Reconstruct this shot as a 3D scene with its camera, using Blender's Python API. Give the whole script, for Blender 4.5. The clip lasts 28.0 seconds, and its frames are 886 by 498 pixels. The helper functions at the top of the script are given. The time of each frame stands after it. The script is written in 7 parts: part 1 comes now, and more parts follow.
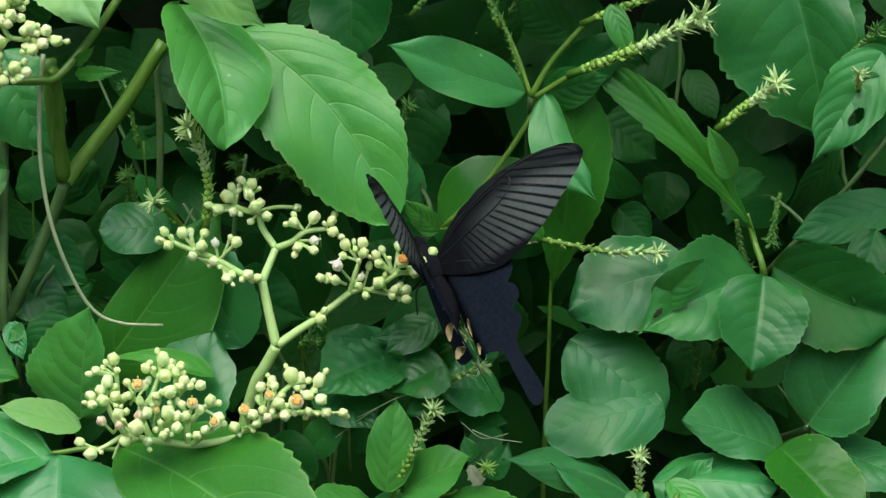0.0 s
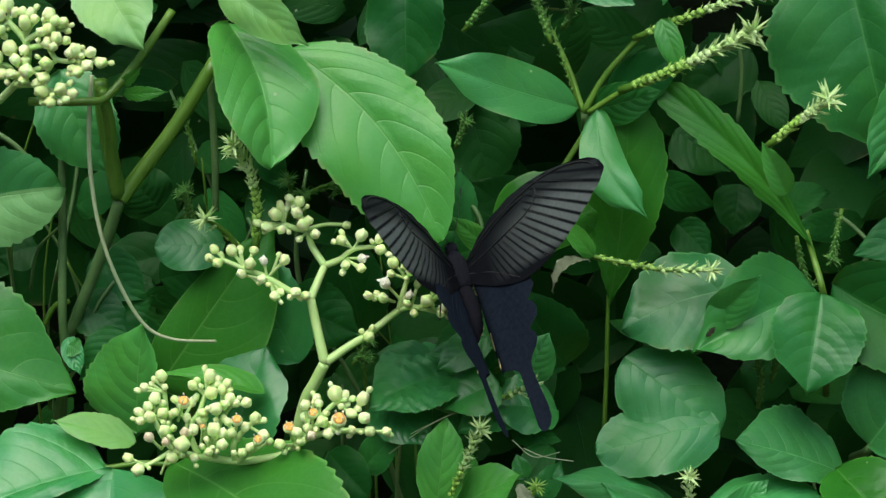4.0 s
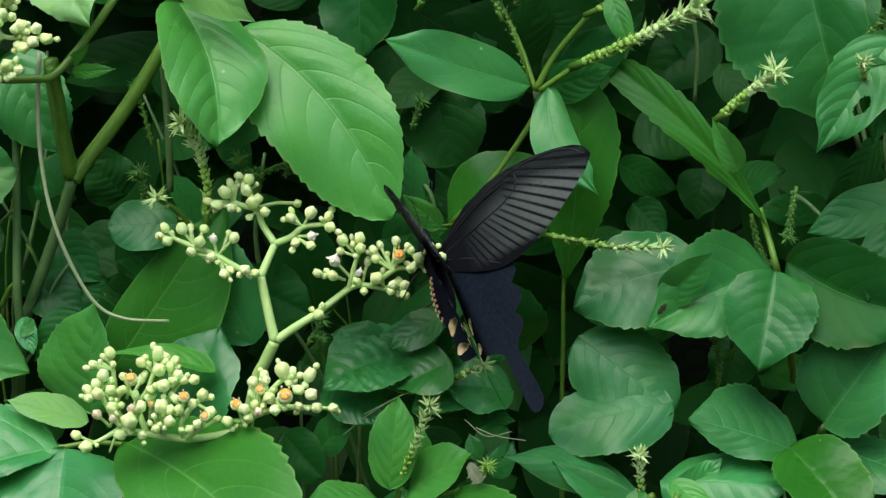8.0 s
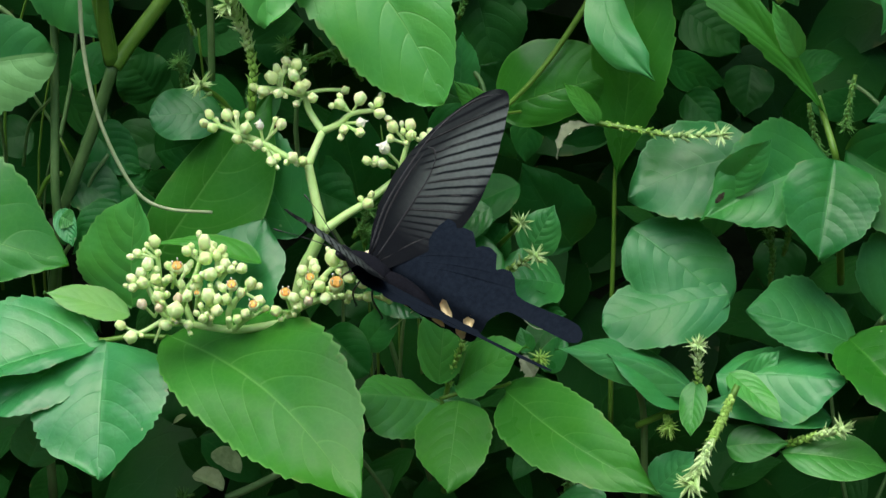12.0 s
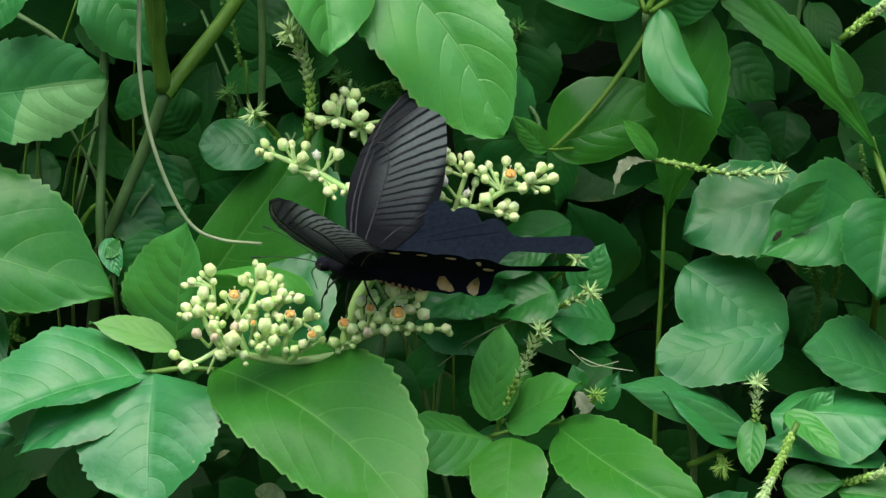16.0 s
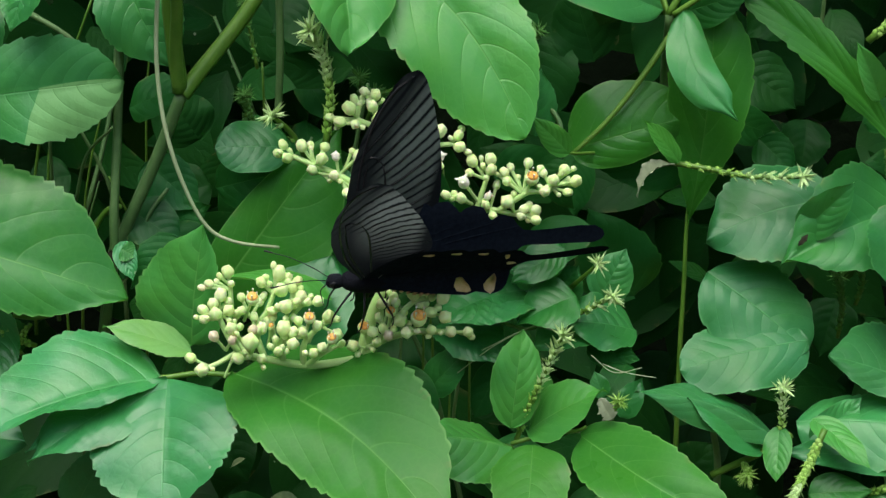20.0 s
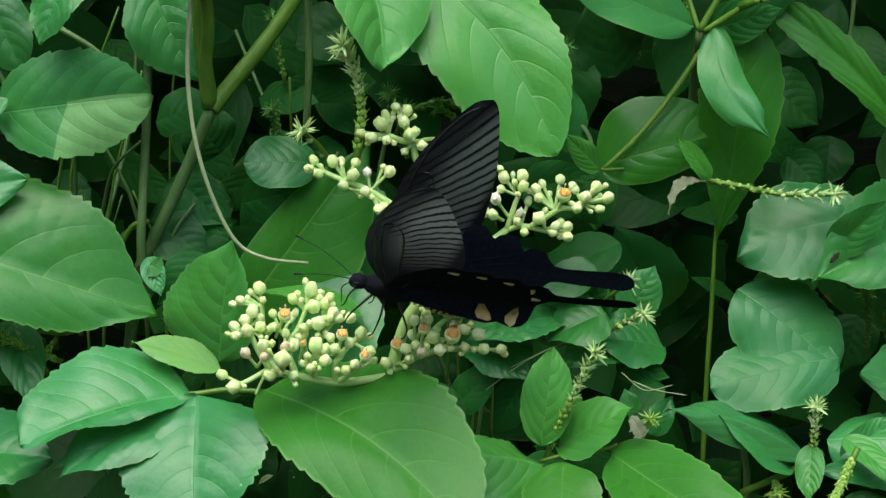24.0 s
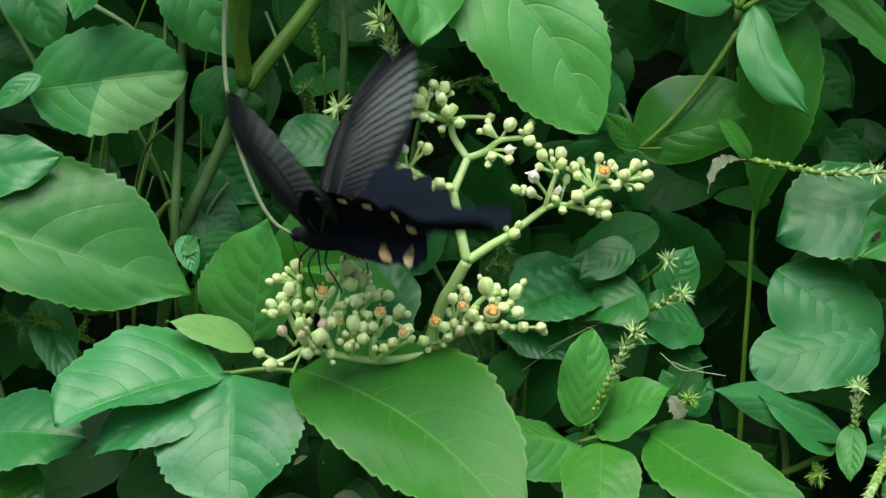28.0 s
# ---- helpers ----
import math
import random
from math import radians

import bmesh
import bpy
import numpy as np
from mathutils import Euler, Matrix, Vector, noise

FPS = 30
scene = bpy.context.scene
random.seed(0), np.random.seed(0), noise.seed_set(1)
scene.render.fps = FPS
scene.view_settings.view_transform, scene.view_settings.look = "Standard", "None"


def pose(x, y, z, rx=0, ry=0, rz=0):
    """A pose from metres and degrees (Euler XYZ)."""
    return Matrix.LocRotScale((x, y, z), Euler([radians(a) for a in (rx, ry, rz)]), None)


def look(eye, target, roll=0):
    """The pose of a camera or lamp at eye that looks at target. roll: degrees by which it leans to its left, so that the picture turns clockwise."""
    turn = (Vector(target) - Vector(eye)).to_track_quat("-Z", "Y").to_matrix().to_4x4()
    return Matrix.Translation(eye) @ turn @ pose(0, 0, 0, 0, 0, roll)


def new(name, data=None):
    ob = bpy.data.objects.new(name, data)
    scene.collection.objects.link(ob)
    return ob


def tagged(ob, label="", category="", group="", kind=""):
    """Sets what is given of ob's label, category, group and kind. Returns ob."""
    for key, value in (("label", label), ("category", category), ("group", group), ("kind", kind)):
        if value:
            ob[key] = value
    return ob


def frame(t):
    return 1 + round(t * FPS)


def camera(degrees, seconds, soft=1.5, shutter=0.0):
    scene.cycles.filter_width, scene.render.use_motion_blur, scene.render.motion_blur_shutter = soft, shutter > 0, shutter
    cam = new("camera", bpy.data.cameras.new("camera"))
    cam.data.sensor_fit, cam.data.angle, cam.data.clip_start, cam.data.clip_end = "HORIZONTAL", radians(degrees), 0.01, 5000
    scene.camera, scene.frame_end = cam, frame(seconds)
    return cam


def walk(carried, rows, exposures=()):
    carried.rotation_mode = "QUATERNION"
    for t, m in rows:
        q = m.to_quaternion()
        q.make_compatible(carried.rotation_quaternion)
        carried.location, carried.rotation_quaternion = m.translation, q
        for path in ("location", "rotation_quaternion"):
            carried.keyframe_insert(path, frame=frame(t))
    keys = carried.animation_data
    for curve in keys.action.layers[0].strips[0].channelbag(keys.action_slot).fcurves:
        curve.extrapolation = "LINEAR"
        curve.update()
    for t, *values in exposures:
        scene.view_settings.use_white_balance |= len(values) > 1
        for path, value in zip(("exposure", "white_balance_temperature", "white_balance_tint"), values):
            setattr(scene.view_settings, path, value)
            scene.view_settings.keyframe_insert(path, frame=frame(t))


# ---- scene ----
cam = camera(26.0, 28.0, soft=1.4, shutter=0.5)
PATH = [
    (0, (0.0174, -0.4826, 0.9640), (0.0288, 0.0016, 0.8397), 3.02),
    (0.5, (0.0168, -0.4833, 0.9603), (0.0260, 0.0021, 0.8409), 3.15),
    (1, (0.0241, -0.4784, 0.9706), (0.0253, 0.0048, 0.8420), 2.98),
    (1.5, (0.0442, -0.4768, 0.9695), (0.0273, 0.0069, 0.8441), 2.23),
    (2, (0.0499, -0.4797, 0.9737), (0.0224, 0.0037, 0.8487), 1.64),
    (2.5, (0.0571, -0.4806, 0.9653), (0.0210, 0.0023, 0.8407), 1.17),
    (3, (0.0446, -0.4782, 0.9659), (0.0198, 0.0045, 0.8382), 1.91),
    (3.5, (0.0484, -0.4797, 0.9724), (0.0150, 0.0022, 0.8435), 1.68),
    (4, (0.0526, -0.4773, 0.9724), (0.0171, 0.0045, 0.8434), 1.67),
    (4.5, (0.0594, -0.4784, 0.9667), (0.0230, 0.0047, 0.8431), 1.52),
    (6.5, (0.0758, -0.4787, 0.9543), (0.0253, 0.0057, 0.8412), 0.99),
    (7, (0.0697, -0.4772, 0.9610), (0.0265, 0.0060, 0.8400), 1.16),
    (7.5, (0.0864, -0.4772, 0.9518), (0.0325, 0.0064, 0.8369), 0.74),
    (8, (0.0784, -0.4773, 0.9581), (0.0310, 0.0055, 0.8373), 1.17),
    (8.5, (0.0809, -0.4779, 0.9465), (0.0283, 0.0067, 0.8352), 1.19),
    (9, (0.0632, -0.4766, 0.9516), (0.0252, 0.0077, 0.8332), 1.77),
    (9.5, (0.0660, -0.4758, 0.9460), (0.0305, 0.0096, 0.8312), 1.65),
    (10, (0.0694, -0.4775, 0.9423), (0.0324, 0.0082, 0.8296), 1.54),
    (10.5, (0.0522, -0.4759, 0.9515), (0.0243, 0.0085, 0.8306), 2.10),
    (11, (0.0606, -0.4733, 0.9517), (0.0230, 0.0098, 0.8284), 1.63),
    (11.5, (0.0545, -0.4736, 0.9449), (0.0203, 0.0087, 0.8176), 1.69),
    (12, (0.0589, -0.4719, 0.9359), (0.0175, 0.0090, 0.8055), 1.40),
    (12.5, (0.0536, -0.4699, 0.9347), (0.0151, 0.0106, 0.8017), 1.59),
    (14.5, (0.0305, -0.4735, 0.9105), (0.0128, 0.0136, 0.7991), 2.20),
    (15, (0.0325, -0.4722, 0.9150), (0.0095, 0.0147, 0.8040), 2.47),
    (15.5, (0.0240, -0.4728, 0.9163), (0.0048, 0.0157, 0.8116), 2.85),
    (16, (0.0208, -0.4731, 0.9201), (0.0021, 0.0147, 0.8123), 2.87),
    (16.5, (0.0187, -0.4729, 0.9162), (-0.0003, 0.0155, 0.8108), 2.75),
    (17, (0.0147, -0.4711, 0.9161), (-0.0019, 0.0170, 0.8086), 2.95),
    (17.5, (0.0107, -0.4716, 0.9133), (-0.0045, 0.0181, 0.8133), 2.98),
    (18, (0.0157, -0.4730, 0.9064), (-0.0027, 0.0179, 0.8132), 2.74),
    (18.5, (0.0178, -0.4711, 0.9063), (-0.0036, 0.0193, 0.8112), 2.73),
    (19, (0.0110, -0.4692, 0.9073), (-0.0050, 0.0211, 0.8108), 3.12),
    (19.5, (0.0145, -0.4679, 0.9088), (-0.0032, 0.0221, 0.8108), 3.05),
    (20, (0.0125, -0.4675, 0.9084), (-0.0035, 0.0227, 0.8113), 3.12),
    (20.5, (0.0107, -0.4669, 0.9081), (-0.0035, 0.0235, 0.8113), 3.17),
    (21, (0.0117, -0.4668, 0.9083), (-0.0044, 0.0235, 0.8118), 3.15),
    (21.5, (0.0112, -0.4665, 0.9069), (-0.0052, 0.0242, 0.8119), 3.25),
    (23.5, (0.0044, -0.4660, 0.9012), (-0.0103, 0.0257, 0.8115), 3.19),
    (24, (-0.0018, -0.4655, 0.9090), (-0.0116, 0.0254, 0.8146), 3.45),
    (24.5, (0.0000, -0.4661, 0.9080), (-0.0113, 0.0254, 0.8167), 3.45),
    (25, (-0.0016, -0.4660, 0.9062), (-0.0119, 0.0258, 0.8166), 3.46),
    (25.5, (-0.0007, -0.4664, 0.9019), (-0.0113, 0.0260, 0.8159), 3.36),
    (26, (0.0001, -0.4659, 0.9045), (-0.0117, 0.0260, 0.8153), 3.29),
    (26.5, (-0.0027, -0.4646, 0.9036), (-0.0124, 0.0270, 0.8133), 3.27),
    (27, (-0.0046, -0.4636, 0.9047), (-0.0155, 0.0273, 0.8102), 3.33),
    (27.5, (-0.0070, -0.4631, 0.9034), (-0.0179, 0.0279, 0.8096), 3.44),
    (28, (-0.0103, -0.4628, 0.9005), (-0.0208, 0.0285, 0.8079), 3.51),
]
# the film's own exposure rises a little once the butterfly has flown lower
walk(cam, [(t, look(e, a, r)) for t, e, a, r in PATH], ((0.0, 0.93, 6500, 6), (9.0, 0.93, 6500, 6), (12.0, 1.0, 6500, 6), (28.0, 1.0, 6500, 6)))

# ---- light: a bright, thinly clouded sky in the open shade of the hedge ----
world = bpy.data.worlds.new("sky")
scene.world = world
world.use_nodes = True
wn = world.node_tree
sky = wn.nodes.new("ShaderNodeTexSky")
sky.sky_type, sky.sun_disc = "NISHITA", False
SUN_EL, SUN_ROT = radians(66), radians(-156)
sky.sun_elevation, sky.sun_rotation = SUN_EL, SUN_ROT
sky.air_density, sky.dust_density = 1.0, 3.0
wn.links.new(sky.outputs[0], wn.nodes["Background"].inputs[0])
wn.nodes["Background"].inputs[1].default_value = 0.15
sun = new("sun", bpy.data.lights.new("sun", "SUN"))
sun.data.energy, sun.data.angle, sun.data.color = 1.45, radians(60), (1.0, 0.985, 0.95)
sun_dir = Vector((math.sin(SUN_ROT) * math.cos(SUN_EL), math.cos(SUN_ROT) * math.cos(SUN_EL), math.sin(SUN_EL)))
sun.matrix_world = look(sun_dir * 5, (0, 0, 0))


# ---- materials ----
def material(name, rough=0.5, spec=0.5):
    m = bpy.data.materials.new(name)
    m.use_nodes = True
    b = m.node_tree.nodes["Principled BSDF"]
    b.inputs["Roughness"].default_value = rough
    b.inputs["Specular IOR Level"].default_value = spec
    return m, m.node_tree, b


def math_node(nt, op, a, b=None, c=None):
    n = nt.nodes.new("ShaderNodeMath")
    n.operation = op
    for i, v in enumerate((a, b, c)):
        if v is None:
            continue
        if isinstance(v, (int, float)):
            n.inputs[i].default_value = v
        else:
            nt.links.new(v, n.inputs[i])
    return n.outputs[0]


def mix_node(nt, fac, a, b, mode="MIX"):
    n = nt.nodes.new("ShaderNodeMix")
    n.data_type, n.blend_type = "RGBA", mode
    for s, v in ((n.inputs[0], fac), (n.inputs[6], a), (n.inputs[7], b)):
        if isinstance(v, (int, float)):
            s.default_value = v
        elif isinstance(v, tuple):
            s.default_value = (*v, 1)
        else:
            nt.links.new(v, s)
    return n.outputs[2]


def noise_node(nt, scale, detail=4, space="Object", rough=0.6):
    tc = nt.nodes.new("ShaderNodeTexCoord")
    n = nt.nodes.new("ShaderNodeTexNoise")
    n.inputs["Scale"].default_value, n.inputs["Detail"].default_value = scale, detail
    n.inputs["Roughness"].default_value = rough
    nt.links.new(tc.outputs[space], n.inputs["Vector"])
    return n.outputs[0]


def ramp_node(nt, fac, *stops):
    n = nt.nodes.new("ShaderNodeValToRGB")
    el = n.color_ramp.elements
    while len(el) < len(stops):
        el.new(0.5)
    for e, (p, c) in zip(el, stops):
        e.position, e.color = p, (*c, 1)
    nt.links.new(fac, n.inputs[0])
    return n.outputs[0]


# side veins leave the midrib squarely and arc towards the tip
VEIN_ARC, VEIN_SLANT = 1.6, 0.42


def leaf_material(name, dark, light, vein, veins=8, rough=0.42, shine=0.45, trans=0.28, vein_amount=0.5, spots=0.0, slant=VEIN_SLANT, patch=False, relief=0.82):
    m, nt, b = material(name, rough, shine)
    m["veins"] = float(veins)
    uv = nt.nodes.new("ShaderNodeUVMap")
    sep = nt.nodes.new("ShaderNodeSeparateXYZ")
    nt.links.new(uv.outputs[0], sep.inputs[0])
    s, v = sep.outputs[0], sep.outputs[1]
    a = math_node(nt, "ABSOLUTE", math_node(nt, "MULTIPLY_ADD", v, 2.0, -1.0))
    # midrib and side veins, in the leaf's own coordinates
    thin = math_node(nt, "MULTIPLY_ADD", s, -0.026, 0.036)
    mid = math_node(nt, "SUBTRACT", 1.0, math_node(nt, "SMOOTH_MIN", math_node(nt, "DIVIDE", a, thin), 1.0, 0.2))
    reach = math_node(nt, "MULTIPLY_ADD", math_node(nt, "MULTIPLY", s, math_node(nt, "SUBTRACT", 1.0, s)), 2.6, 0.35)
    bent = math_node(nt, "MULTIPLY", math_node(nt, "MULTIPLY", math_node(nt, "POWER", a, VEIN_ARC), slant), reach)
    wob = math_node(nt, "MULTIPLY_ADD", noise_node(nt, 35.0, 3), 0.04, -0.02)
    # the veins of one half leave the midrib between those of the other
    odd = math_node(nt, "MULTIPLY_ADD", math_node(nt, "GREATER_THAN", v, 0.5), 0.42, 0.5)
    ph = math_node(nt, "MULTIPLY", math_node(nt, "ADD", math_node(nt, "SUBTRACT", s, bent), wob), float(veins))
    saw = math_node(nt, "ABSOLUTE", math_node(nt, "SUBTRACT", math_node(nt, "FRACT", math_node(nt, "ADD", ph, odd)), 0.5))
    side = math_node(nt, "SUBTRACT", 1.0, math_node(nt, "MINIMUM", math_node(nt, "DIVIDE", saw, 0.040), 1.0))
    side = math_node(nt, "MULTIPLY", side, math_node(nt, "SUBTRACT", 1.0, math_node(nt, "MULTIPLY", a, 0.85)))
    net = nt.nodes.new("ShaderNodeTexVoronoi")
    net.feature = "DISTANCE_TO_EDGE"
    net.inputs["Scale"].default_value = 420.0
    tc = nt.nodes.new("ShaderNodeTexCoord")
    nt.links.new(tc.outputs["Object"], net.inputs["Vector"])
    cell = math_node(nt, "MINIMUM", math_node(nt, "MULTIPLY", net.outputs[0], 6.0), 1.0)
    info = nt.nodes.new("ShaderNodeObjectInfo")
    big = noise_node(nt, 38.0, 3)
    tone = math_node(nt, "ADD", math_node(nt, "MULTIPLY", big, 0.75), math_node(nt, "MULTIPLY_ADD", info.outputs["Random"], 0.7, -0.22))
    col = ramp_node(nt, tone, (0.22, dark), (0.72, light))
    # sap-green and blue-green areas within one blade
    hue = noise_node(nt, 60.0, 2)
    col = mix_node(nt, math_node(nt, "MINIMUM", math_node(nt, "MAXIMUM", math_node(nt, "MULTIPLY_ADD", hue, 2.6, -1.25), 0.0), 0.6), col, (1.10, 1.04, 0.65), "MULTIPLY")
    col = mix_node(nt, math_node(nt, "MINIMUM", math_node(nt, "MAXIMUM", math_node(nt, "MULTIPLY_ADD", hue, -2.6, 1.25), 0.0), 0.6), col, (0.82, 0.94, 1.22), "MULTIPLY")
    col = mix_node(nt, math_node(nt, "MULTIPLY", math_node(nt, "SUBTRACT", 1.0, cell), 0.05), col, vein)
    lines = math_node(nt, "MAXIMUM", math_node(nt, "MULTIPLY", mid, 0.9), math_node(nt, "MULTIPLY", side, 0.5))
    col = mix_node(nt, math_node(nt, "MULTIPLY", lines, 0.80 * vein_amount), col, vein)
    if patch:
        # a faded half, with a clear border across the blade
        edge = math_node(nt, "GREATER_THAN", math_node(nt, "ADD", math_node(nt, "MULTIPLY_ADD", a, 0.12, s), math_node(nt, "MULTIPLY_ADD", big, 0.12, -0.06)), 0.47)
        edge = math_node(nt, "MULTIPLY", edge, math_node(nt, "GREATER_THAN", math_node(nt, "ADD", v, math_node(nt, "MULTIPLY", s, 0.1)), 0.53))
        col = mix_node(nt, math_node(nt, "MULTIPLY", edge, 0.8), col, (0.19, 0.43, 0.145))
    # thin pale margin, tired brown edges and specks
    margin = math_node(nt, "MINIMUM", math_node(nt, "MAXIMUM", math_node(nt, "MULTIPLY_ADD", a, 28.0, -26.6), 0.0), 1.0)
    col = mix_node(nt, math_node(nt, "MULTIPLY", margin, 0.55 * vein_amount + 0.1), col, vein)
    dots = nt.nodes.new("ShaderNodeTexVoronoi")
    dots.inputs["Scale"].default_value = 75.0
    nt.links.new(tc.outputs["Object"], dots.inputs["Vector"])
    pick = nt.nodes.new("ShaderNodeSeparateXYZ")
    nt.links.new(dots.outputs["Color"], pick.inputs[0])
    dot = math_node(nt, "MULTIPLY", math_node(nt, "LESS_THAN", dots.outputs["Distance"], 0.035), math_node(nt, "GREATER_THAN", pick.outputs[0], 0.72))
    col = mix_node(nt, math_node(nt, "MULTIPLY", dot, 0.55), col, (0.42, 0.55, 0.30))
    fleck = noise_node(nt, 330.0, 5, rough=0.7)
    rim = math_node(nt, "MULTIPLY", math_node(nt, "POWER", a, 14.0), math_node(nt, "GREATER_THAN", noise_node(nt, 110.0, 3), 0.62))
    col = mix_node(nt, math_node(nt, "MULTIPLY", rim, 0.4), col, (0.20, 0.19, 0.07))
    if spots:
        hit = math_node(nt, "GREATER_THAN", math_node(nt, "MULTIPLY", fleck, noise_node(nt, 45.0, 2)), 0.50 - spots)
        col = mix_node(nt, math_node(nt, "MULTIPLY", hit, 0.7), col, (0.10, 0.07, 0.03))
    nt.links.new(col, b.inputs["Base Color"])
    nt.links.new(math_node(nt, "MULTIPLY_ADD", big, 0.34, rough - 0.27), b.inputs["Roughness"])
    bump = nt.nodes.new("ShaderNodeBump")
    bump.inputs["Strength"].default_value, bump.inputs["Distance"].default_value = 0.3, 0.0011
    # the blade swells between its side veins
    puff = math_node(nt, "MULTIPLY", math_node(nt, "POWER", math_node(nt, "MULTIPLY", saw, 2.0), 0.6), relief)
    puff = math_node(nt, "MULTIPLY", puff, math_node(nt, "MULTIPLY", math_node(nt, "MULTIPLY_ADD", a, -0.7, 1.0), math_node(nt, "MULTIPLY_ADD", big, 1.6, -0.2)))
    h = math_node(nt, "ADD", math_node(nt, "MULTIPLY", lines, -0.35), math_node(nt, "MULTIPLY", cell, 0.04))
    h = math_node(nt, "ADD", h, puff)
    h = math_node(nt, "ADD", h, math_node(nt, "MULTIPLY", noise_node(nt, 85.0, 3), 0.9))
    nt.links.new(math_node(nt, "MULTIPLY_ADD", info.outputs["Random"], 0.20, 0.20), bump.inputs["Strength"])
    nt.links.new(math_node(nt, "ADD", h, math_node(nt, "MULTIPLY", fleck, 0.12)), bump.inputs["Height"])
    nt.links.new(bump.outputs[0], b.inputs["Normal"])
    tr = nt.nodes.new("ShaderNodeBsdfTranslucent")
    nt.links.new(mix_node(nt, 0.5, col, (0.18, 0.46, 0.03)), tr.inputs[0])
    mx = nt.nodes.new("ShaderNodeMixShader")
    mx.inputs[0].default_value = trans
    nt.links.new(b.outputs[0], mx.inputs[1])
    nt.links.new(tr.outputs[0], mx.inputs[2])
    nt.links.new(mx.outputs[0], nt.nodes["Material Output"].inputs[0])
    return m


def plain_material(name, dark, light, scale=200.0, rough=0.55, spec=0.4, bump_size=0.0003, trans=0.0):
    m, nt, b = material(name, rough, spec)
    info = nt.nodes.new("ShaderNodeObjectInfo")
    n = noise_node(nt, scale, 5)
    tone = math_node(nt, "ADD", n, math_node(nt, "MULTIPLY_ADD", info.outputs["Random"], 0.35, -0.17))
    col = ramp_node(nt, tone, (0.25, dark), (0.75, light))
    nt.links.new(col, b.inputs["Base Color"])
    bump = nt.nodes.new("ShaderNodeBump")
    bump.inputs["Strength"].default_value, bump.inputs["Distance"].default_value = 0.5, bump_size
    nt.links.new(n, bump.inputs["Height"])
    nt.links.new(bump.outputs[0], b.inputs["Normal"])
    if trans:
        b.inputs["Subsurface Weight"].default_value = trans
        b.inputs["Subsurface Radius"].default_value = (0.5, 1.0, 0.3)
        b.inputs["Subsurface Scale"].default_value = 0.002
    return m


VINE = leaf_material("vine_leaf", (0.0364, 0.2100, 0.0325), (0.0749, 0.3300, 0.0580), (0.21, 0.49, 0.12), 6.5, 0.43, 0.36, vein_amount=0.7)
BLUISH = leaf_material("bluish_leaf", (0.0278, 0.1900, 0.0487), (0.0514, 0.2850, 0.0789), (0.15, 0.43, 0.15), 6.5, 0.43, 0.44, 0.2, 0.45)
FADED = leaf_material("faded_leaf", (0.026, 0.16, 0.038), (0.044, 0.23, 0.058), (0.12, 0.36, 0.12), 6.5, 0.5, 0.2, 0.2, 0.4, patch=True)
SOFT = leaf_material("soft_leaf", (0.0245, 0.1420, 0.0370), (0.0450, 0.2180, 0.0610), (0.14, 0.39, 0.13), 6.5, 0.44, 0.27, 0.2, 0.62, 0.02)
# leaf green taken down a step, standing in for weaker light
SHRUB_SHADE = leaf_material("shrub_shade_leaf", (0.0193, 0.1400, 0.0278), (0.0396, 0.2240, 0.0499), (0.12, 0.38, 0.095), 6.5, 0.43, 0.34, 0.22, 0.5, 0.03)
# two greens darkened further, with the shade of set-back leaves in the colour
BUSH_SHADE = leaf_material("dull_shade_leaf", (0.0085, 0.0780, 0.0150), (0.0180, 0.1260, 0.0280), (0.065, 0.23, 0.055), 6.5, 0.45, 0.14, 0.2, 0.45, 0.03)
WEED_SHADE = leaf_material("weed_shade_leaf", (0.0075, 0.0670, 0.0110), (0.0160, 0.1140, 0.0210), (0.065, 0.22, 0.042), 6.5, 0.5, 0.09, 0.22, 0.5)
FRESH = leaf_material("fresh_leaf", (0.043, 0.222, 0.025), (0.080, 0.332, 0.045), (0.20, 0.48, 0.11), 6.5, 0.44, 0.26, 0.32, 0.75)
LUSH = leaf_material("lush_leaf", (0.021, 0.140, 0.012), (0.042, 0.220, 0.022), (0.13, 0.37, 0.06), 6.5, 0.42, 0.28, 0.28, 0.6, 0.02)
SLEEK = leaf_material("sleek_leaf", (0.0240, 0.1500, 0.0310), (0.0450, 0.2350, 0.0540), (0.12, 0.36, 0.10), 6.5, 0.42, 0.36, 0.22, 0.45, 0.02, relief=0.12)
WRINKLED = leaf_material("wrinkled_leaf", (0.0180, 0.1250, 0.0310), (0.0360, 0.2050, 0.0520), (0.09, 0.30, 0.08), 8, 0.40, 0.28, 0.18, 0.45, 0.0, relief=1.3)
PALE = leaf_material("pale_leaf", (0.17, 0.42, 0.11), (0.26, 0.53, 0.17), (0.40, 0.62, 0.26), 6.5, 0.5, 0.35, 0.3, 0.4)
# darkened copy of the leaf green that paints in the hedge's inner shade
DEEP_SHADE = leaf_material("deep_shade_leaf", (0.0048, 0.0380, 0.0058), (0.0107, 0.0640, 0.0104), (0.024, 0.10, 0.020), 6.5, 0.55, 0.08, 0.12, 0.4)
STEM = plain_material("green_stem", (0.060, 0.16, 0.014), (0.125, 0.25, 0.030), 160, 0.42)
STALK = plain_material("old_stalk", (0.055, 0.130, 0.034), (0.118, 0.218, 0.072), 130, 0.55)
TENDRIL = plain_material("tendril", (0.26, 0.34, 0.16), (0.38, 0.46, 0.26), 150, 0.5)
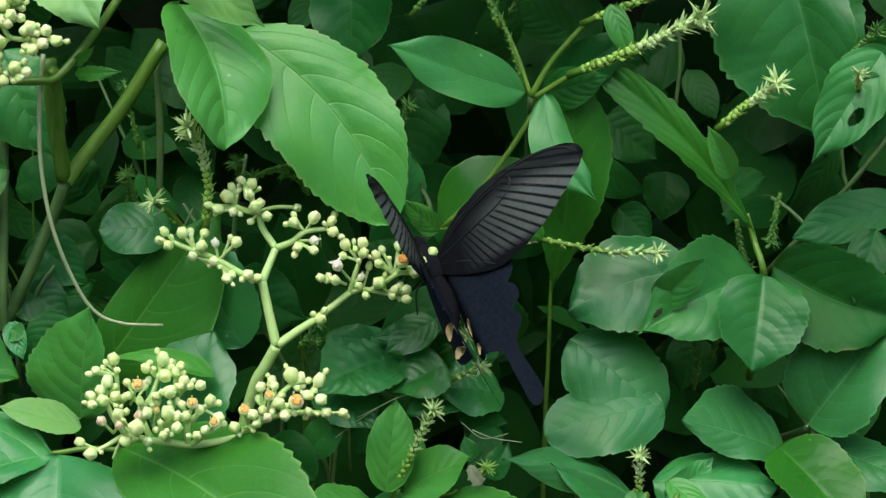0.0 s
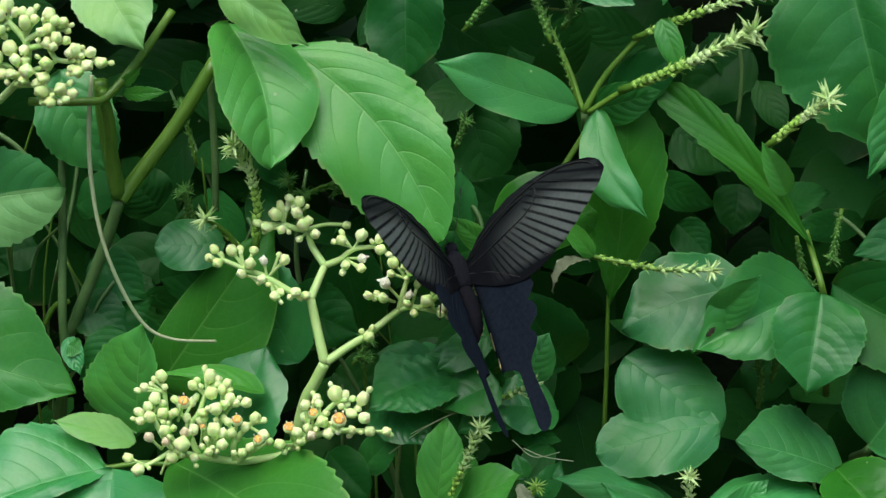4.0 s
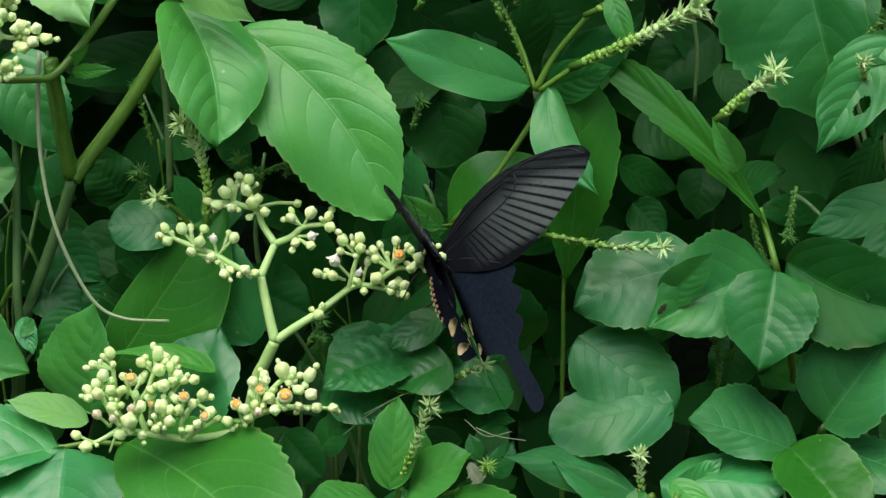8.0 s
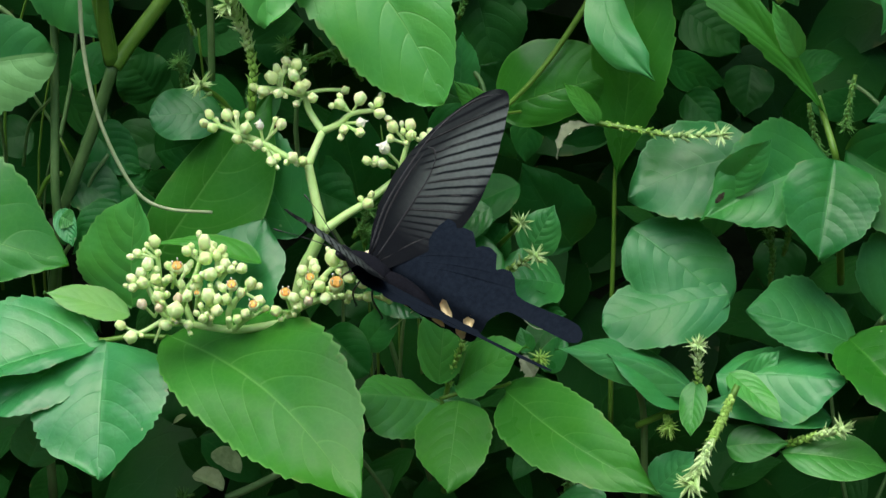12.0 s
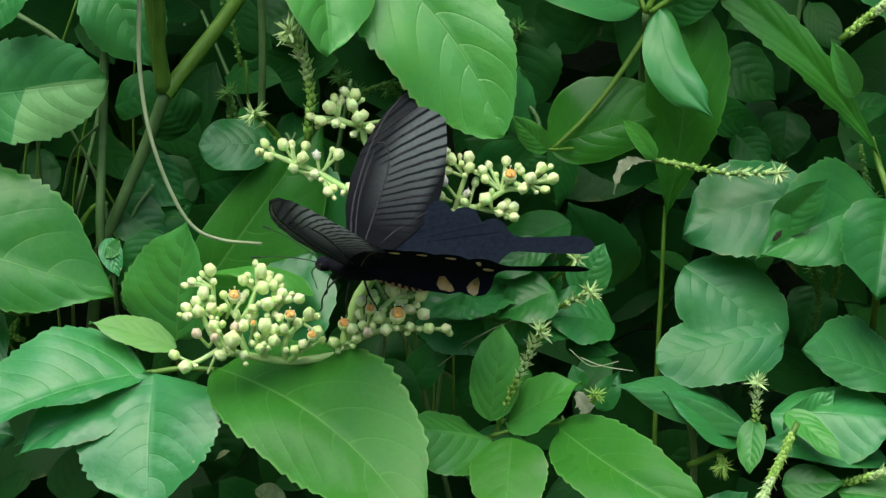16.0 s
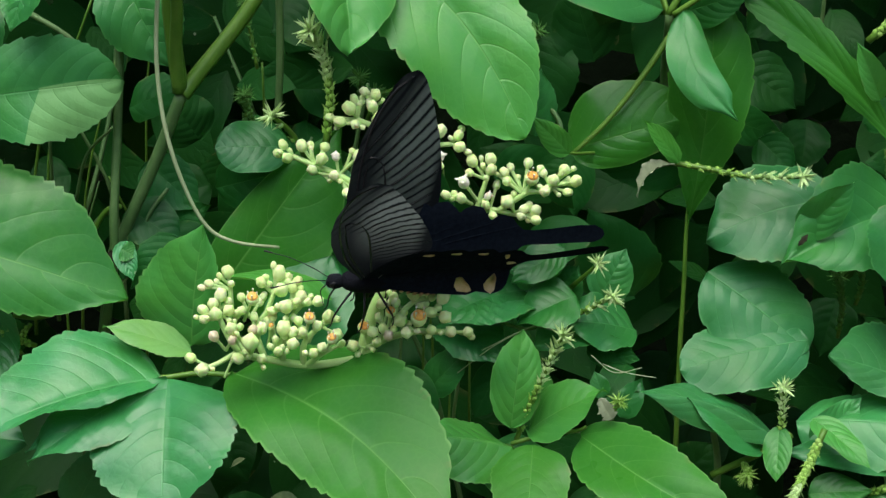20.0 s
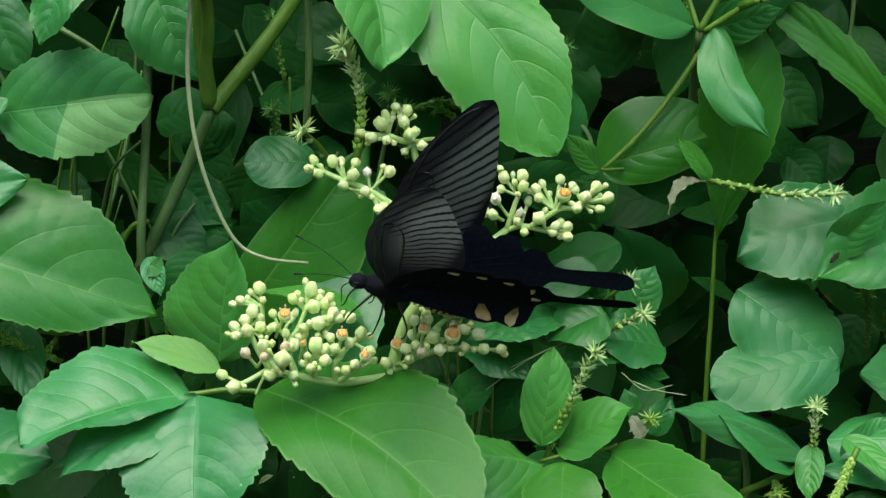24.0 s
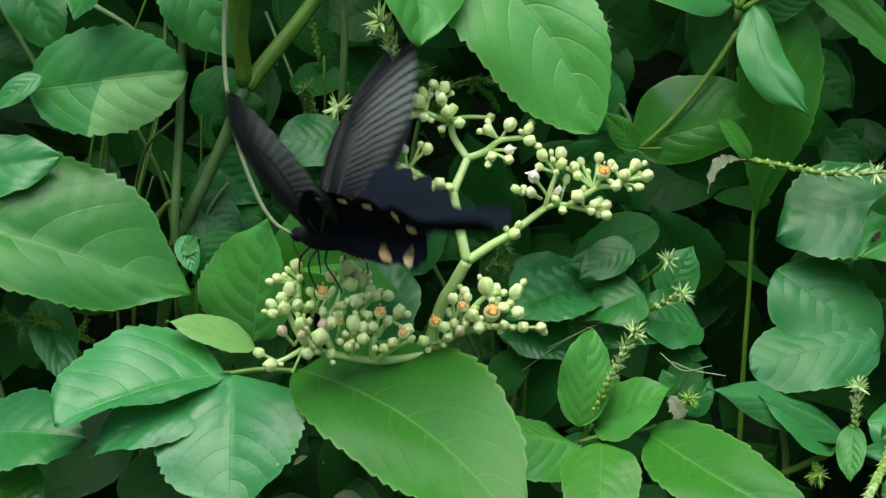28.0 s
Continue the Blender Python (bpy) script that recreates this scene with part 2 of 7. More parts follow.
BRANCH = plain_material("pale_branch", (0.38, 0.59, 0.19), (0.50, 0.71, 0.28), 220, 0.45, trans=0.15)
BUD = plain_material("bud_skin", (0.66, 0.86, 0.32), (0.80, 0.96, 0.50), 420, 0.5, trans=0.35)
BUD_WHITE = plain_material("open_petal", (0.72, 0.74, 0.55), (0.82, 0.83, 0.68), 350, 0.5, trans=0.2)
DISC = plain_material("orange_disc", (0.84, 0.38, 0.055), (0.94, 0.54, 0.14), 600, 0.35, trans=0.2)
PINK = plain_material("pink_disc", (0.72, 0.60, 0.38), (0.80, 0.70, 0.50), 600, 0.4, trans=0.2)
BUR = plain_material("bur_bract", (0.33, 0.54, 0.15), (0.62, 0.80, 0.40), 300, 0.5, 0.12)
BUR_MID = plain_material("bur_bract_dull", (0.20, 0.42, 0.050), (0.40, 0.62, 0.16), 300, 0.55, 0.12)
# bract green darkened for spikes in the hollows, shade put into the colour
BUR_SHADE = plain_material("bur_bract_shade", (0.065, 0.20, 0.035), (0.14, 0.32, 0.08), 300, 0.5, 0.12)
# near black: the hollow's shade is put into the bank's colour
BANK_SHADE = plain_material("bank_shade", (0.002, 0.005, 0.0015), (0.005, 0.010, 0.004), 30, 0.95, 0.05, 0.01)
SOIL = plain_material("soil", (0.030, 0.024, 0.015), (0.085, 0.065, 0.042), 14, 0.95, 0.1, 0.01)
SCRAP = plain_material("withered_grey", (0.12, 0.15, 0.09), (0.24, 0.28, 0.17), 500, 0.8, 0.1)
WITHERED = plain_material("withered_pale", (0.20, 0.27, 0.13), (0.40, 0.47, 0.26), 500, 0.8, 0.1)
BROWN = plain_material("withered", (0.012, 0.012, 0.007), (0.045, 0.044, 0.028), 700, 0.95, 0.03)


# ---- building helpers ----
def empty(name, place, label, category, group="", kind=""):
    ob = new(name)
    ob.location = place
    ob.empty_display_size = 0.01
    tagged(ob, label, category, group, kind)
    return ob


def link_mesh(name, verts, faces, mat, parent, label="", uvs=None, smooth=True):
    me = bpy.data.meshes.new(name)
    me.from_pydata(verts, [], faces)
    if uvs is not None:
        lay = me.uv_layers.new(name="leaf")
        idx = np.empty(len(me.loops), dtype=np.int32)
        me.loops.foreach_get("vertex_index", idx)
        lay.data.foreach_set("uv", np.asarray(uvs, dtype=np.float32)[idx].ravel())
    me.polygons.foreach_set("use_smooth", [smooth] * len(me.polygons))
    me.materials.append(mat)
    me.update()
    ob = new(name, me)
    if parent is not None:
        ob.parent = parent
        up = parent
        shift = Vector((0, 0, 0))
        while up is not None:
            shift += up.location
            up = up.parent
        ob.location = -shift
    if label:
        ob["label"] = label
    return ob


def tube_data(points, radii, sides=8, sub=6):
    """A bent, tapered tube through the points (Catmull-Rom)."""
    pts = [Vector(p) for p in points]
    ext = [pts[0] * 2 - pts[1]] + pts + [pts[-1] * 2 - pts[-2]]
    line, rad = [], []
    for i in range(len(pts) - 1):
        a, b, c, d = ext[i : i + 4]
        for k in range(sub):
            t = k / sub
            line.append(0.5 * (2 * b + (c - a) * t + (2 * a - 5 * b + 4 * c - d) * t * t + (3 * b - a - 3 * c + d) * t ** 3))
            rad.append(radii[i] * (1 - t) + radii[i + 1] * t)
    line.append(pts[-1])
    rad.append(radii[-1])
    verts, faces = [], []
    n = len(line)
    ref = Vector((0.3, -1, 0.2))
    for i, p in enumerate(line):
        d = (line[min(i + 1, n - 1)] - line[max(i - 1, 0)]).normalized()
        u = d.cross(ref)
        if u.length < 1e-3:
            u = d.cross(Vector((1, 0, 0)))
        u.normalize()
        w = d.cross(u)
        for k in range(sides):
            a = 2 * math.pi * k / sides
            verts.append(p + (u * math.cos(a) + w * math.sin(a)) * rad[i])
    for i in range(n - 1):
        for k in range(sides):
            k2 = (k + 1) % sides
            faces.append((i * sides + k, i * sides + k2, (i + 1) * sides + k2, (i + 1) * sides + k))
    faces.append(tuple(range(sides))[::-1])
    faces.append(tuple((n - 1) * sides + k for k in range(sides)))
    return verts, faces


def tube(name, points, radii, mat, parent, label="", sides=8, sub=6):
    if not isinstance(radii, (tuple, list)):
        radii = [radii] * len(points)
    elif len(radii) == 2 and len(points) > 2:
        radii = [radii[0] + (radii[1] - radii[0]) * i / (len(points) - 1) for i in range(len(points))]
    v, f = tube_data(points, radii, sides, sub)
    return link_mesh(name, v, f, mat, parent, label)


SHAPES = {"spade": (1.25, 0.75), "ovate": (0.50, 0.86), "oval": (0.55, 0.68), "round": (0.45, 0.50), "lance": (0.8, 0.95), "heart": (0.32, 0.9), "obovate": (1.0, 0.5), "blunt": (0.5, 0.56)}


def leaf_data(base, tip, width, roll=0, fold=0.1, bend=0.05, sway=0.0, shape="ovate", teeth=13, jag=0.06, cols=7, quilt=0.017, seed=0, rows=None, lop=0.0, hole=None, point=0.3, up=27, veins=6.5, wavy=1.0):
    base, tip = Vector(base), Vector(tip)
    rng = random.Random(seed)
    axis = tip - base
    length = axis.length
    d = axis / length
    front = Vector((0.0, -math.cos(radians(up)), math.sin(radians(up))))
    n = (front - d * front.dot(d)).normalized()
    n = Matrix.Rotation(radians(roll), 3, d) @ n
    side = d.cross(n)
    a, b = SHAPES[shape]
    peak = a / (a + b)
    top = peak ** a * (1 - peak) ** b
    rows = rows or max(teeth * 6, 24)
    even = 0.45 + 0.9 * rng.random()
    p1, p2, p3 = rng.uniform(0, 6.28), rng.uniform(0, 6.28), rng.uniform(0.7, 1.3)
    verts, uvs, faces = [], [], []
    half = width / 2
    for i in range(rows + 1):
        s = i / rows
        w = (max(s, 0.0) ** a) * ((1 - s) ** b) / top
        if s > 0.80 and shape != "round":
            w *= 1 - point * math.sin(math.pi * (s - 0.80) / 0.40)
        tooth = 0.0
        if teeth and 0.06 < s < 0.97:
            ph = s * teeth + 0.35 * math.sin(s * 9 + p1) + 0.15 * math.sin(s * 31 + p2)
            lap = ph - math.floor(ph)
            tooth = (lap ** 0.7 if lap < 0.84 else (1 - lap) * 5.5) * jag * min(1.0, w * 1.6) * (1 + 0.35 * math.sin(s * 23 + p2))
        w = max(w, 0.012)
        mid = d * (length * s) + side * (sway * length * math.sin(math.pi * s)) + n * (bend * length * (4 * s * (1 - s)))
        for j in range(-cols, cols + 1):
            u = j / cols
            v = math.copysign(abs(u) ** 1.15, u)
            reach = half * v * (1 + (2 * lop if v > 0 else -2 * lop)) * (w + (tooth - jag * 0.5 if abs(j) == cols else 0))
            out = abs(v)
            ph = (s - VEIN_SLANT * out ** VEIN_ARC * (0.35 + 2.6 * s * (1 - s))) * veins + (0.42 if v > 0 else 0.0)
            puff = abs(math.sin(math.pi * ph)) ** 0.75 * quilt * width * min(1, 2.2 * (1 - out) + 0.15) * min(1, out * 5) * min(1, 4 * s, 4 * (1 - s))
            puff *= even * (0.55 + 0.45 * math.sin(7 * s + p2 + (2.2 if v > 0 else 0)))
            wave = 0.050 * width * math.sin(5.5 * s * p3 + p1 + 1.8 * v) * out + 0.028 * width * math.sin(13 * s + p2 + (3 if v > 0 else 0)) * out * out
            lift = fold * half * w * out - 0.06 * width * w * out * out + puff + wavy * wave
            verts.append(base + mid + side * reach + n * lift)
            uvs.append((s, v * 0.5 + 0.5))
    k = 2 * cols + 1
    for i in range(rows):
        for j in range(2 * cols):
            if hole and ((i + 0.5) / rows - hole[0]) ** 2 + (((j + 0.5) / cols - 1 - hole[1]) * 0.45) ** 2 < hole[2] ** 2:
                continue
            q = i * k + j
            faces.append((q, q + 1, q + k + 1, q + k))
    return verts, faces, uvs


leaf_count = [0]


def leaf(plant, mat, base, tip, width, roll=0, fold=0.1, bend=0.05, sway=0.0, shape="ovate", teeth=13, jag=0.06, label="", foot=None, lop=0.0, hole=None, quilt=0.017, point=0.3, up=27, wavy=1.0):
    leaf_count[0] += 1
    v, f, uv = leaf_data(base, tip, width, roll, fold * 1.5 + 0.05, bend, sway, shape, teeth, jag, 22 if hole else 7, seed=leaf_count[0], rows=80 if hole else None, lop=lop, hole=hole, quilt=quilt, point=point, up=up, wavy=wavy, veins=mat["veins"] if "veins" in mat else 6.5)
    ob = link_mesh("leaf", v, f, mat, plant, label, uv)
    if foot is not None:
        b, e = Vector(base), Vector(foot)
        m = (b + e) / 2 + Vector((0, 0.002, -0.003))
        tube("leaf_stalk", [e, m, b, b + (Vector(tip) - b) * 0.06], [0.0011, 0.0009, 0.0008, 0.0005], STEM, plant, sides=6, sub=4)
    return ob


# ---- the place ----
SKY_BLOCK = plain_material("sky_block", (0.30, 0.31, 0.27), (0.42, 0.42, 0.37), 3.0, 0.9, 0.2, 0.004)


def slab(name, x0, x1, y0, y1, z0, z1, mat, label):
    v = [(x, y, z) for x in (x0, x1) for y in (y0, y1) for z in (z0, z1)]
    f = [(0, 1, 3, 2), (4, 6, 7, 5), (0, 4, 5, 1), (2, 3, 7, 6), (0, 2, 6, 4), (1, 5, 7, 3)]
    return tagged(link_mesh(name, v, f, mat, None, smooth=False), label, "wall", kind="structure")


# unseen walls, added to cut the low sky light and deepen the shade
slab("wall_south", -3.2, 3.2, -5.2, -5.0, -0.05, 3.2, SKY_BLOCK, "unseen wall added behind the camera to cut low sky light")
slab("wall_west", -3.2, -3.0, -5.0, 1.2, -0.05, 3.2, SKY_BLOCK, "unseen end wall added to cut low sky light")
slab("wall_east", 3.0, 3.2, -5.0, 1.2, -0.05, 3.2, SKY_BLOCK, "unseen end wall added to cut low sky light")

gv, gf = [], []
gx = sorted({-2000, -400, -80, -20, -6} | {round(-3 + i * 0.2, 2) for i in range(31)} | {6, 20, 80, 400, 2000})
for gy in gx:
    for x in gx:
        near = abs(x) < 4 and abs(gy) < 4
        gv.append((x, gy, 0.02 * noise.noise(Vector((x * 2, gy * 2, 0))) - 0.01 if near else -0.01))
for i in range(len(gx) - 1):
    for j in range(len(gx) - 1):
        q = i * len(gx) + j
        gf.append((q, q + 1, q + len(gx) + 1, q + len(gx)))
tagged(link_mesh("ground", gv, gf, SOIL, None), "bare dark soil at the foot of the hedge", "ground", kind="structure")

# unseen bank, added so that no sky shows through the gaps
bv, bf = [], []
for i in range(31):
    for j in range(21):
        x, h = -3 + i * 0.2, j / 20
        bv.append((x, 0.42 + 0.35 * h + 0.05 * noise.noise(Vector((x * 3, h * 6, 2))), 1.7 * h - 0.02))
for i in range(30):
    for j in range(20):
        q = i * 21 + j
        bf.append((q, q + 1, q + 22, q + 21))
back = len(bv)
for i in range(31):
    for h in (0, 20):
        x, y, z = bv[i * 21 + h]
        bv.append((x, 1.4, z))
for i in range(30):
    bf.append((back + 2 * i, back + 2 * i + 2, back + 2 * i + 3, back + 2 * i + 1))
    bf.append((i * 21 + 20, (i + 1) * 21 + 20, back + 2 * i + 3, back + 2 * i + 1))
tagged(link_mesh("bank", bv, bf, BANK_SHADE, None), "unseen bank added behind the hedge, coloured near black for shade", "bank", kind="structure")

# ---- the plants ----
vine = empty("climbing_vine", (-0.07, 0.03, 0), "climbing vine with broad serrated leaves and a pale tendril", "vine")
shrub = empty("leafy_shrub", (0.06, 0.05, 0), "leafy green shrub with oval toothed leaves", "shrub")

leaf(vine, VINE, (-0.0285, 0.0340, 0.8897), (0.0162, 0.0160, 0.8426), 0.0342, lop=0.05, sway=-0.08, fold=0.10, bend=0.04, teeth=18, shape="blunt", point=0.14, label="broad bright green serrated leaf")
leaf(vine, VINE, (-0.0444, 0.0300, 0.8966), (-0.0287, 0.0080, 0.8622), 0.0290, sway=-0.05, roll=-32, fold=0.22, bend=0.08, teeth=10, jag=0.03, shape="blunt", point=0.2)
leaf(vine, PALE, (-0.0771, 0.0160, 0.9116), (-0.0612, 0.0040, 0.8925), 0.0205, roll=2, teeth=10, shape="ovate")
leaf(vine, PALE, (-0.0447, 0.0220, 0.9083), (-0.0201, 0.0140, 0.8937), 0.0133, teeth=10, roll=20)
leaf(vine, BLUISH, (-0.0736, 0.0060, 0.7765), (-0.1125, -0.0120, 0.7657), 0.0260, fold=0.15, bend=0.06, teeth=13, shape="round", lop=0.26, up=56)
leaf(vine, BLUISH, (-0.0737, 0.0100, 0.7751), (-0.1029, -0.0135, 0.7576), 0.0226, teeth=12, up=56)
leaf(vine, BLUISH, (-0.0717, 0.0060, 0.7763), (-0.0672, -0.0216, 0.7483), 0.0380, roll=5, fold=0.10, bend=0.05, teeth=14, shape="oval")
leaf(vine, FRESH, (-0.0547, 0.0060, 0.7789), (0.0037, -0.0468, 0.7572), 0.0375, sway=-0.06, fold=0.12, bend=0.05, teeth=18, shape="oval", lop=-0.06, up=38)
leaf(vine, PALE, (-0.0667, 0.0120, 0.7822), (-0.0892, 0.0080, 0.7886), 0.0105, teeth=8, up=56)
leaf(vine, VINE, (-0.0681, 0.0200, 0.7819), (-0.0650, 0.0160, 0.8157), 0.0249, roll=-14, teeth=12, shape="ovate", lop=-0.14)
leaf(vine, FRESH, (-0.0654, 0.0320, 0.7907), (-0.0328, 0.0380, 0.8400), 0.0300, roll=10, teeth=0, shape="ovate", lop=0.18)
leaf(vine, BLUISH, (-0.0253, 0.0360, 0.7995), (-0.0422, 0.0420, 0.8312), 0.0240, roll=-19, teeth=10, shape="oval")
leaf(vine, BLUISH, (-0.0419, 0.0160, 0.7756), (-0.0325, 0.0260, 0.8072), 0.0269, roll=-21, teeth=9, shape="oval")
leaf(vine, FRESH, (-0.0311, 0.0130, 0.7981), (-0.0604, 0.0090, 0.8030), 0.0101, roll=50, fold=0.3, teeth=6)
leaf(vine, VINE, (-0.1601, 0.0120, 0.8134), (-0.0844, 0.0160, 0.7942), 0.0395, roll=-8, fold=0.1, bend=0.04, teeth=20, shape="oval", lop=-0.13)
leaf(vine, BLUISH, (-0.1519, 0.0220, 0.8177), (-0.1189, 0.0170, 0.8275), 0.0176, teeth=9, shape="blunt")
leaf(vine, FADED, (-0.1290, 0.0240, 0.8430), (-0.0885, 0.0240, 0.8502), 0.0281, roll=15, fold=0.10, teeth=12, shape="blunt", point=0.05, label="broad leaf with a pale faded half")
leaf(vine, BLUISH, (-0.1390, 0.0060, 0.7558), (-0.1070, 0.0000, 0.7591), 0.0287, teeth=10, shape="oval", up=56)
leaf(vine, VINE, (-0.1320, 0.0020, 0.7440), (-0.1160, -0.0040, 0.7404), 0.0210, teeth=8, up=56)
leaf(vine, BLUISH, (-0.1248, 0.0200, 0.8473), (-0.1397, 0.0200, 0.8362), 0.0075, teeth=0, roll=15)
leaf(vine, BLUISH, (-0.0779, 0.0120, 0.7704), (-0.1050, -0.0074, 0.7584), 0.0176, teeth=10, up=56)
leaf(vine, BLUISH, (-0.0974, 0.0150, 0.7362), (-0.0879, 0.0120, 0.7562), 0.0142, roll=22, teeth=8)
leaf(vine, SHRUB_SHADE, (-0.0918, 0.0340, 0.8812), (-0.0767, 0.0280, 0.8542), 0.0221, roll=-1, sway=0.06, teeth=11, shape="oval")
leaf(vine, SHRUB_SHADE, (-0.1096, 0.0220, 0.8814), (-0.1161, 0.0160, 0.8621), 0.0149, roll=15, teeth=8)
leaf(vine, SHRUB_SHADE, (-0.1343, 0.0300, 0.8740), (-0.1219, 0.0260, 0.8520), 0.0159, roll=-1, teeth=9)
leaf(vine, SOFT, (-0.0460, 0.0340, 0.8338), (-0.0652, 0.0300, 0.8332), 0.0162, roll=6, quilt=0.004, fold=0.02, teeth=0, shape="round", label="small round blue-green leaf")
leaf(vine, FRESH, (0.0279, 0.0300, 0.8372), (0.0177, 0.0260, 0.8468), 0.0069, roll=-15, teeth=5)
leaf(vine, BLUISH, (0.0187, 0.0360, 0.8405), (0.0192, 0.0340, 0.8586), 0.0105, roll=6, teeth=6)
leaf(vine, VINE, (-0.0873, 0.0200, 0.8067), (-0.0836, 0.0200, 0.8047), 0.0059, teeth=0)
leaf(vine, BLUISH, (-0.0880, 0.0220, 0.8082), (-0.0836, 0.0180, 0.7988), 0.0065, teeth=0)
leaf(shrub, BUSH_SHADE, (0.0002, 0.0650, 0.9088), (0.0020, 0.0550, 0.8789), 0.0249, roll=16, teeth=10, shape="oval")
leaf(shrub, SLEEK, (0.0503, 0.0430, 0.8750), (0.0121, 0.0260, 0.8887), 0.0171, roll=1, sway=-0.03, fold=0.1, teeth=0, shape="oval")
leaf(shrub, SLEEK, (0.0553, 0.0400, 0.8755), (0.0704, 0.0260, 0.8489), 0.0125, sway=0.12, roll=6, fold=0.05, lop=0.05, teeth=0, shape="blunt", quilt=0.006, point=0.7, wavy=2.4, label="wavy oblong leaf")
leaf(shrub, LUSH, (0.0617, 0.0465, 0.8172), (0.0640, 0.0460, 0.8822), 0.0225, teeth=14, shape="spade", sway=0.02)
leaf(shrub, LUSH, (0.0281, 0.0460, 0.8357), (0.0642, 0.0440, 0.8486), 0.0235, teeth=4, jag=0.03, shape="ovate", fold=-0.05, lop=-0.16, up=20)
leaf(shrub, WEED_SHADE, (0.0617, 0.0550, 0.8312), (0.0320, 0.0520, 0.8344), 0.0147, roll=-19, teeth=8)
leaf(shrub, FRESH, (0.0564, 0.0290, 0.8367), (0.0466, 0.0250, 0.8476), 0.0064, teeth=4, roll=15)
leaf(shrub, WEED_SHADE, (0.0544, 0.0440, 0.8741), (0.0727, 0.0400, 0.8812), 0.0123, teeth=0, roll=20)
leaf(shrub, BUSH_SHADE, (0.0596, 0.0480, 0.8764), (0.0790, 0.0440, 0.8932), 0.0142, roll=11, teeth=0)
leaf(shrub, LUSH, (0.1168, 0.0380, 0.8393), (0.0669, 0.0480, 0.8846), 0.0108, sway=0.05, fold=0.2, teeth=11, jag=0.15, shape="obovate", up=14)
leaf(shrub, VINE, (0.1077, 0.0340, 0.8555), (0.0995, 0.0300, 0.8705), 0.0070, roll=-9, fold=0.4, teeth=4)
leaf(shrub, SHRUB_SHADE, (0.1201, 0.0520, 0.9171), (0.1354, 0.0420, 0.8656), 0.0394, fold=0.25, teeth=14, shape="ovate", lop=0.2, label="broad leaf with a withered yellow edge")
leaf(shrub, BUSH_SHADE, (0.1302, 0.0540, 0.9089), (0.1359, 0.0460, 0.8795), 0.0238, roll=16, teeth=10)
leaf(shrub, SHRUB_SHADE, (0.1445, 0.0280, 0.8932), (0.1263, 0.0180, 0.8642), 0.0183, fold=0.2, teeth=5, shape="ovate", hole=(0.55,-0.45,0.085), point=0.5, label="eaten leaf with a hole")
leaf(shrub, WEED_SHADE, (0.1509, 0.0300, 0.8921), (0.1309, 0.0260, 0.8865), 0.0110, teeth=0, roll=20)
leaf(shrub, WEED_SHADE, (0.1481, 0.0320, 0.8940), (0.1413, 0.0240, 0.8652), 0.0135, roll=10, teeth=0)
leaf(shrub, BUSH_SHADE, (0.1599, 0.0440, 0.8493), (0.1273, 0.0380, 0.8382), 0.0150, roll=12, teeth=0, shape="oval")
leaf(shrub, BUSH_SHADE, (0.1490, 0.0320, 0.8433), (0.1426, 0.0220, 0.8238), 0.0121, roll=9, teeth=0)
leaf(shrub, WEED_SHADE, (0.1218, 0.0340, 0.8311), (0.1580, 0.0200, 0.8212), 0.0279, roll=19, sway=0.06, fold=0.35, teeth=13, shape="oval")
leaf(shrub, SHRUB_SHADE, (0.1186, 0.0300, 0.8291), (0.1146, 0.0140, 0.8058), 0.0250, fold=0.3, teeth=11, shape="oval")
leaf(shrub, SHRUB_SHADE, (0.1189, 0.0400, 0.8267), (0.0845, 0.0220, 0.8131), 0.0289, sway=0.03, fold=0.28, teeth=12, shape="ovate")
leaf(shrub, SOFT, (0.0997, 0.0360, 0.8283), (0.0650, 0.0280, 0.8168), 0.0296, sway=0.05, fold=-0.02, teeth=9, shape="oval", up=36)
leaf(shrub, SHRUB_SHADE, (0.0892, 0.0280, 0.8203), (0.1015, 0.0240, 0.8352), 0.0109, roll=20, fold=0.2, teeth=4, label="leaf with a brown rotten patch")
leaf(shrub, SOFT, (0.0664, 0.0320, 0.8076), (0.0931, 0.0220, 0.7902), 0.0262, fold=-0.05, teeth=8, shape="round", up=38, quilt=0.010)
leaf(shrub, SOFT, (0.0930, 0.0230, 0.7930), (0.0597, 0.0170, 0.7842), 0.0225, fold=-0.05, teeth=8, shape="round", up=44, quilt=0.010)
leaf(shrub, SOFT, (0.0870, 0.0120, 0.7680), (0.0478, 0.0050, 0.7811), 0.0140, sway=0.06, fold=-0.28, lop=0.1, teeth=0, shape="lance", up=56)
leaf(shrub, BLUISH, (0.0822, 0.0120, 0.7652), (0.0611, 0.0080, 0.7793), 0.0130, teeth=0, up=56)
leaf(shrub, SOFT, (0.1269, 0.0200, 0.7814), (0.0970, 0.0140, 0.7913), 0.0228, fold=0.0, teeth=12, shape="oval", lop=0.18, up=50)
leaf(shrub, SOFT, (0.1336, 0.0220, 0.7890), (0.1539, 0.0220, 0.8204), 0.0280, roll=-10, fold=0.42, teeth=11, shape="ovate", up=36)
leaf(shrub, SOFT, (0.1341, 0.0180, 0.7844), (0.1621, 0.0040, 0.7788), 0.0195, fold=-0.05, teeth=9, up=56)
leaf(shrub, LUSH, (0.1242, 0.0140, 0.7849), (0.1415, -0.0138, 0.7715), 0.0228, fold=0.3, up=45, teeth=11, shape="oval")
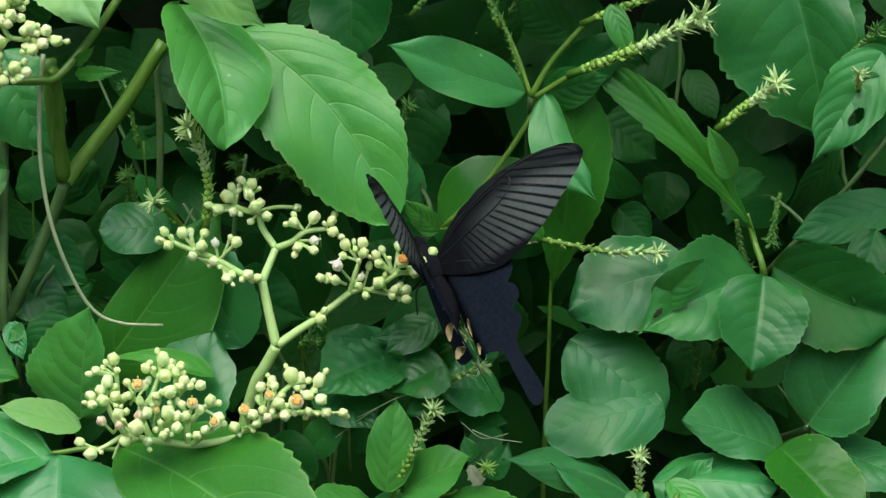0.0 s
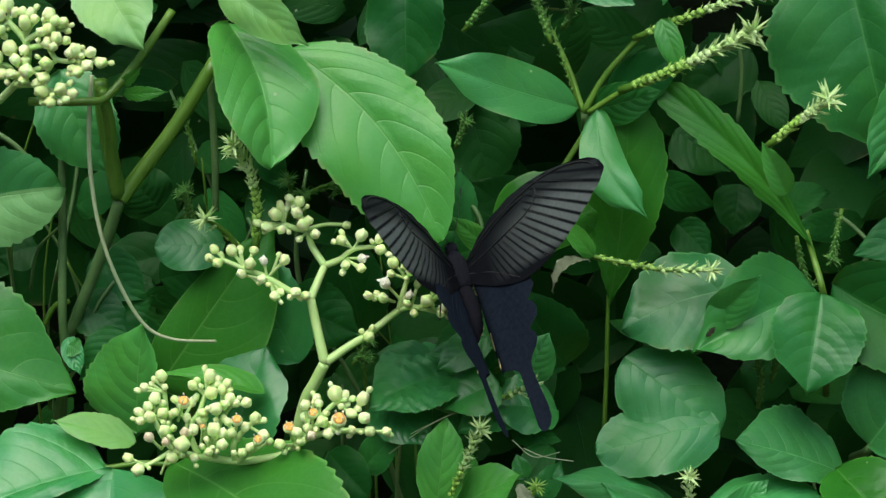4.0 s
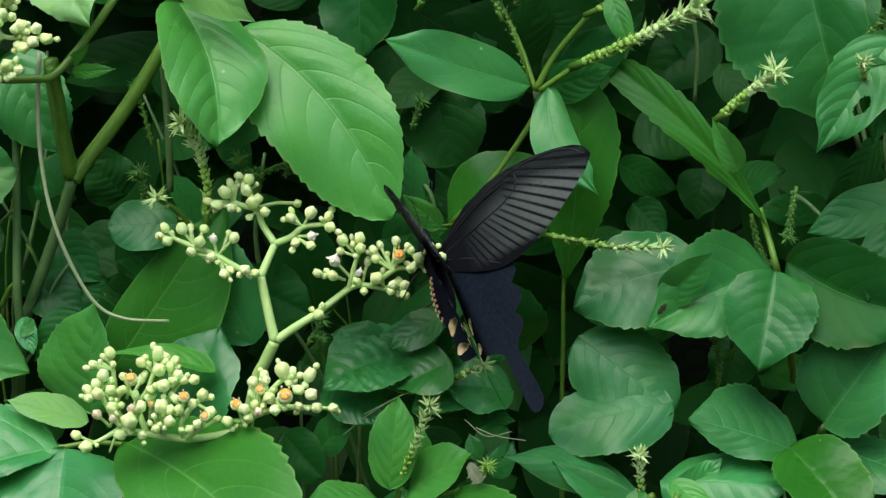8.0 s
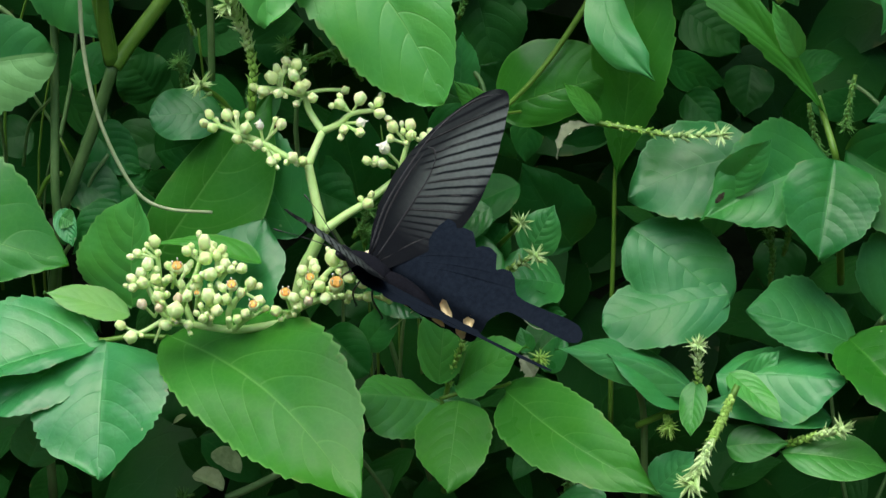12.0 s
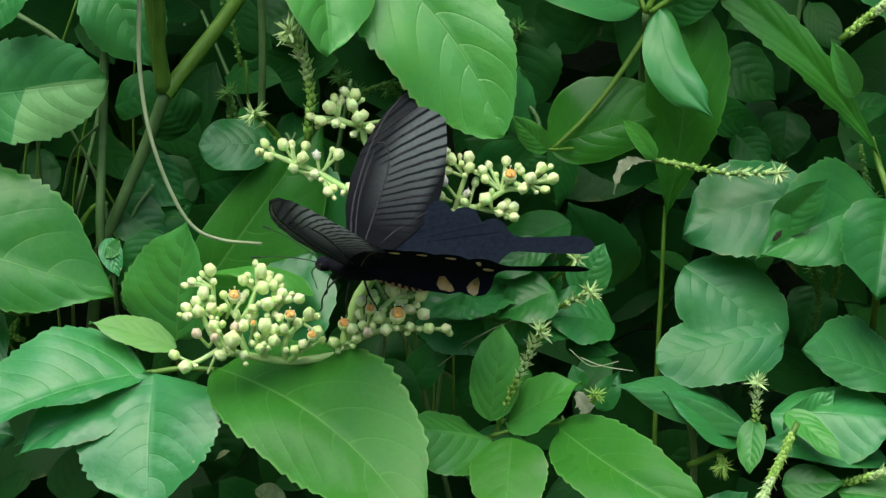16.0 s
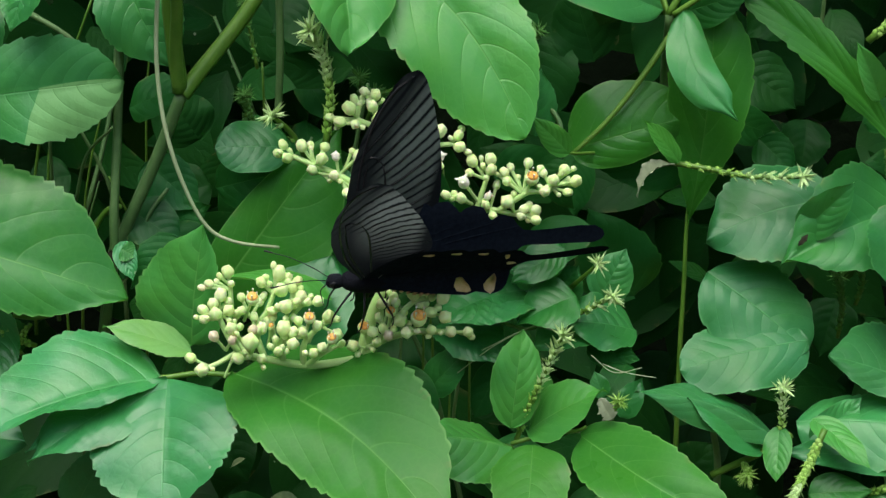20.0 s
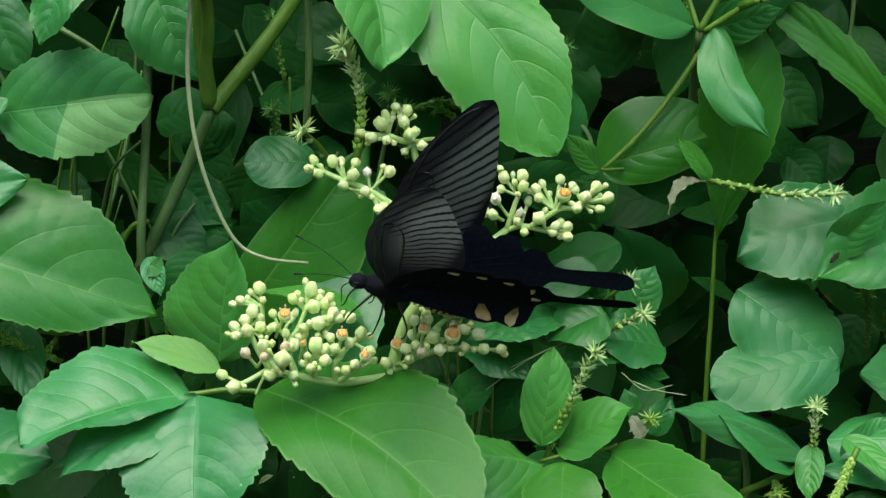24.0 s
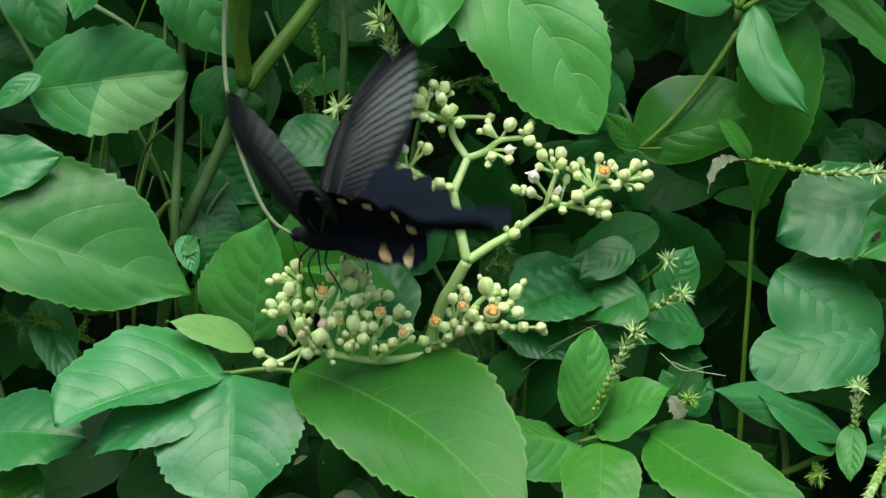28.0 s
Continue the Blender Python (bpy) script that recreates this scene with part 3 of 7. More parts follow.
leaf(shrub, BLUISH, (0.0904, 0.0140, 0.7732), (0.1235, 0.0060, 0.7759), 0.0250, fold=-0.20, teeth=9, shape="blunt", up=56)
leaf(shrub, BLUISH, (0.1207, 0.0080, 0.7645), (0.0860, 0.0040, 0.7679), 0.0123, teeth=0, up=56)
leaf(shrub, FRESH, (0.0351, 0.0100, 0.7670), (0.0757, -0.0271, 0.7552), 0.0230, sway=0.05, fold=0.15, bend=0.06, teeth=12, shape="ovate", up=40)
leaf(shrub, FRESH, (0.0228, 0.0080, 0.7642), (0.0221, -0.0152, 0.7476), 0.0201, fold=0.12, teeth=9, shape="oval", up=56)
leaf(shrub, VINE, (0.0175, 0.0100, 0.7626), (-0.0042, 0.0020, 0.7667), 0.0209, fold=-0.28, teeth=8, shape="oval", up=56)
leaf(shrub, VINE, (0.0170, 0.0120, 0.7672), (0.0185, 0.0160, 0.7928), 0.0135, roll=0, teeth=5, shape="oval")
leaf(shrub, VINE, (0.0215, 0.0160, 0.7657), (0.0406, 0.0100, 0.7796), 0.0172, teeth=5, up=56)
leaf(shrub, VINE, (0.0238, 0.0220, 0.7660), (0.0251, 0.0240, 0.7810), 0.0090, roll=-5, teeth=4)
leaf(shrub, WRINKLED, (0.0233, 0.0390, 0.7986), (-0.0032, 0.0220, 0.7923), 0.0257, sway=0.05, fold=0.2, teeth=9, shape="oval", quilt=0.05, label="dark wrinkled leaf", up=56)
leaf(shrub, WRINKLED, (-0.0018, 0.0370, 0.7901), (0.0131, 0.0237, 0.7812), 0.0191, teeth=8, up=56)
leaf(shrub, WRINKLED, (0.0269, 0.0340, 0.8068), (0.0113, 0.0320, 0.8053), 0.0077, roll=4, teeth=4)
leaf(shrub, SHRUB_SHADE, (0.0487, 0.0340, 0.7901), (0.0301, 0.0280, 0.7927), 0.0191, teeth=6, shape="round", up=56)
leaf(shrub, SHRUB_SHADE, (0.0386, 0.0380, 0.7971), (0.0452, 0.0400, 0.8110), 0.0122, roll=8, teeth=4)
leaf(shrub, WEED_SHADE, (0.0264, 0.0360, 0.7967), (0.0325, 0.0360, 0.8064), 0.0121, teeth=4)
leaf(shrub, VINE, (0.0847, 0.0040, 0.7747), (0.0837, -0.0054, 0.7628), 0.0077, roll=19, teeth=0, shape="oval")
leaf(shrub, VINE, (0.0935, 0.0040, 0.7571), (0.1092, 0.0020, 0.7596), 0.0107, teeth=0, roll=15, up=56)
leaf(shrub, VINE, (0.1074, 0.0040, 0.7563), (0.1372, -0.0020, 0.7550), 0.0151, teeth=0, shape="lance", up=56)
leaf(shrub, BLUISH, (0.0938, 0.0100, 0.7691), (0.1065, 0.0140, 0.7809), 0.0096, roll=22, teeth=0)
leaf(shrub, VINE, (0.0931, 0.0060, 0.7766), (0.1067, -0.0052, 0.7678), 0.0089, teeth=0, up=56)
leaf(shrub, BLUISH, (0.0762, 0.0140, 0.7393), (0.0860, 0.0120, 0.7520), 0.0125, roll=-15, teeth=6)
leaf(shrub, BLUISH, (0.0520, 0.0060, 0.7411), (0.0609, -0.0049, 0.7363), 0.0164, teeth=6, up=56)
leaf(shrub, WEED_SHADE, (0.0355, 0.0400, 0.8165), (0.0129, 0.0340, 0.8047), 0.0146, roll=20, teeth=6, shape="oval")
leaf(shrub, SHRUB_SHADE, (0.0124, 0.0380, 0.8024), (-0.0035, 0.0340, 0.8039), 0.0087, teeth=5, roll=15)
leaf(shrub, WEED_SHADE, (-0.0092, 0.0520, 0.8021), (-0.0168, 0.0480, 0.8363), 0.0209, roll=18, teeth=0, shape="oval")
leaf(shrub, WEED_SHADE, (0.0081, 0.0540, 0.8271), (0.0281, 0.0500, 0.8320), 0.0137, roll=3, teeth=0)
leaf(shrub, SHRUB_SHADE, (0.0394, 0.0360, 0.7923), (0.0215, 0.0223, 0.7867), 0.0174, teeth=7, up=56)
leaf(shrub, SHRUB_SHADE, (-0.0057, 0.0320, 0.7701), (0.0053, 0.0300, 0.7837), 0.0108, roll=-13, teeth=5)
leaf(shrub, WEED_SHADE, (0.0467, 0.0260, 0.7829), (0.0396, 0.0167, 0.7728), 0.0091, roll=15, teeth=5)
leaf(shrub, BUSH_SHADE, (-0.0860, 0.0440, 0.8260), (-0.0702, 0.0400, 0.8144), 0.0146, roll=3, teeth=6)
leaf(shrub, BUSH_SHADE, (-0.0895, 0.0380, 0.8140), (-0.0737, 0.0340, 0.8059), 0.0147, roll=-9, teeth=6)
leaf(shrub, WEED_SHADE, (-0.0471, 0.0460, 0.8038), (-0.0296, 0.0420, 0.8158), 0.0188, roll=-19, teeth=0)
leaf(shrub, WEED_SHADE, (-0.0305, 0.0460, 0.8147), (-0.0084, 0.0420, 0.8068), 0.0202, roll=16, teeth=6)
leaf(shrub, SHRUB_SHADE, (0.0153, 0.0340, 0.8020), (0.0299, 0.0300, 0.8088), 0.0094, teeth=4, roll=10)
leaf(vine, FRESH, (-0.0688, 0.0120, 0.8792), (-0.0565, 0.0100, 0.8808), 0.0039, roll=22, teeth=9, jag=0.22, label="small young toothed leaf")
leaf(vine, FRESH, (-0.0696, 0.0130, 0.8814), (-0.0634, 0.0100, 0.8871), 0.0030, teeth=6, jag=0.2, roll=40)
leaf(shrub, DEEP_SHADE, (0.1014, 0.1130, 0.8401), (0.0999, 0.1070, 0.8248), 0.0150, teeth=6)
leaf(shrub, DEEP_SHADE, (0.1033, 0.1290, 0.8803), (0.0819, 0.1270, 0.8620), 0.0216, teeth=8)
leaf(shrub, DEEP_SHADE, (0.0150, 0.1310, 0.8590), (0.0233, 0.1270, 0.8303), 0.0276, teeth=8)
leaf(shrub, DEEP_SHADE, (0.0370, 0.1330, 0.8520), (0.0273, 0.1310, 0.8776), 0.0219, teeth=8)
leaf(shrub, DEEP_SHADE, (0.0346, 0.1270, 0.8196), (0.0163, 0.1230, 0.8346), 0.0221, teeth=8)
leaf(shrub, WEED_SHADE, (0.0501, 0.0660, 0.7925), (0.0350, 0.0600, 0.8175), 0.0244, roll=-18, teeth=8)
leaf(shrub, DEEP_SHADE, (0.1160, 0.1170, 0.7846), (0.1115, 0.1130, 0.7667), 0.0164, teeth=6)
leaf(shrub, DEEP_SHADE, (-0.0030, 0.1090, 0.7810), (0.0162, 0.1030, 0.7649), 0.0236, teeth=8)
leaf(shrub, DEEP_SHADE, (-0.0248, 0.1070, 0.7729), (-0.0020, 0.1030, 0.7602), 0.0274, teeth=8)
leaf(shrub, DEEP_SHADE, (-0.0783, 0.1090, 0.8097), (-0.1034, 0.1050, 0.8017), 0.0189, teeth=6)
leaf(shrub, DEEP_SHADE, (-0.0821, 0.0990, 0.8041), (-0.0992, 0.0930, 0.7851), 0.0186, teeth=6)
leaf(shrub, DEEP_SHADE, (-0.0828, 0.1130, 0.8228), (-0.0914, 0.1090, 0.8348), 0.0189, teeth=0, shape="round")
leaf(shrub, DEEP_SHADE, (-0.0521, 0.1110, 0.7988), (-0.0791, 0.1050, 0.7981), 0.0207, teeth=6)
leaf(shrub, DEEP_SHADE, (-0.1211, 0.1070, 0.8106), (-0.1339, 0.1030, 0.8070), 0.0153, teeth=0)
leaf(shrub, DEEP_SHADE, (-0.1332, 0.0890, 0.7560), (-0.1440, 0.0830, 0.7706), 0.0185, teeth=6)
leaf(shrub, DEEP_SHADE, (-0.0730, 0.0870, 0.7396), (-0.0599, 0.0810, 0.7248), 0.0203, teeth=6)
leaf(shrub, WEED_SHADE, (-0.0161, 0.0320, 0.7746), (-0.0030, 0.0215, 0.7659), 0.0140, roll=13, teeth=0, shape="round")
leaf(shrub, SHRUB_SHADE, (0.0095, 0.0260, 0.7545), (0.0308, 0.0220, 0.7495), 0.0201, teeth=6, up=56)
leaf(shrub, DEEP_SHADE, (0.0640, 0.0810, 0.7299), (0.0788, 0.0790, 0.7470), 0.0183, teeth=6)
leaf(shrub, DEEP_SHADE, (0.0807, 0.1230, 0.8544), (0.0988, 0.1210, 0.8420), 0.0190, teeth=6)
leaf(shrub, DEEP_SHADE, (-0.0452, 0.1110, 0.8646), (-0.0615, 0.1070, 0.8571), 0.0203, teeth=6)
leaf(shrub, DEEP_SHADE, (-0.1432, 0.0950, 0.8446), (-0.1577, 0.0930, 0.8521), 0.0149, teeth=6)
leaf(vine, WITHERED, (-0.0447, 0.0120, 0.7443), (-0.0365, 0.0100, 0.7393), 0.0066, roll=-15, fold=0.4, teeth=3, shape="round", label="withered pale leaf scrap", up=50)
leaf(vine, WITHERED, (-0.0412, 0.0100, 0.7341), (-0.0498, 0.0100, 0.7378), 0.0070, roll=20, fold=0.5, teeth=3, shape="blunt", label="withered pale leaf scrap", up=50)
leaf(vine, WITHERED, (-0.0521, 0.0140, 0.7538), (-0.0561, 0.0140, 0.7508), 0.0022, roll=20, fold=0.3, teeth=0, shape="lance", label="withered pale leaf scrap", up=50)
leaf(shrub, SCRAP, (0.0553, 0.0260, 0.8365), (0.0458, 0.0220, 0.8280), 0.0036, roll=30, fold=0.9, bend=0.16, sway=0.12, teeth=5, jag=0.5, shape="lance", label="pale dry curled leaf scrap")
leaf(shrub, SCRAP, (0.0391, 0.0070, 0.7781), (0.0426, 0.0060, 0.7728), 0.0040, roll=10, fold=0.2, teeth=4, jag=0.8, shape="round", label="withered grey leaf scrap")
leaf(shrub, BROWN, (0.0876, 0.0190, 0.8186), (0.0898, 0.0190, 0.8216), 0.0014, roll=10, fold=0.1, teeth=4, jag=0.8, shape="round", label="brown rotten leaf patch")
leaf(vine, BROWN, (-0.0903, 0.0220, 0.8058), (-0.0886, 0.0200, 0.7988), 0.0026, roll=30, fold=0.5, teeth=0, label="withered brown leaf sheath")
leaf(shrub, SHRUB_SHADE, (0.0451, 0.0160, 0.7709), (0.0503, 0.0180, 0.7813), 0.0073, teeth=4)
leaf(shrub, SHRUB_SHADE, (0.0405, 0.0180, 0.7753), (0.0379, 0.0200, 0.7818), 0.0053, teeth=3)
leaf(shrub, WEED_SHADE, (0.0359, 0.0300, 0.7864), (0.0500, 0.0260, 0.7840), 0.0090, teeth=3, roll=20)
leaf(vine, SHRUB_SHADE, (-0.1256, 0.0300, 0.7880), (-0.1150, 0.0143, 0.7672), 0.0124, roll=-15, teeth=5)
leaf(vine, WEED_SHADE, (-0.0803, 0.0360, 0.8098), (-0.0639, 0.0320, 0.7916), 0.0198, roll=-9, teeth=5, shape="oval")
leaf(vine, WEED_SHADE, (-0.0858, 0.0420, 0.8067), (-0.0675, 0.0400, 0.8161), 0.0140, roll=12, teeth=4)
leaf(vine, WEED_SHADE, (-0.0664, 0.0420, 0.8204), (-0.0465, 0.0380, 0.8269), 0.0157, roll=16, teeth=4, shape="oval")
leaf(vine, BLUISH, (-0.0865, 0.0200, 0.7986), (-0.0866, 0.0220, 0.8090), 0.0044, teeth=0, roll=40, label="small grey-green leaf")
leaf(vine, WEED_SHADE, (-0.0912, 0.0460, 0.8403), (-0.0749, 0.0420, 0.8468), 0.0154, roll=-20, teeth=4, shape="oval")
leaf(vine, WEED_SHADE, (-0.0719, 0.0280, 0.8076), (-0.0857, 0.0240, 0.7949), 0.0144, roll=5, teeth=5)
leaf(shrub, WEED_SHADE, (0.1079, 0.0560, 0.8465), (0.1214, 0.0520, 0.8527), 0.0117, roll=-20, teeth=4)
leaf(shrub, WEED_SHADE, (0.0797, 0.0540, 0.8409), (0.0896, 0.0500, 0.8324), 0.0113, roll=10, teeth=4)
leaf(shrub, SHRUB_SHADE, (0.0283, 0.0300, 0.8120), (0.0148, 0.0260, 0.8027), 0.0109, teeth=5, roll=10)
leaf(shrub, SHRUB_SHADE, (0.0321, 0.0260, 0.8004), (0.0170, 0.0220, 0.7927), 0.0171, teeth=6, up=56)
leaf(shrub, BLUISH, (0.0357, 0.0460, 0.9174), (0.0642, 0.0340, 0.9049), 0.0119, roll=17, teeth=5, shape="oval", label="bright leaf above the spikes")
leaf(shrub, SHRUB_SHADE, (0.0762, 0.0420, 0.9177), (0.0716, 0.0360, 0.9049), 0.0081, roll=21, teeth=3)
leaf(shrub, VINE, (0.0712, 0.0360, 0.9014), (0.0779, 0.0320, 0.8867), 0.0070, teeth=0, roll=15)

tube("stem", [(-0.0770, 0.0200, 0.8812), (-0.0764, 0.0230, 0.8668), (-0.0738, 0.0260, 0.8478)], (0.00200, 0.00220), STEM, vine)
tube("stem", [(-0.0490, 0.0360, 0.8851), (-0.0595, 0.0320, 0.8672), (-0.0702, 0.0280, 0.8522), (-0.0735, 0.0260, 0.8471)], (0.00190, 0.00220), STEM, vine)
tube("stem", [(-0.0735, 0.0260, 0.8478), (-0.0801, 0.0300, 0.8305), (-0.0896, 0.0340, 0.8080), (-0.0939, 0.0380, 0.7945), (-0.1000, 0.0460, 0.7307)], (0.00165, 0.00165), STALK, vine)
tube("stem", [(-0.0917, 0.0340, 0.8650), (-0.0910, 0.0300, 0.8373), (-0.0911, 0.0280, 0.8151), (-0.0916, 0.0300, 0.7964), (-0.0979, 0.0360, 0.7568), (-0.0980, 0.0400, 0.7164)], (0.00115, 0.00135), STALK, vine)
tube("stem", [(-0.0514, 0.0400, 0.8803), (-0.0501, 0.0400, 0.8582), (-0.0503, 0.0420, 0.8414)], (0.00100, 0.00100), STALK, vine)
tube("tendril", [(-0.0764, 0.0090, 0.8845), (-0.0774, 0.0090, 0.8706), (-0.0772, 0.0100, 0.8551), (-0.0745, 0.0100, 0.8396), (-0.0697, 0.0120, 0.8252), (-0.0639, 0.0140, 0.8150), (-0.0567, 0.0160, 0.8111), (-0.0463, 0.0220, 0.8092)], (0.00062, 0.00042), TENDRIL, vine)
tube("stem", [(-0.1014, 0.0440, 0.8006), (-0.0989, 0.0420, 0.8090), (-0.0926, 0.0360, 0.8144)], (0.00060, 0.00060), STALK, vine)
tube("stem", [(-0.1157, 0.0360, 0.8649), (-0.1055, 0.0340, 0.8597), (-0.0986, 0.0340, 0.8528)], (0.00080, 0.00070), STALK, vine)
tube("leaf_stalk", [(-0.0790, 0.0080, 0.7768), (-0.0737, 0.0070, 0.7762), (-0.0645, 0.0080, 0.7777), (-0.0541, 0.0060, 0.7784)], (0.00080, 0.00070), STEM, vine)
tube("leaf_stalk", [(-0.0347, 0.0260, 0.9067), (-0.0361, 0.0280, 0.8975), (-0.0318, 0.0320, 0.8910), (-0.0264, 0.0330, 0.8883)], (0.00090, 0.00090), STEM, vine)
tube("leaf_stalk", [(-0.0918, 0.0040, 0.8778), (-0.0773, 0.0060, 0.8780), (-0.0724, 0.0100, 0.8791), (-0.0648, 0.0160, 0.8890), (-0.0578, 0.0220, 0.9004)], (0.00110, 0.00110), STEM, vine)
tube("stem", [(-0.0742, 0.0100, 0.8805), (-0.0737, 0.0160, 0.8705), (-0.0748, 0.0220, 0.8586), (-0.0741, 0.0260, 0.8481)], (0.00150, 0.00190), STEM, vine)
tube("stem", [(0.0246, 0.0300, 0.8378), (0.0289, 0.0360, 0.8365), (0.0364, 0.0460, 0.8358)], (0.00040, 0.00040), STEM, vine)
tube("stem", [(0.0614, 0.0475, 0.8219), (0.0614, 0.0470, 0.8146), (0.0619, 0.0465, 0.7991), (0.0622, 0.0460, 0.7803), (0.0635, 0.0460, 0.7451)], (0.00050, 0.00080), STEM, shrub)
tube("stem", [(0.0519, 0.0430, 0.8738), (0.0572, 0.0430, 0.8841), (0.0662, 0.0430, 0.8956)], (0.00100, 0.00080), STEM, shrub)
tube("stem", [(0.0519, 0.0430, 0.8738), (0.0478, 0.0460, 0.8841), (0.0427, 0.0480, 0.8938), (0.0369, 0.0500, 0.9035)], (0.00070, 0.00060), STEM, shrub)
tube("stem", [(0.0532, 0.0420, 0.8740), (0.0599, 0.0390, 0.8794), (0.0689, 0.0340, 0.8862)], (0.00080, 0.00080), STEM, shrub)
tube("stem", [(0.0522, 0.0430, 0.8741), (0.0534, 0.0600, 0.8549), (0.0549, 0.0640, 0.8343)], (0.00120, 0.00140), STALK, shrub)
tube("stem", [(0.1142, 0.0400, 0.8442), (0.1169, 0.0380, 0.8365), (0.1196, 0.0340, 0.8281), (0.1250, 0.0640, 0.8095), (0.1330, 0.1100, 0.7734)], (0.00080, 0.00120), STEM, shrub)
tube("stem", [(0.1345, 0.0190, 0.7872), (0.1296, 0.0200, 0.7817), (0.1247, 0.0160, 0.7842)], (0.00060, 0.00060), STEM, shrub)
tube("stem", [(0.1346, 0.0220, 0.7894), (0.1340, 0.0300, 0.7842), (0.1400, 0.0900, 0.7600)], (0.00110, 0.00130), STALK, shrub)
tube("stem", [(0.0159, 0.0140, 0.7617), (0.0184, 0.0160, 0.7574), (0.0183, 0.0240, 0.7318)], (0.00090, 0.00110), STEM, shrub)
tube("stem", [(0.0173, 0.0130, 0.7628), (0.0252, 0.0120, 0.7659), (0.0338, 0.0100, 0.7683), (0.0363, 0.0095, 0.7697)], (0.00060, 0.00045), STEM, shrub)
tube("stem", [(0.0697, 0.0180, 0.7686), (0.0722, 0.0220, 0.7568), (0.0737, 0.0300, 0.7287)], (0.00090, 0.00110), STALK, shrub)
tube("stem", [(0.0886, 0.0090, 0.7711), (0.0822, 0.0120, 0.7652), (0.0704, 0.0180, 0.7563)], (0.00100, 0.00100), STEM, shrub)
tube("stem", [(0.0291, 0.0420, 0.8354), (0.0382, 0.0430, 0.8453), (0.0463, 0.0440, 0.8570), (0.0531, 0.0460, 0.8685)], (0.00060, 0.00090), STEM, shrub)
tube("straw", [(0.0020, 0.0260, 0.7774), (0.0118, 0.0240, 0.7863), (0.0233, 0.0260, 0.7927)], (0.00016, 0.00012), TENDRIL, shrub)
tube("straw", [(0.0082, 0.0240, 0.7845), (0.0203, 0.0220, 0.7919), (0.0262, 0.0220, 0.7916)], (0.00012, 0.00010), TENDRIL, shrub)
tube("straw", [(0.0367, 0.0180, 0.7865), (0.0427, 0.0160, 0.7828), (0.0498, 0.0160, 0.7845)], (0.00012, 0.00010), TENDRIL, shrub)
tube("straw", [(0.0398, 0.0180, 0.7844), (0.0456, 0.0160, 0.7830), (0.0537, 0.0160, 0.7821)], (0.00012, 0.00010), TENDRIL, shrub)
tube("stem", [(-0.1049, 0.0440, 0.8145), (-0.1013, 0.0400, 0.8277), (-0.0933, 0.0360, 0.8364)], (0.00050, 0.00040), STALK, vine)
tube("stem", [(-0.0937, 0.0380, 0.7883), (-0.0850, 0.0380, 0.8029), (-0.0815, 0.0420, 0.8163), (-0.0813, 0.0460, 0.8343)], (0.00060, 0.00050), STALK, vine)
tube("stem", [(0.1235, 0.0540, 0.8460), (0.1280, 0.0500, 0.8438), (0.1342, 0.0460, 0.8386)], (0.00060, 0.00060), STALK, shrub)
tube("stem", [(0.0260, 0.0320, 0.8403), (0.0241, 0.0340, 0.8461), (0.0173, 0.0380, 0.8529)], (0.00070, 0.00070), STALK, shrub)
tube("stem", [(0.0939, 0.0660, 0.8941), (0.0961, 0.0680, 0.8827), (0.0961, 0.0700, 0.8678)], (0.00060, 0.00060), STALK, vine)
tube("stem", [(-0.0981, 0.0340, 0.8075), (-0.0941, 0.0320, 0.8142), (-0.0897, 0.0300, 0.8161)], (0.00070, 0.00070), STEM, vine)
tube("stem", [(-0.0861, 0.0360, 0.8017), (-0.0835, 0.0360, 0.8127), (-0.0787, 0.0380, 0.8203)], (0.00050, 0.00050), STALK, vine)
tube("stem", [(-0.1041, 0.0220, 0.7882), (-0.1096, 0.0200, 0.7868), (-0.1156, 0.0200, 0.7870)], (0.00080, 0.00060), STEM, vine)
tube("stem", [(-0.0958, 0.0240, 0.7698), (-0.0966, 0.0260, 0.7567), (-0.0986, 0.0300, 0.7426)], (0.00070, 0.00070), STALK, vine)
tube("stem", [(-0.0266, 0.0200, 0.7364), (-0.0340, 0.0150, 0.7335), (-0.0409, 0.0120, 0.7309)], (0.00100, 0.00110), STALK, vine)
tube("stem", [(0.0131, 0.0300, 0.7910), (0.0198, 0.0280, 0.7901), (0.0264, 0.0280, 0.7927)], (0.00050, 0.00050), STALK, shrub)


# ---- bur spikes ----
# thin stems in the hollows on the left and under the flowers
sprig_rng = random.Random(8)
for n, x0, x1, z0, z1 in ((12, -0.130, -0.055, 0.775, 0.830), (6, -0.020, 0.030, 0.745, 0.775)):
    for k in range(n):
        x, y, z = sprig_rng.uniform(x0, x1), sprig_rng.uniform(0.055, 0.085), sprig_rng.uniform(z0, z1)
        lean, high = sprig_rng.uniform(-0.018, 0.018), sprig_rng.uniform(0.03, 0.06)
        r = sprig_rng.uniform(0.00035, 0.0007)
        tube("stem", [(x, y + 0.01, z - 0.03), (x + lean * 0.2, y, z + high * 0.3), (x + lean, y - 0.008, z + high)], (r, r * 0.6), STEM if k % 3 else STALK, vine, sides=6, sub=4)

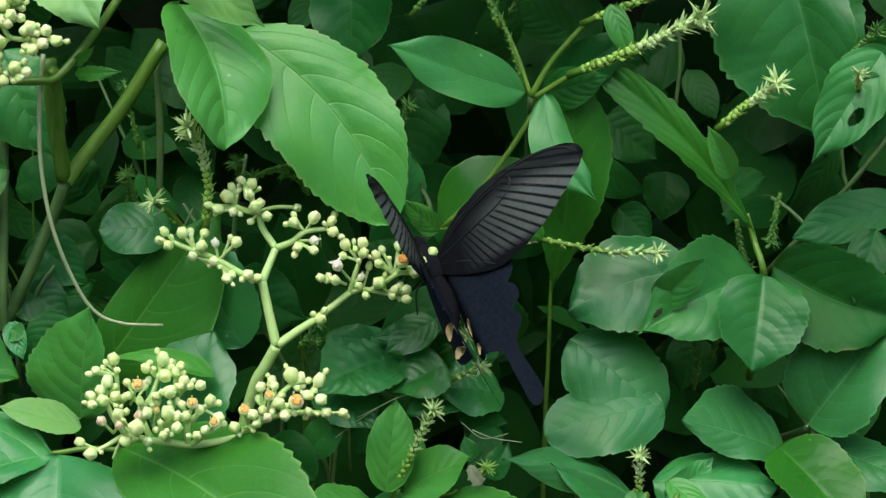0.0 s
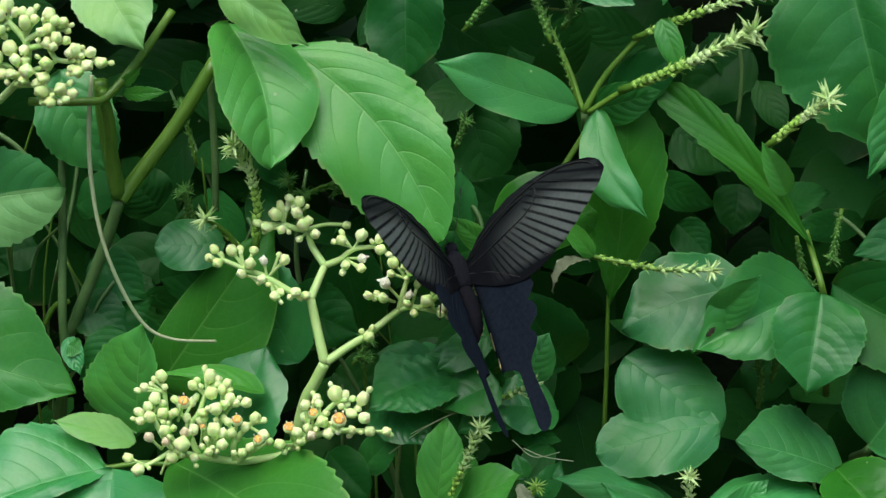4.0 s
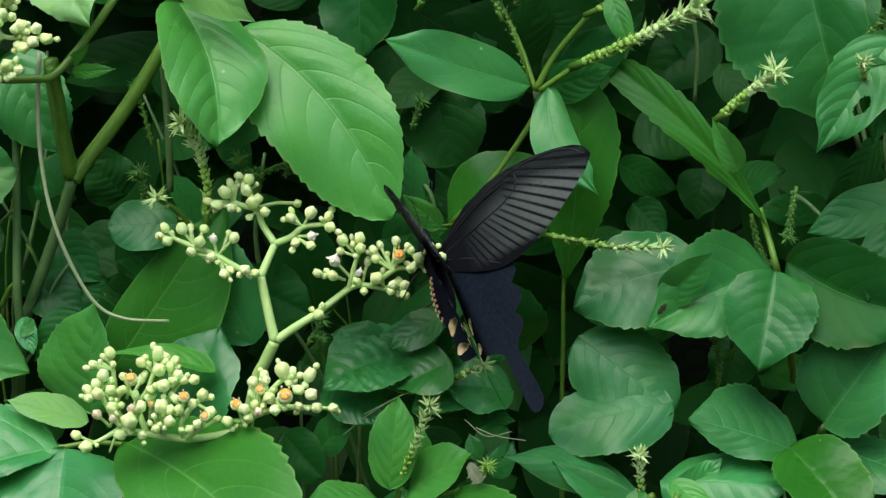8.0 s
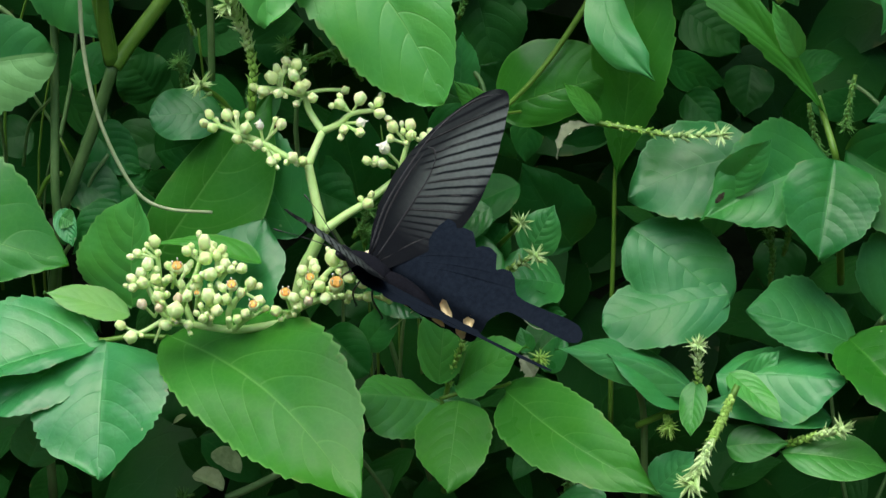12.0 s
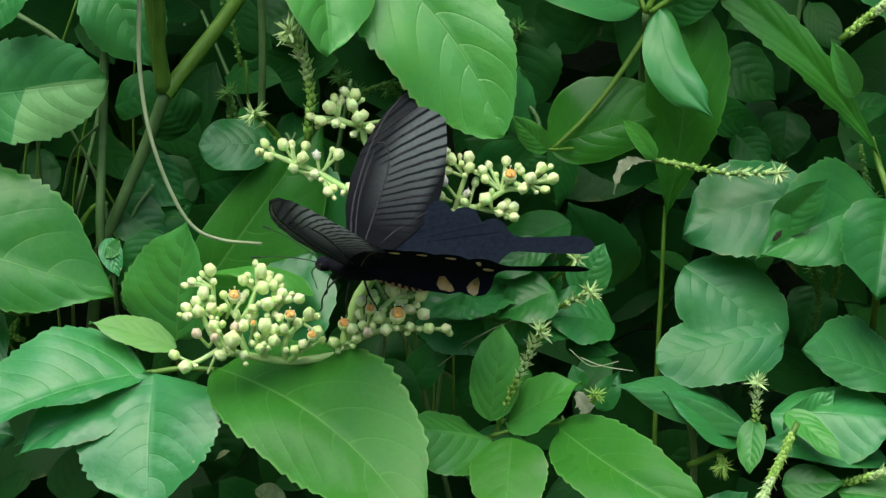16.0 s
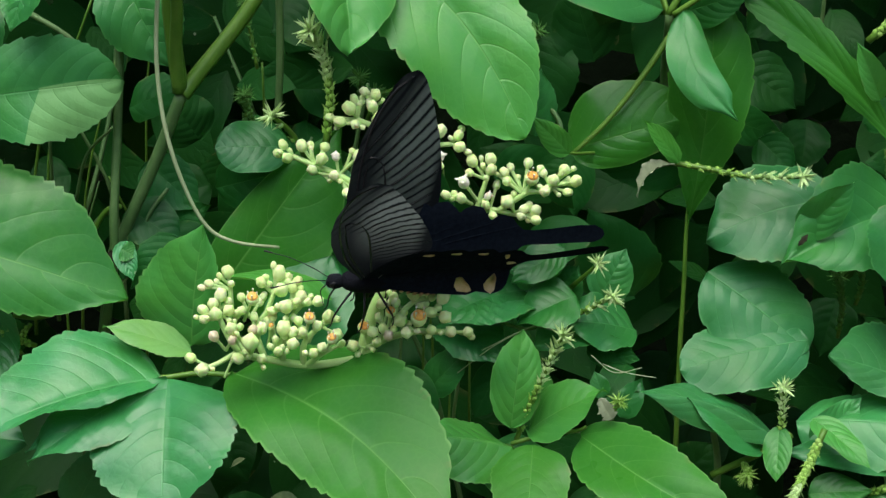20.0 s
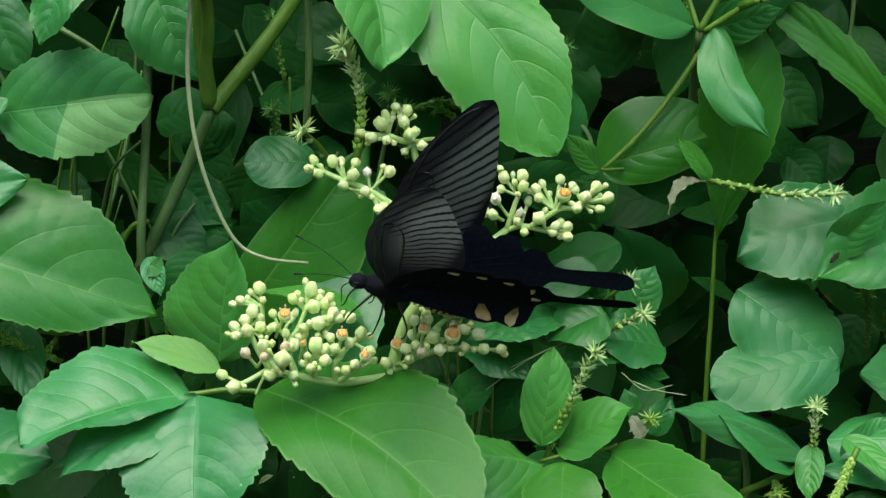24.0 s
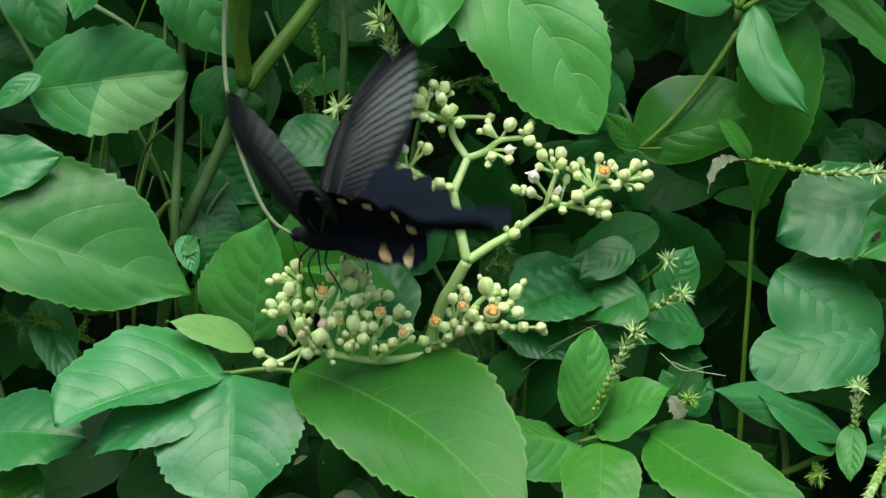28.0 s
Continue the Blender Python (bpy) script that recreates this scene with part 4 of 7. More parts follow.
def bract_mesh(mat):
    """One pointed bract, 1 long, along +z."""
    rings = ((0.0, 0.05), (0.25, 0.10), (0.6, 0.07), (1.0, 0.004))
    verts, faces = [], []
    for h, r in rings:
        for k in range(4):
            a = math.pi / 2 * k
            verts.append((r * math.cos(a), r * math.sin(a) * 0.6, h))
    for i in range(3):
        for k in range(4):
            faces.append((i * 4 + k, i * 4 + (k + 1) % 4, i * 4 + 4 + (k + 1) % 4, i * 4 + 4 + k))
    me = bpy.data.meshes.new("bract")
    me.from_pydata(verts, [], faces)
    me.materials.append(mat)
    return me


def core_mesh(mat):
    """The small knob that carries the bracts, 1 in radius."""
    verts, faces = [], []
    for i in range(5):
        for k in range(6):
            h = -1 + i * 0.5
            r = math.sqrt(max(0.05, 1 - h * h))
            verts.append((r * math.cos(k * 1.047), r * math.sin(k * 1.047), h))
    for i in range(4):
        for k in range(6):
            faces.append((i * 6 + k, i * 6 + (k + 1) % 6, i * 6 + 6 + (k + 1) % 6, i * 6 + 6 + k))
    me = bpy.data.meshes.new("core")
    me.from_pydata(verts, [], faces)
    me.materials.append(mat)
    return me


BRACTS = {m: (bract_mesh(m), core_mesh(m)) for m in (BUR, BUR_MID, BUR_SHADE)}
spike_rng = random.Random(11)


def knob(name, thing, mat, place, size):
    ob = new(name, BRACTS[mat][1])
    ob.parent = thing
    ob.location = Vector(place) - thing.location
    ob.scale = (size, size, size)
    return ob


def add_bract(holder, mat, way, length, size):
    ob = new("bract", BRACTS[mat][0])
    ob.parent = holder
    q = Vector(way).to_track_quat("Z", "Y").to_matrix().to_4x4() @ Matrix.Rotation(spike_rng.uniform(0, 3), 4, "Z")
    ob.matrix_local = q @ Matrix.Diagonal((length / size, length / size, length / size, 1))


def bur_spike(points, size, dense, mat):
    pts = [Vector(p) for p in points]
    thing = empty("bur_spike", pts[0], "pale green spiky flower spike of a weed" if mat is BUR else "bur spike coloured a duller green for the shade", "flower spike", "bur spikes in the hedge")
    tube("stalk", pts, (0.0008 * size, 0.0005 * size), STEM, thing, sides=6, sub=4)
    total = sum((b - a).length for a, b in zip(pts, pts[1:]))
    count = int(dense * 4.0)
    for i in range(count):
        f = 0.12 + 0.84 * i / max(count, 1)
        want = f * total
        for a, b in zip(pts, pts[1:]):
            if want <= (b - a).length:
                break
            want -= (b - a).length
        d = (b - a).normalized()
        p = a + d * want
        side = d.orthogonal().normalized()
        side = Matrix.Rotation(i * 2.4, 3, d) @ side
        k_size = 0.0007 * size
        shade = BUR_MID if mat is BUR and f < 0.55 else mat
        bur = knob("bur", thing, shade, p + side * 0.0005, k_size)
        for k in range(4 if f > 0.7 else 3):
            w = side * (0.75 + 0.35 * f * f) + d * (0.95 + 0.3 * f) + Vector([spike_rng.uniform(-0.45, 0.45) for _ in range(3)])
            add_bract(bur, shade, w.normalized(), 0.0042 * size * (0.38 + 0.68 * f ** 3) * spike_rng.uniform(0.6, 1.2), k_size)
    d = (pts[-1] - pts[-2]).normalized()
    k_size = 0.0010 * size
    tip = knob("bur_head", thing, mat, pts[-1], k_size)
    tip["label"] = "star-shaped head of pointed bracts"
    for k in range(26):
        up = spike_rng.uniform(-0.35, 1.0)
        a = spike_rng.uniform(0, 6.28)
        side = d.orthogonal().normalized()
        w = Matrix.Rotation(a, 3, d) @ side * math.sqrt(1 - up * up) + d * up
        add_bract(tip, mat, w, 0.0041 * size * spike_rng.uniform(0.75, 1.15), k_size)


bur_spike([(-0.0350, 0.0200, 0.8364), (-0.0340, 0.0170, 0.8499), (-0.0355, 0.0140, 0.8601), (-0.0393, 0.0110, 0.8672)], 1.3, 10, BUR)
bur_spike([(-0.0419, 0.0340, 0.8324), (-0.0455, 0.0300, 0.8387), (-0.0497, 0.0240, 0.8434)], 1.15, 1, BUR)
bur_spike([(-0.0293, 0.0420, 0.8396), (-0.0279, 0.0360, 0.8480), (-0.0280, 0.0320, 0.8537)], 0.9, 4, BUR_SHADE)
bur_spike([(-0.0266, 0.0460, 0.8408), (-0.0237, 0.0420, 0.8476), (-0.0163, 0.0390, 0.8514), (-0.0095, 0.0380, 0.8516)], 0.8, 8, BUR_SHADE)
bur_spike([(0.0544, 0.0320, 0.8362), (0.0644, 0.0290, 0.8355), (0.0761, 0.0280, 0.8342), (0.0881, 0.0260, 0.8353)], 0.95, 7, BUR)
bur_spike([(0.0185, 0.0160, 0.7622), (0.0207, 0.0120, 0.7719), (0.0248, 0.0080, 0.7838), (0.0284, 0.0040, 0.7946)], 1.0, 10, BUR)
bur_spike([(0.0866, 0.0060, 0.7677), (0.0850, 0.0030, 0.7759), (0.0843, 0.0000, 0.7856)], 0.9, 7, BUR)
bur_spike([(0.0947, -0.0040, 0.7768), (0.0912, -0.0070, 0.7685), (0.0875, -0.0100, 0.7605), (0.0838, -0.0140, 0.7530)], 1.15, 15, BUR)
bur_spike([(0.0306, 0.0340, 0.8005), (0.0370, 0.0240, 0.8095)], 1.0, 0, BUR)
bur_spike([(0.0281, 0.0320, 0.7916), (0.0349, 0.0260, 0.7965), (0.0412, 0.0200, 0.8019)], 1.0, 4, BUR)
bur_spike([(0.0614, 0.0380, 0.8811), (0.0704, 0.0320, 0.8861), (0.0806, 0.0280, 0.8920), (0.0948, 0.0240, 0.9006)], 1.5, 13, BUR)
bur_spike([(0.1001, 0.0180, 0.8717), (0.1062, 0.0160, 0.8782), (0.1142, 0.0140, 0.8854)], 1.25, 8, BUR)
bur_spike([(0.1123, 0.0440, 0.8413), (0.1145, 0.0460, 0.8329), (0.1173, 0.0480, 0.8260)], 0.8, 7, BUR_SHADE)
bur_spike([(0.0513, 0.0450, 0.8735), (0.0445, 0.0470, 0.8901), (0.0385, 0.0500, 0.9020)], 0.7, 9, BUR_SHADE)
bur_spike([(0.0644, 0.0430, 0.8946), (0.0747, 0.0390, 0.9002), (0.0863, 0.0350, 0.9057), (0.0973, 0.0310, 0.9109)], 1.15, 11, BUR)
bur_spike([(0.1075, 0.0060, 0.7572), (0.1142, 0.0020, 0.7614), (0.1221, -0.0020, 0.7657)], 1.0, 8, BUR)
bur_spike([(-0.0604, 0.0500, 0.8340), (-0.0597, 0.0480, 0.8404), (-0.0598, 0.0460, 0.8459)], 0.8, 5, BUR_SHADE)
bur_spike([(-0.1206, 0.0380, 0.7748), (-0.1289, 0.0340, 0.7782), (-0.1368, 0.0320, 0.7810)], 0.8, 8, BUR_SHADE)
bur_spike([(-0.1158, 0.0380, 0.7688), (-0.1202, 0.0360, 0.7753), (-0.1269, 0.0320, 0.7773)], 0.8, 5, BUR_SHADE)
bur_spike([(-0.0061, 0.0340, 0.7989), (-0.0057, 0.0300, 0.8042)], 0.8, 4, BUR_SHADE)
bur_spike([(0.1064, 0.0560, 0.7864), (0.1067, 0.0540, 0.7956), (0.1045, 0.0520, 0.8045)], 0.8, 8, BUR_SHADE)
bur_spike([(0.0154, 0.0660, 0.8573), (0.0180, 0.0640, 0.8660)], 0.8, 5, BUR_SHADE)
bur_spike([(-0.0573, 0.0500, 0.8524), (-0.0596, 0.0500, 0.8622), (-0.0614, 0.0480, 0.8705)], 0.7, 5, BUR_SHADE)
bur_spike([(-0.0387, 0.0560, 0.8798), (-0.0366, 0.0540, 0.8865)], 0.8, 5, BUR_SHADE)
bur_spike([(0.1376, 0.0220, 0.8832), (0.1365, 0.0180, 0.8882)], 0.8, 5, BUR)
bur_spike([(0.1358, 0.0360, 0.8886), (0.1431, 0.0320, 0.8982)], 0.8, 6, BUR_SHADE)
bur_spike([(-0.0527, 0.0220, 0.7127), (-0.0541, 0.0180, 0.7280)], 0.8, 5, BUR_SHADE)
bur_spike([(0.0505, 0.0160, 0.7319), (0.0533, 0.0120, 0.7420)], 0.8, 5, BUR_SHADE)
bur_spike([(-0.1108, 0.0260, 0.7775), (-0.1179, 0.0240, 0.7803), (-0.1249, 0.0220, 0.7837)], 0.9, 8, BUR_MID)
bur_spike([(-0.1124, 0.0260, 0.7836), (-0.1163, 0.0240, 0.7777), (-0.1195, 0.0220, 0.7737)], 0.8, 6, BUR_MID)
bur_spike([(-0.1227, 0.0260, 0.7690), (-0.1238, 0.0240, 0.7772), (-0.1279, 0.0220, 0.7820)], 0.8, 5, BUR_SHADE)
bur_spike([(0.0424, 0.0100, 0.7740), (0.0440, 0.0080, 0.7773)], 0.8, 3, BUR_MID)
bur_spike([(-0.0228, 0.0360, 0.8363), (-0.0240, 0.0320, 0.8458), (-0.0238, 0.0300, 0.8505)], 0.8, 4, BUR_SHADE)
bur_spike([(-0.0568, 0.0460, 0.8358), (-0.0584, 0.0440, 0.8429), (-0.0601, 0.0420, 0.8460)], 0.7, 5, BUR_SHADE)
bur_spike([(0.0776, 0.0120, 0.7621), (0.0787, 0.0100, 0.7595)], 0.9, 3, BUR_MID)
bur_spike([(0.1086, 0.0460, 0.7982), (0.1097, 0.0440, 0.8055), (0.1069, 0.0420, 0.8125)], 0.8, 6, BUR_SHADE)
bur_spike([(0.1243, 0.0460, 0.8493), (0.1231, 0.0440, 0.8418), (0.1227, 0.0440, 0.8353)], 0.8, 6, BUR_SHADE)
bur_spike([(-0.0086, 0.0420, 0.8430), (-0.0115, 0.0400, 0.8481), (-0.0156, 0.0380, 0.8500)], 0.7, 5, BUR_SHADE)
bur_spike([(-0.0095, 0.0340, 0.8007), (-0.0064, 0.0320, 0.8056), (-0.0048, 0.0300, 0.8096)], 0.8, 5, BUR_SHADE)
bur_spike([(0.0176, 0.0500, 0.8937), (0.0230, 0.0480, 0.9012), (0.0283, 0.0460, 0.9079)], 0.9, 7, BUR_SHADE)
bur_spike([(0.0450, 0.0520, 0.8952), (0.0469, 0.0500, 0.8992), (0.0474, 0.0490, 0.9015)], 0.8, 4, BUR_SHADE)
bur_spike([(0.0421, 0.0450, 0.8922), (0.0386, 0.0470, 0.9011), (0.0352, 0.0480, 0.9079)], 0.9, 6, BUR_SHADE)

# ---- flower heads ----
def bud_shape():
    """A four-lobed bud, 1 in radius, that points along +z."""
    verts, faces = [], []
    rings = ((-0.95, 0.30), (-0.8, 0.62), (-0.4, 0.93), (0.1, 1.0), (0.55, 0.84), (0.82, 0.62), (0.98, 0.36), (1.06, 0.18))
    n = 12
    for h, r in rings:
        for k in range(n):
            a = 2 * math.pi * k / n
            lobe = 1 + 0.20 * math.cos(4 * a) * max(0, h + 0.35)
            verts.append((r * lobe * math.cos(a), r * lobe * math.sin(a), h))
    verts += [(0, 0, -1.0), (0, 0, 1.05)]
    for i in range(len(rings) - 1):
        for k in range(n):
            faces.append((i * n + k, i * n + (k + 1) % n, i * n + n + (k + 1) % n, i * n + n + k))
    for k in range(n):
        faces.append((len(verts) - 2, (k + 1) % n, k))
        faces.append((len(verts) - 1, (len(rings) - 1) * n + k, (len(rings) - 1) * n + (k + 1) % n))
    return verts, faces


def mesh_from(name, verts, faces, mat, smooth=True):
    me = bpy.data.meshes.new(name)
    me.from_pydata(verts, [], faces)
    me.polygons.foreach_set("use_smooth", [smooth] * len(me.polygons))
    me.materials.append(mat)
    me.update()
    return me


def lathe(rings, n=12):
    verts, faces = [], []
    for h, r in rings:
        for k in range(n):
            a = 2 * math.pi * k / n
            verts.append((r * math.cos(a), r * math.sin(a), h))
    for i in range(len(rings) - 1):
        for k in range(n):
            faces.append((i * n + k, i * n + (k + 1) % n, i * n + n + (k + 1) % n, i * n + n + k))
    faces.append(tuple(range(n))[::-1])
    faces.append(tuple(len(verts) - n + k for k in range(n)))
    return verts, faces


bv_, bf_ = bud_shape()
BUD_MESH = mesh_from("bud", bv_, bf_, BUD)
PINK_MESH = mesh_from("spent_disc", bv_, bf_, PINK)
WHITE_MESH = mesh_from("opening_bud", bv_, bf_, BUD_WHITE)
CUP_MESH = mesh_from("cup", *lathe(((-1.0, 0.25), (-0.75, 0.65), (-0.3, 0.9), (0.15, 0.95), (0.4, 0.86)), 14), BUD)
DISC_MESH = mesh_from("nectar_disc", *lathe(((0.30, 0.74), (0.52, 0.78), (0.66, 0.64), (0.62, 0.40), (0.68, 0.22), (0.8, 0.06)), 14), DISC)
STAMEN_MESH = mesh_from("stamen", *lathe(((0.0, 0.07), (0.55, 0.06), (0.6, 0.14), (0.8, 0.12)), 6), BUD_WHITE)
PETAL_MESH = mesh_from("petal", [(-0.3, 0, 0), (0.3, 0, 0), (-0.28, 0.45, 0.1), (0.28, 0.45, 0.1), (0, 0.95, -0.05), (-0.2, 0.3, 0.14), (0.2, 0.3, 0.14)], [(0, 1, 6, 5), (5, 6, 3, 2), (2, 3, 4)], BUD_WHITE)
PEDICEL_MESH = mesh_from("pedicel", *lathe(((0.0, 1.0), (0.5, 0.85), (1.0, 1.1)), 7), BRANCH)


def put(name, mesh, parent, matrix):
    ob = new(name, mesh)
    ob.parent = parent
    ob.matrix_local = Matrix.Translation(-parent.location) @ matrix if parent.parent is None else matrix
    return ob


bud_rng = random.Random(21)
BUD_SIZE = 0.00126


def flower_bud(head, kind, place, joint, size=1.0):
    p, j = Vector(place), Vector(joint)
    d = p - j
    r = BUD_SIZE * size
    way = d.normalized() + Vector((0, -0.35, 0.45)) if kind != "disc" else Vector((bud_rng.uniform(-0.2, 0.2), -0.62, 0.75))
    turn = way.to_track_quat("Z", "Y").to_matrix().to_4x4() @ Matrix.Rotation(bud_rng.uniform(0, 1.5), 4, "Z")
    m = Matrix.Translation(p) @ turn @ Matrix.Diagonal((r, r, r * bud_rng.uniform(0.96, 1.32), 1))
    if d.length > 0.6 * r:
        stalk = Matrix.Translation(j) @ d.to_track_quat("Z", "Y").to_matrix().to_4x4() @ Matrix.Diagonal((0.00046, 0.00046, d.length - 0.4 * r, 1))
        put("pedicel", PEDICEL_MESH, head, stalk)
    if kind == "bud":
        put("bud", BUD_MESH, head, m)
        for _ in range(2 if size >= 0.95 else 0):
            if bud_rng.random() > 0.5:
                continue
            # a small late bud beside the big one
            q = p + Vector((bud_rng.uniform(-1, 1), bud_rng.uniform(-0.2, 0.6), bud_rng.uniform(-0.9, 0.6))).normalized() * r * 1.75
            flower_bud(head, "bud", q, j + (p - j) * 0.3, bud_rng.uniform(0.5, 0.75))
    elif kind == "pink":
        put("spent_flower", PINK_MESH, head, m)["label"] = "fading pinkish flower disc"
    elif kind == "white":
        put("opening_bud", WHITE_MESH, head, m)["label"] = "whitish opening bud with small petals"
        for k in range(3):
            a = Matrix.Rotation(k * 2.1 + 0.4, 4, "Z") @ Matrix.Translation((0, 0.5, 0.5)) @ Matrix.Rotation(0.5, 4, "X")
            put("petal", PETAL_MESH, head, m @ a)
    else:
        cup = put("open_flower", CUP_MESH, head, m)
        cup["label"] = "open flower with an orange nectar disc"
        q = put("nectar_disc", DISC_MESH, head, m)
        for k in range(4):
            a = k * math.pi / 2 + 0.4
            put("stamen", STAMEN_MESH, head, m @ Matrix.Translation((0.62 * math.cos(a), 0.62 * math.sin(a), 0.5)))


high = empty("flower_head", (-0.01, 0.005, 0.78), "forked pale green flower head with round buds", "flower", "flower heads of the vine")
low = empty("flower_head", (-0.02, 0.005, 0.77), "dense pale green flower head with orange open flowers", "flower", "flower heads of the vine")
top = empty("flower_head", (-0.09, 0.005, 0.85), "pale green flower head crowded with closed buds", "flower", "flower heads of the vine")
tube("branch", [(-0.0143, 0.0100, 0.8086), (-0.0171, 0.0110, 0.8025), (-0.0203, 0.0130, 0.7952), (-0.0251, 0.0190, 0.7733)], (0.00155, 0.00170), BRANCH, high)
tube("branch", [(-0.0189, 0.0140, 0.8253), (-0.0165, 0.0118, 0.8165), (-0.0143, 0.0100, 0.8086)], (0.00120, 0.00140), BRANCH, high)
tube("branch", [(-0.0158, 0.0181, 0.8335), (-0.0178, 0.0151, 0.8282), (-0.0189, 0.0140, 0.8253)], (0.00100, 0.00120), BRANCH, high)
tube("branch", [(-0.0189, 0.0140, 0.8253), (-0.0234, 0.0135, 0.8267), (-0.0307, 0.0139, 0.8305), (-0.0371, 0.0148, 0.8325), (-0.0430, 0.0156, 0.8344)], (0.00100, 0.00070), BRANCH, high)
tube("branch", [(-0.0158, 0.0181, 0.8335), (-0.0197, 0.0200, 0.8385), (-0.0209, 0.0200, 0.8422), (-0.0244, 0.0190, 0.8434), (-0.0275, 0.0190, 0.8445)], (0.00100, 0.00070), BRANCH, high)
tube("branch", [(-0.0158, 0.0181, 0.8335), (-0.0114, 0.0177, 0.8357), (-0.0079, 0.0170, 0.8388), (-0.0025, 0.0170, 0.8398)], (0.00100, 0.00060), BRANCH, high)
tube("branch", [(-0.0213, 0.0220, 0.8424), (-0.0166, 0.0250, 0.8432), (-0.0108, 0.0250, 0.8434)], (0.00060, 0.00050), BRANCH, high)
tube("branch", [(-0.0209, 0.0200, 0.8422), (-0.0222, 0.0190, 0.8458), (-0.0230, 0.0180, 0.8499)], (0.00070, 0.00060), BRANCH, high)
flower_bud(high, "bud", (-0.0260, 0.0136, 0.8358), (-0.0307, 0.0139, 0.8305), 1.10)
flower_bud(high, "bud", (-0.0281, 0.0103, 0.8266), (-0.0307, 0.0139, 0.8305), 1.05)
flower_bud(high, "bud", (-0.0270, 0.0126, 0.8271), (-0.0307, 0.0139, 0.8305), 0.90)
flower_bud(high, "white", (-0.0316, 0.0135, 0.8353), (-0.0307, 0.0139, 0.8305), 0.90)
flower_bud(high, "bud", (-0.0223, 0.0096, 0.8281), (-0.0237, 0.0136, 0.8270), 1.20)
flower_bud(high, "bud", (-0.0199, 0.0113, 0.8269), (-0.0237, 0.0136, 0.8270), 1.00)
flower_bud(high, "bud", (-0.0351, 0.0123, 0.8347), (-0.0371, 0.0148, 0.8325), 1.20)
flower_bud(high, "bud", (-0.0406, 0.0150, 0.8373), (-0.0371, 0.0148, 0.8325), 1.20)
flower_bud(high, "bud", (-0.0386, 0.0170, 0.8373), (-0.0371, 0.0148, 0.8325), 0.80)
flower_bud(high, "bud", (-0.0349, 0.0170, 0.8370), (-0.0371, 0.0148, 0.8325), 1.00)
flower_bud(high, "bud", (-0.0455, 0.0160, 0.8372), (-0.0426, 0.0155, 0.8343), 1.00)
flower_bud(high, "bud", (-0.0466, 0.0147, 0.8350), (-0.0426, 0.0155, 0.8343), 0.90)
flower_bud(high, "bud", (-0.0439, 0.0123, 0.8344), (-0.0426, 0.0155, 0.8343), 1.10)
flower_bud(high, "bud", (-0.0437, 0.0170, 0.8356), (-0.0426, 0.0155, 0.8343), 0.50)
flower_bud(high, "bud", (-0.0374, 0.0123, 0.8317), (-0.0361, 0.0141, 0.8307), 1.00)
flower_bud(high, "bud", (-0.0318, 0.0118, 0.8307), (-0.0361, 0.0141, 0.8307), 1.00)
flower_bud(high, "bud", (-0.0183, 0.0170, 0.8425), (-0.0209, 0.0200, 0.8422), 1.10)
flower_bud(high, "bud", (-0.0227, 0.0180, 0.8406), (-0.0209, 0.0200, 0.8422), 0.80)
flower_bud(high, "bud", (-0.0215, 0.0160, 0.8451), (-0.0209, 0.0200, 0.8422), 1.30)
flower_bud(high, "bud", (-0.0204, 0.0180, 0.8458), (-0.0209, 0.0200, 0.8422), 1.10)
flower_bud(high, "bud", (-0.0232, 0.0160, 0.8484), (-0.0227, 0.0190, 0.8466), 1.20)
flower_bud(high, "bud", (-0.0226, 0.0170, 0.8512), (-0.0227, 0.0190, 0.8466), 1.20)
flower_bud(high, "bud", (-0.0256, 0.0180, 0.8518), (-0.0227, 0.0190, 0.8466), 0.90)
flower_bud(high, "bud", (-0.0239, 0.0180, 0.8491), (-0.0227, 0.0190, 0.8466), 0.90)
flower_bud(high, "bud", (-0.0291, 0.0170, 0.8474), (-0.0270, 0.0190, 0.8445), 1.35)
flower_bud(high, "bud", (-0.0281, 0.0190, 0.8494), (-0.0270, 0.0190, 0.8445), 0.95)
flower_bud(high, "bud", (-0.0339, 0.0170, 0.8448), (-0.0270, 0.0190, 0.8445), 0.90)
flower_bud(high, "bud", (-0.0313, 0.0170, 0.8438), (-0.0270, 0.0190, 0.8445), 1.10)
flower_bud(high, "bud", (-0.0273, 0.0160, 0.8435), (-0.0270, 0.0190, 0.8445), 1.00)
flower_bud(high, "bud", (-0.0264, 0.0190, 0.8483), (-0.0270, 0.0190, 0.8445), 0.50)
flower_bud(high, "bud", (-0.0107, 0.0240, 0.8436), (-0.0119, 0.0250, 0.8434), 0.90)
flower_bud(high, "bud", (-0.0111, 0.0160, 0.8414), (-0.0079, 0.0170, 0.8388), 1.00)
flower_bud(high, "bud", (-0.0057, 0.0160, 0.8430), (-0.0079, 0.0170, 0.8388), 1.25)
flower_bud(high, "bud", (-0.0010, 0.0170, 0.8420), (-0.0028, 0.0170, 0.8398), 0.95)
flower_bud(high, "bud", (-0.0005, 0.0160, 0.8393), (-0.0028, 0.0170, 0.8398), 1.15)
flower_bud(high, "bud", (-0.0097, 0.0152, 0.8348), (-0.0106, 0.0178, 0.8360), 1.00)
flower_bud(high, "bud", (-0.0055, 0.0149, 0.8343), (-0.0106, 0.0178, 0.8360), 1.00)
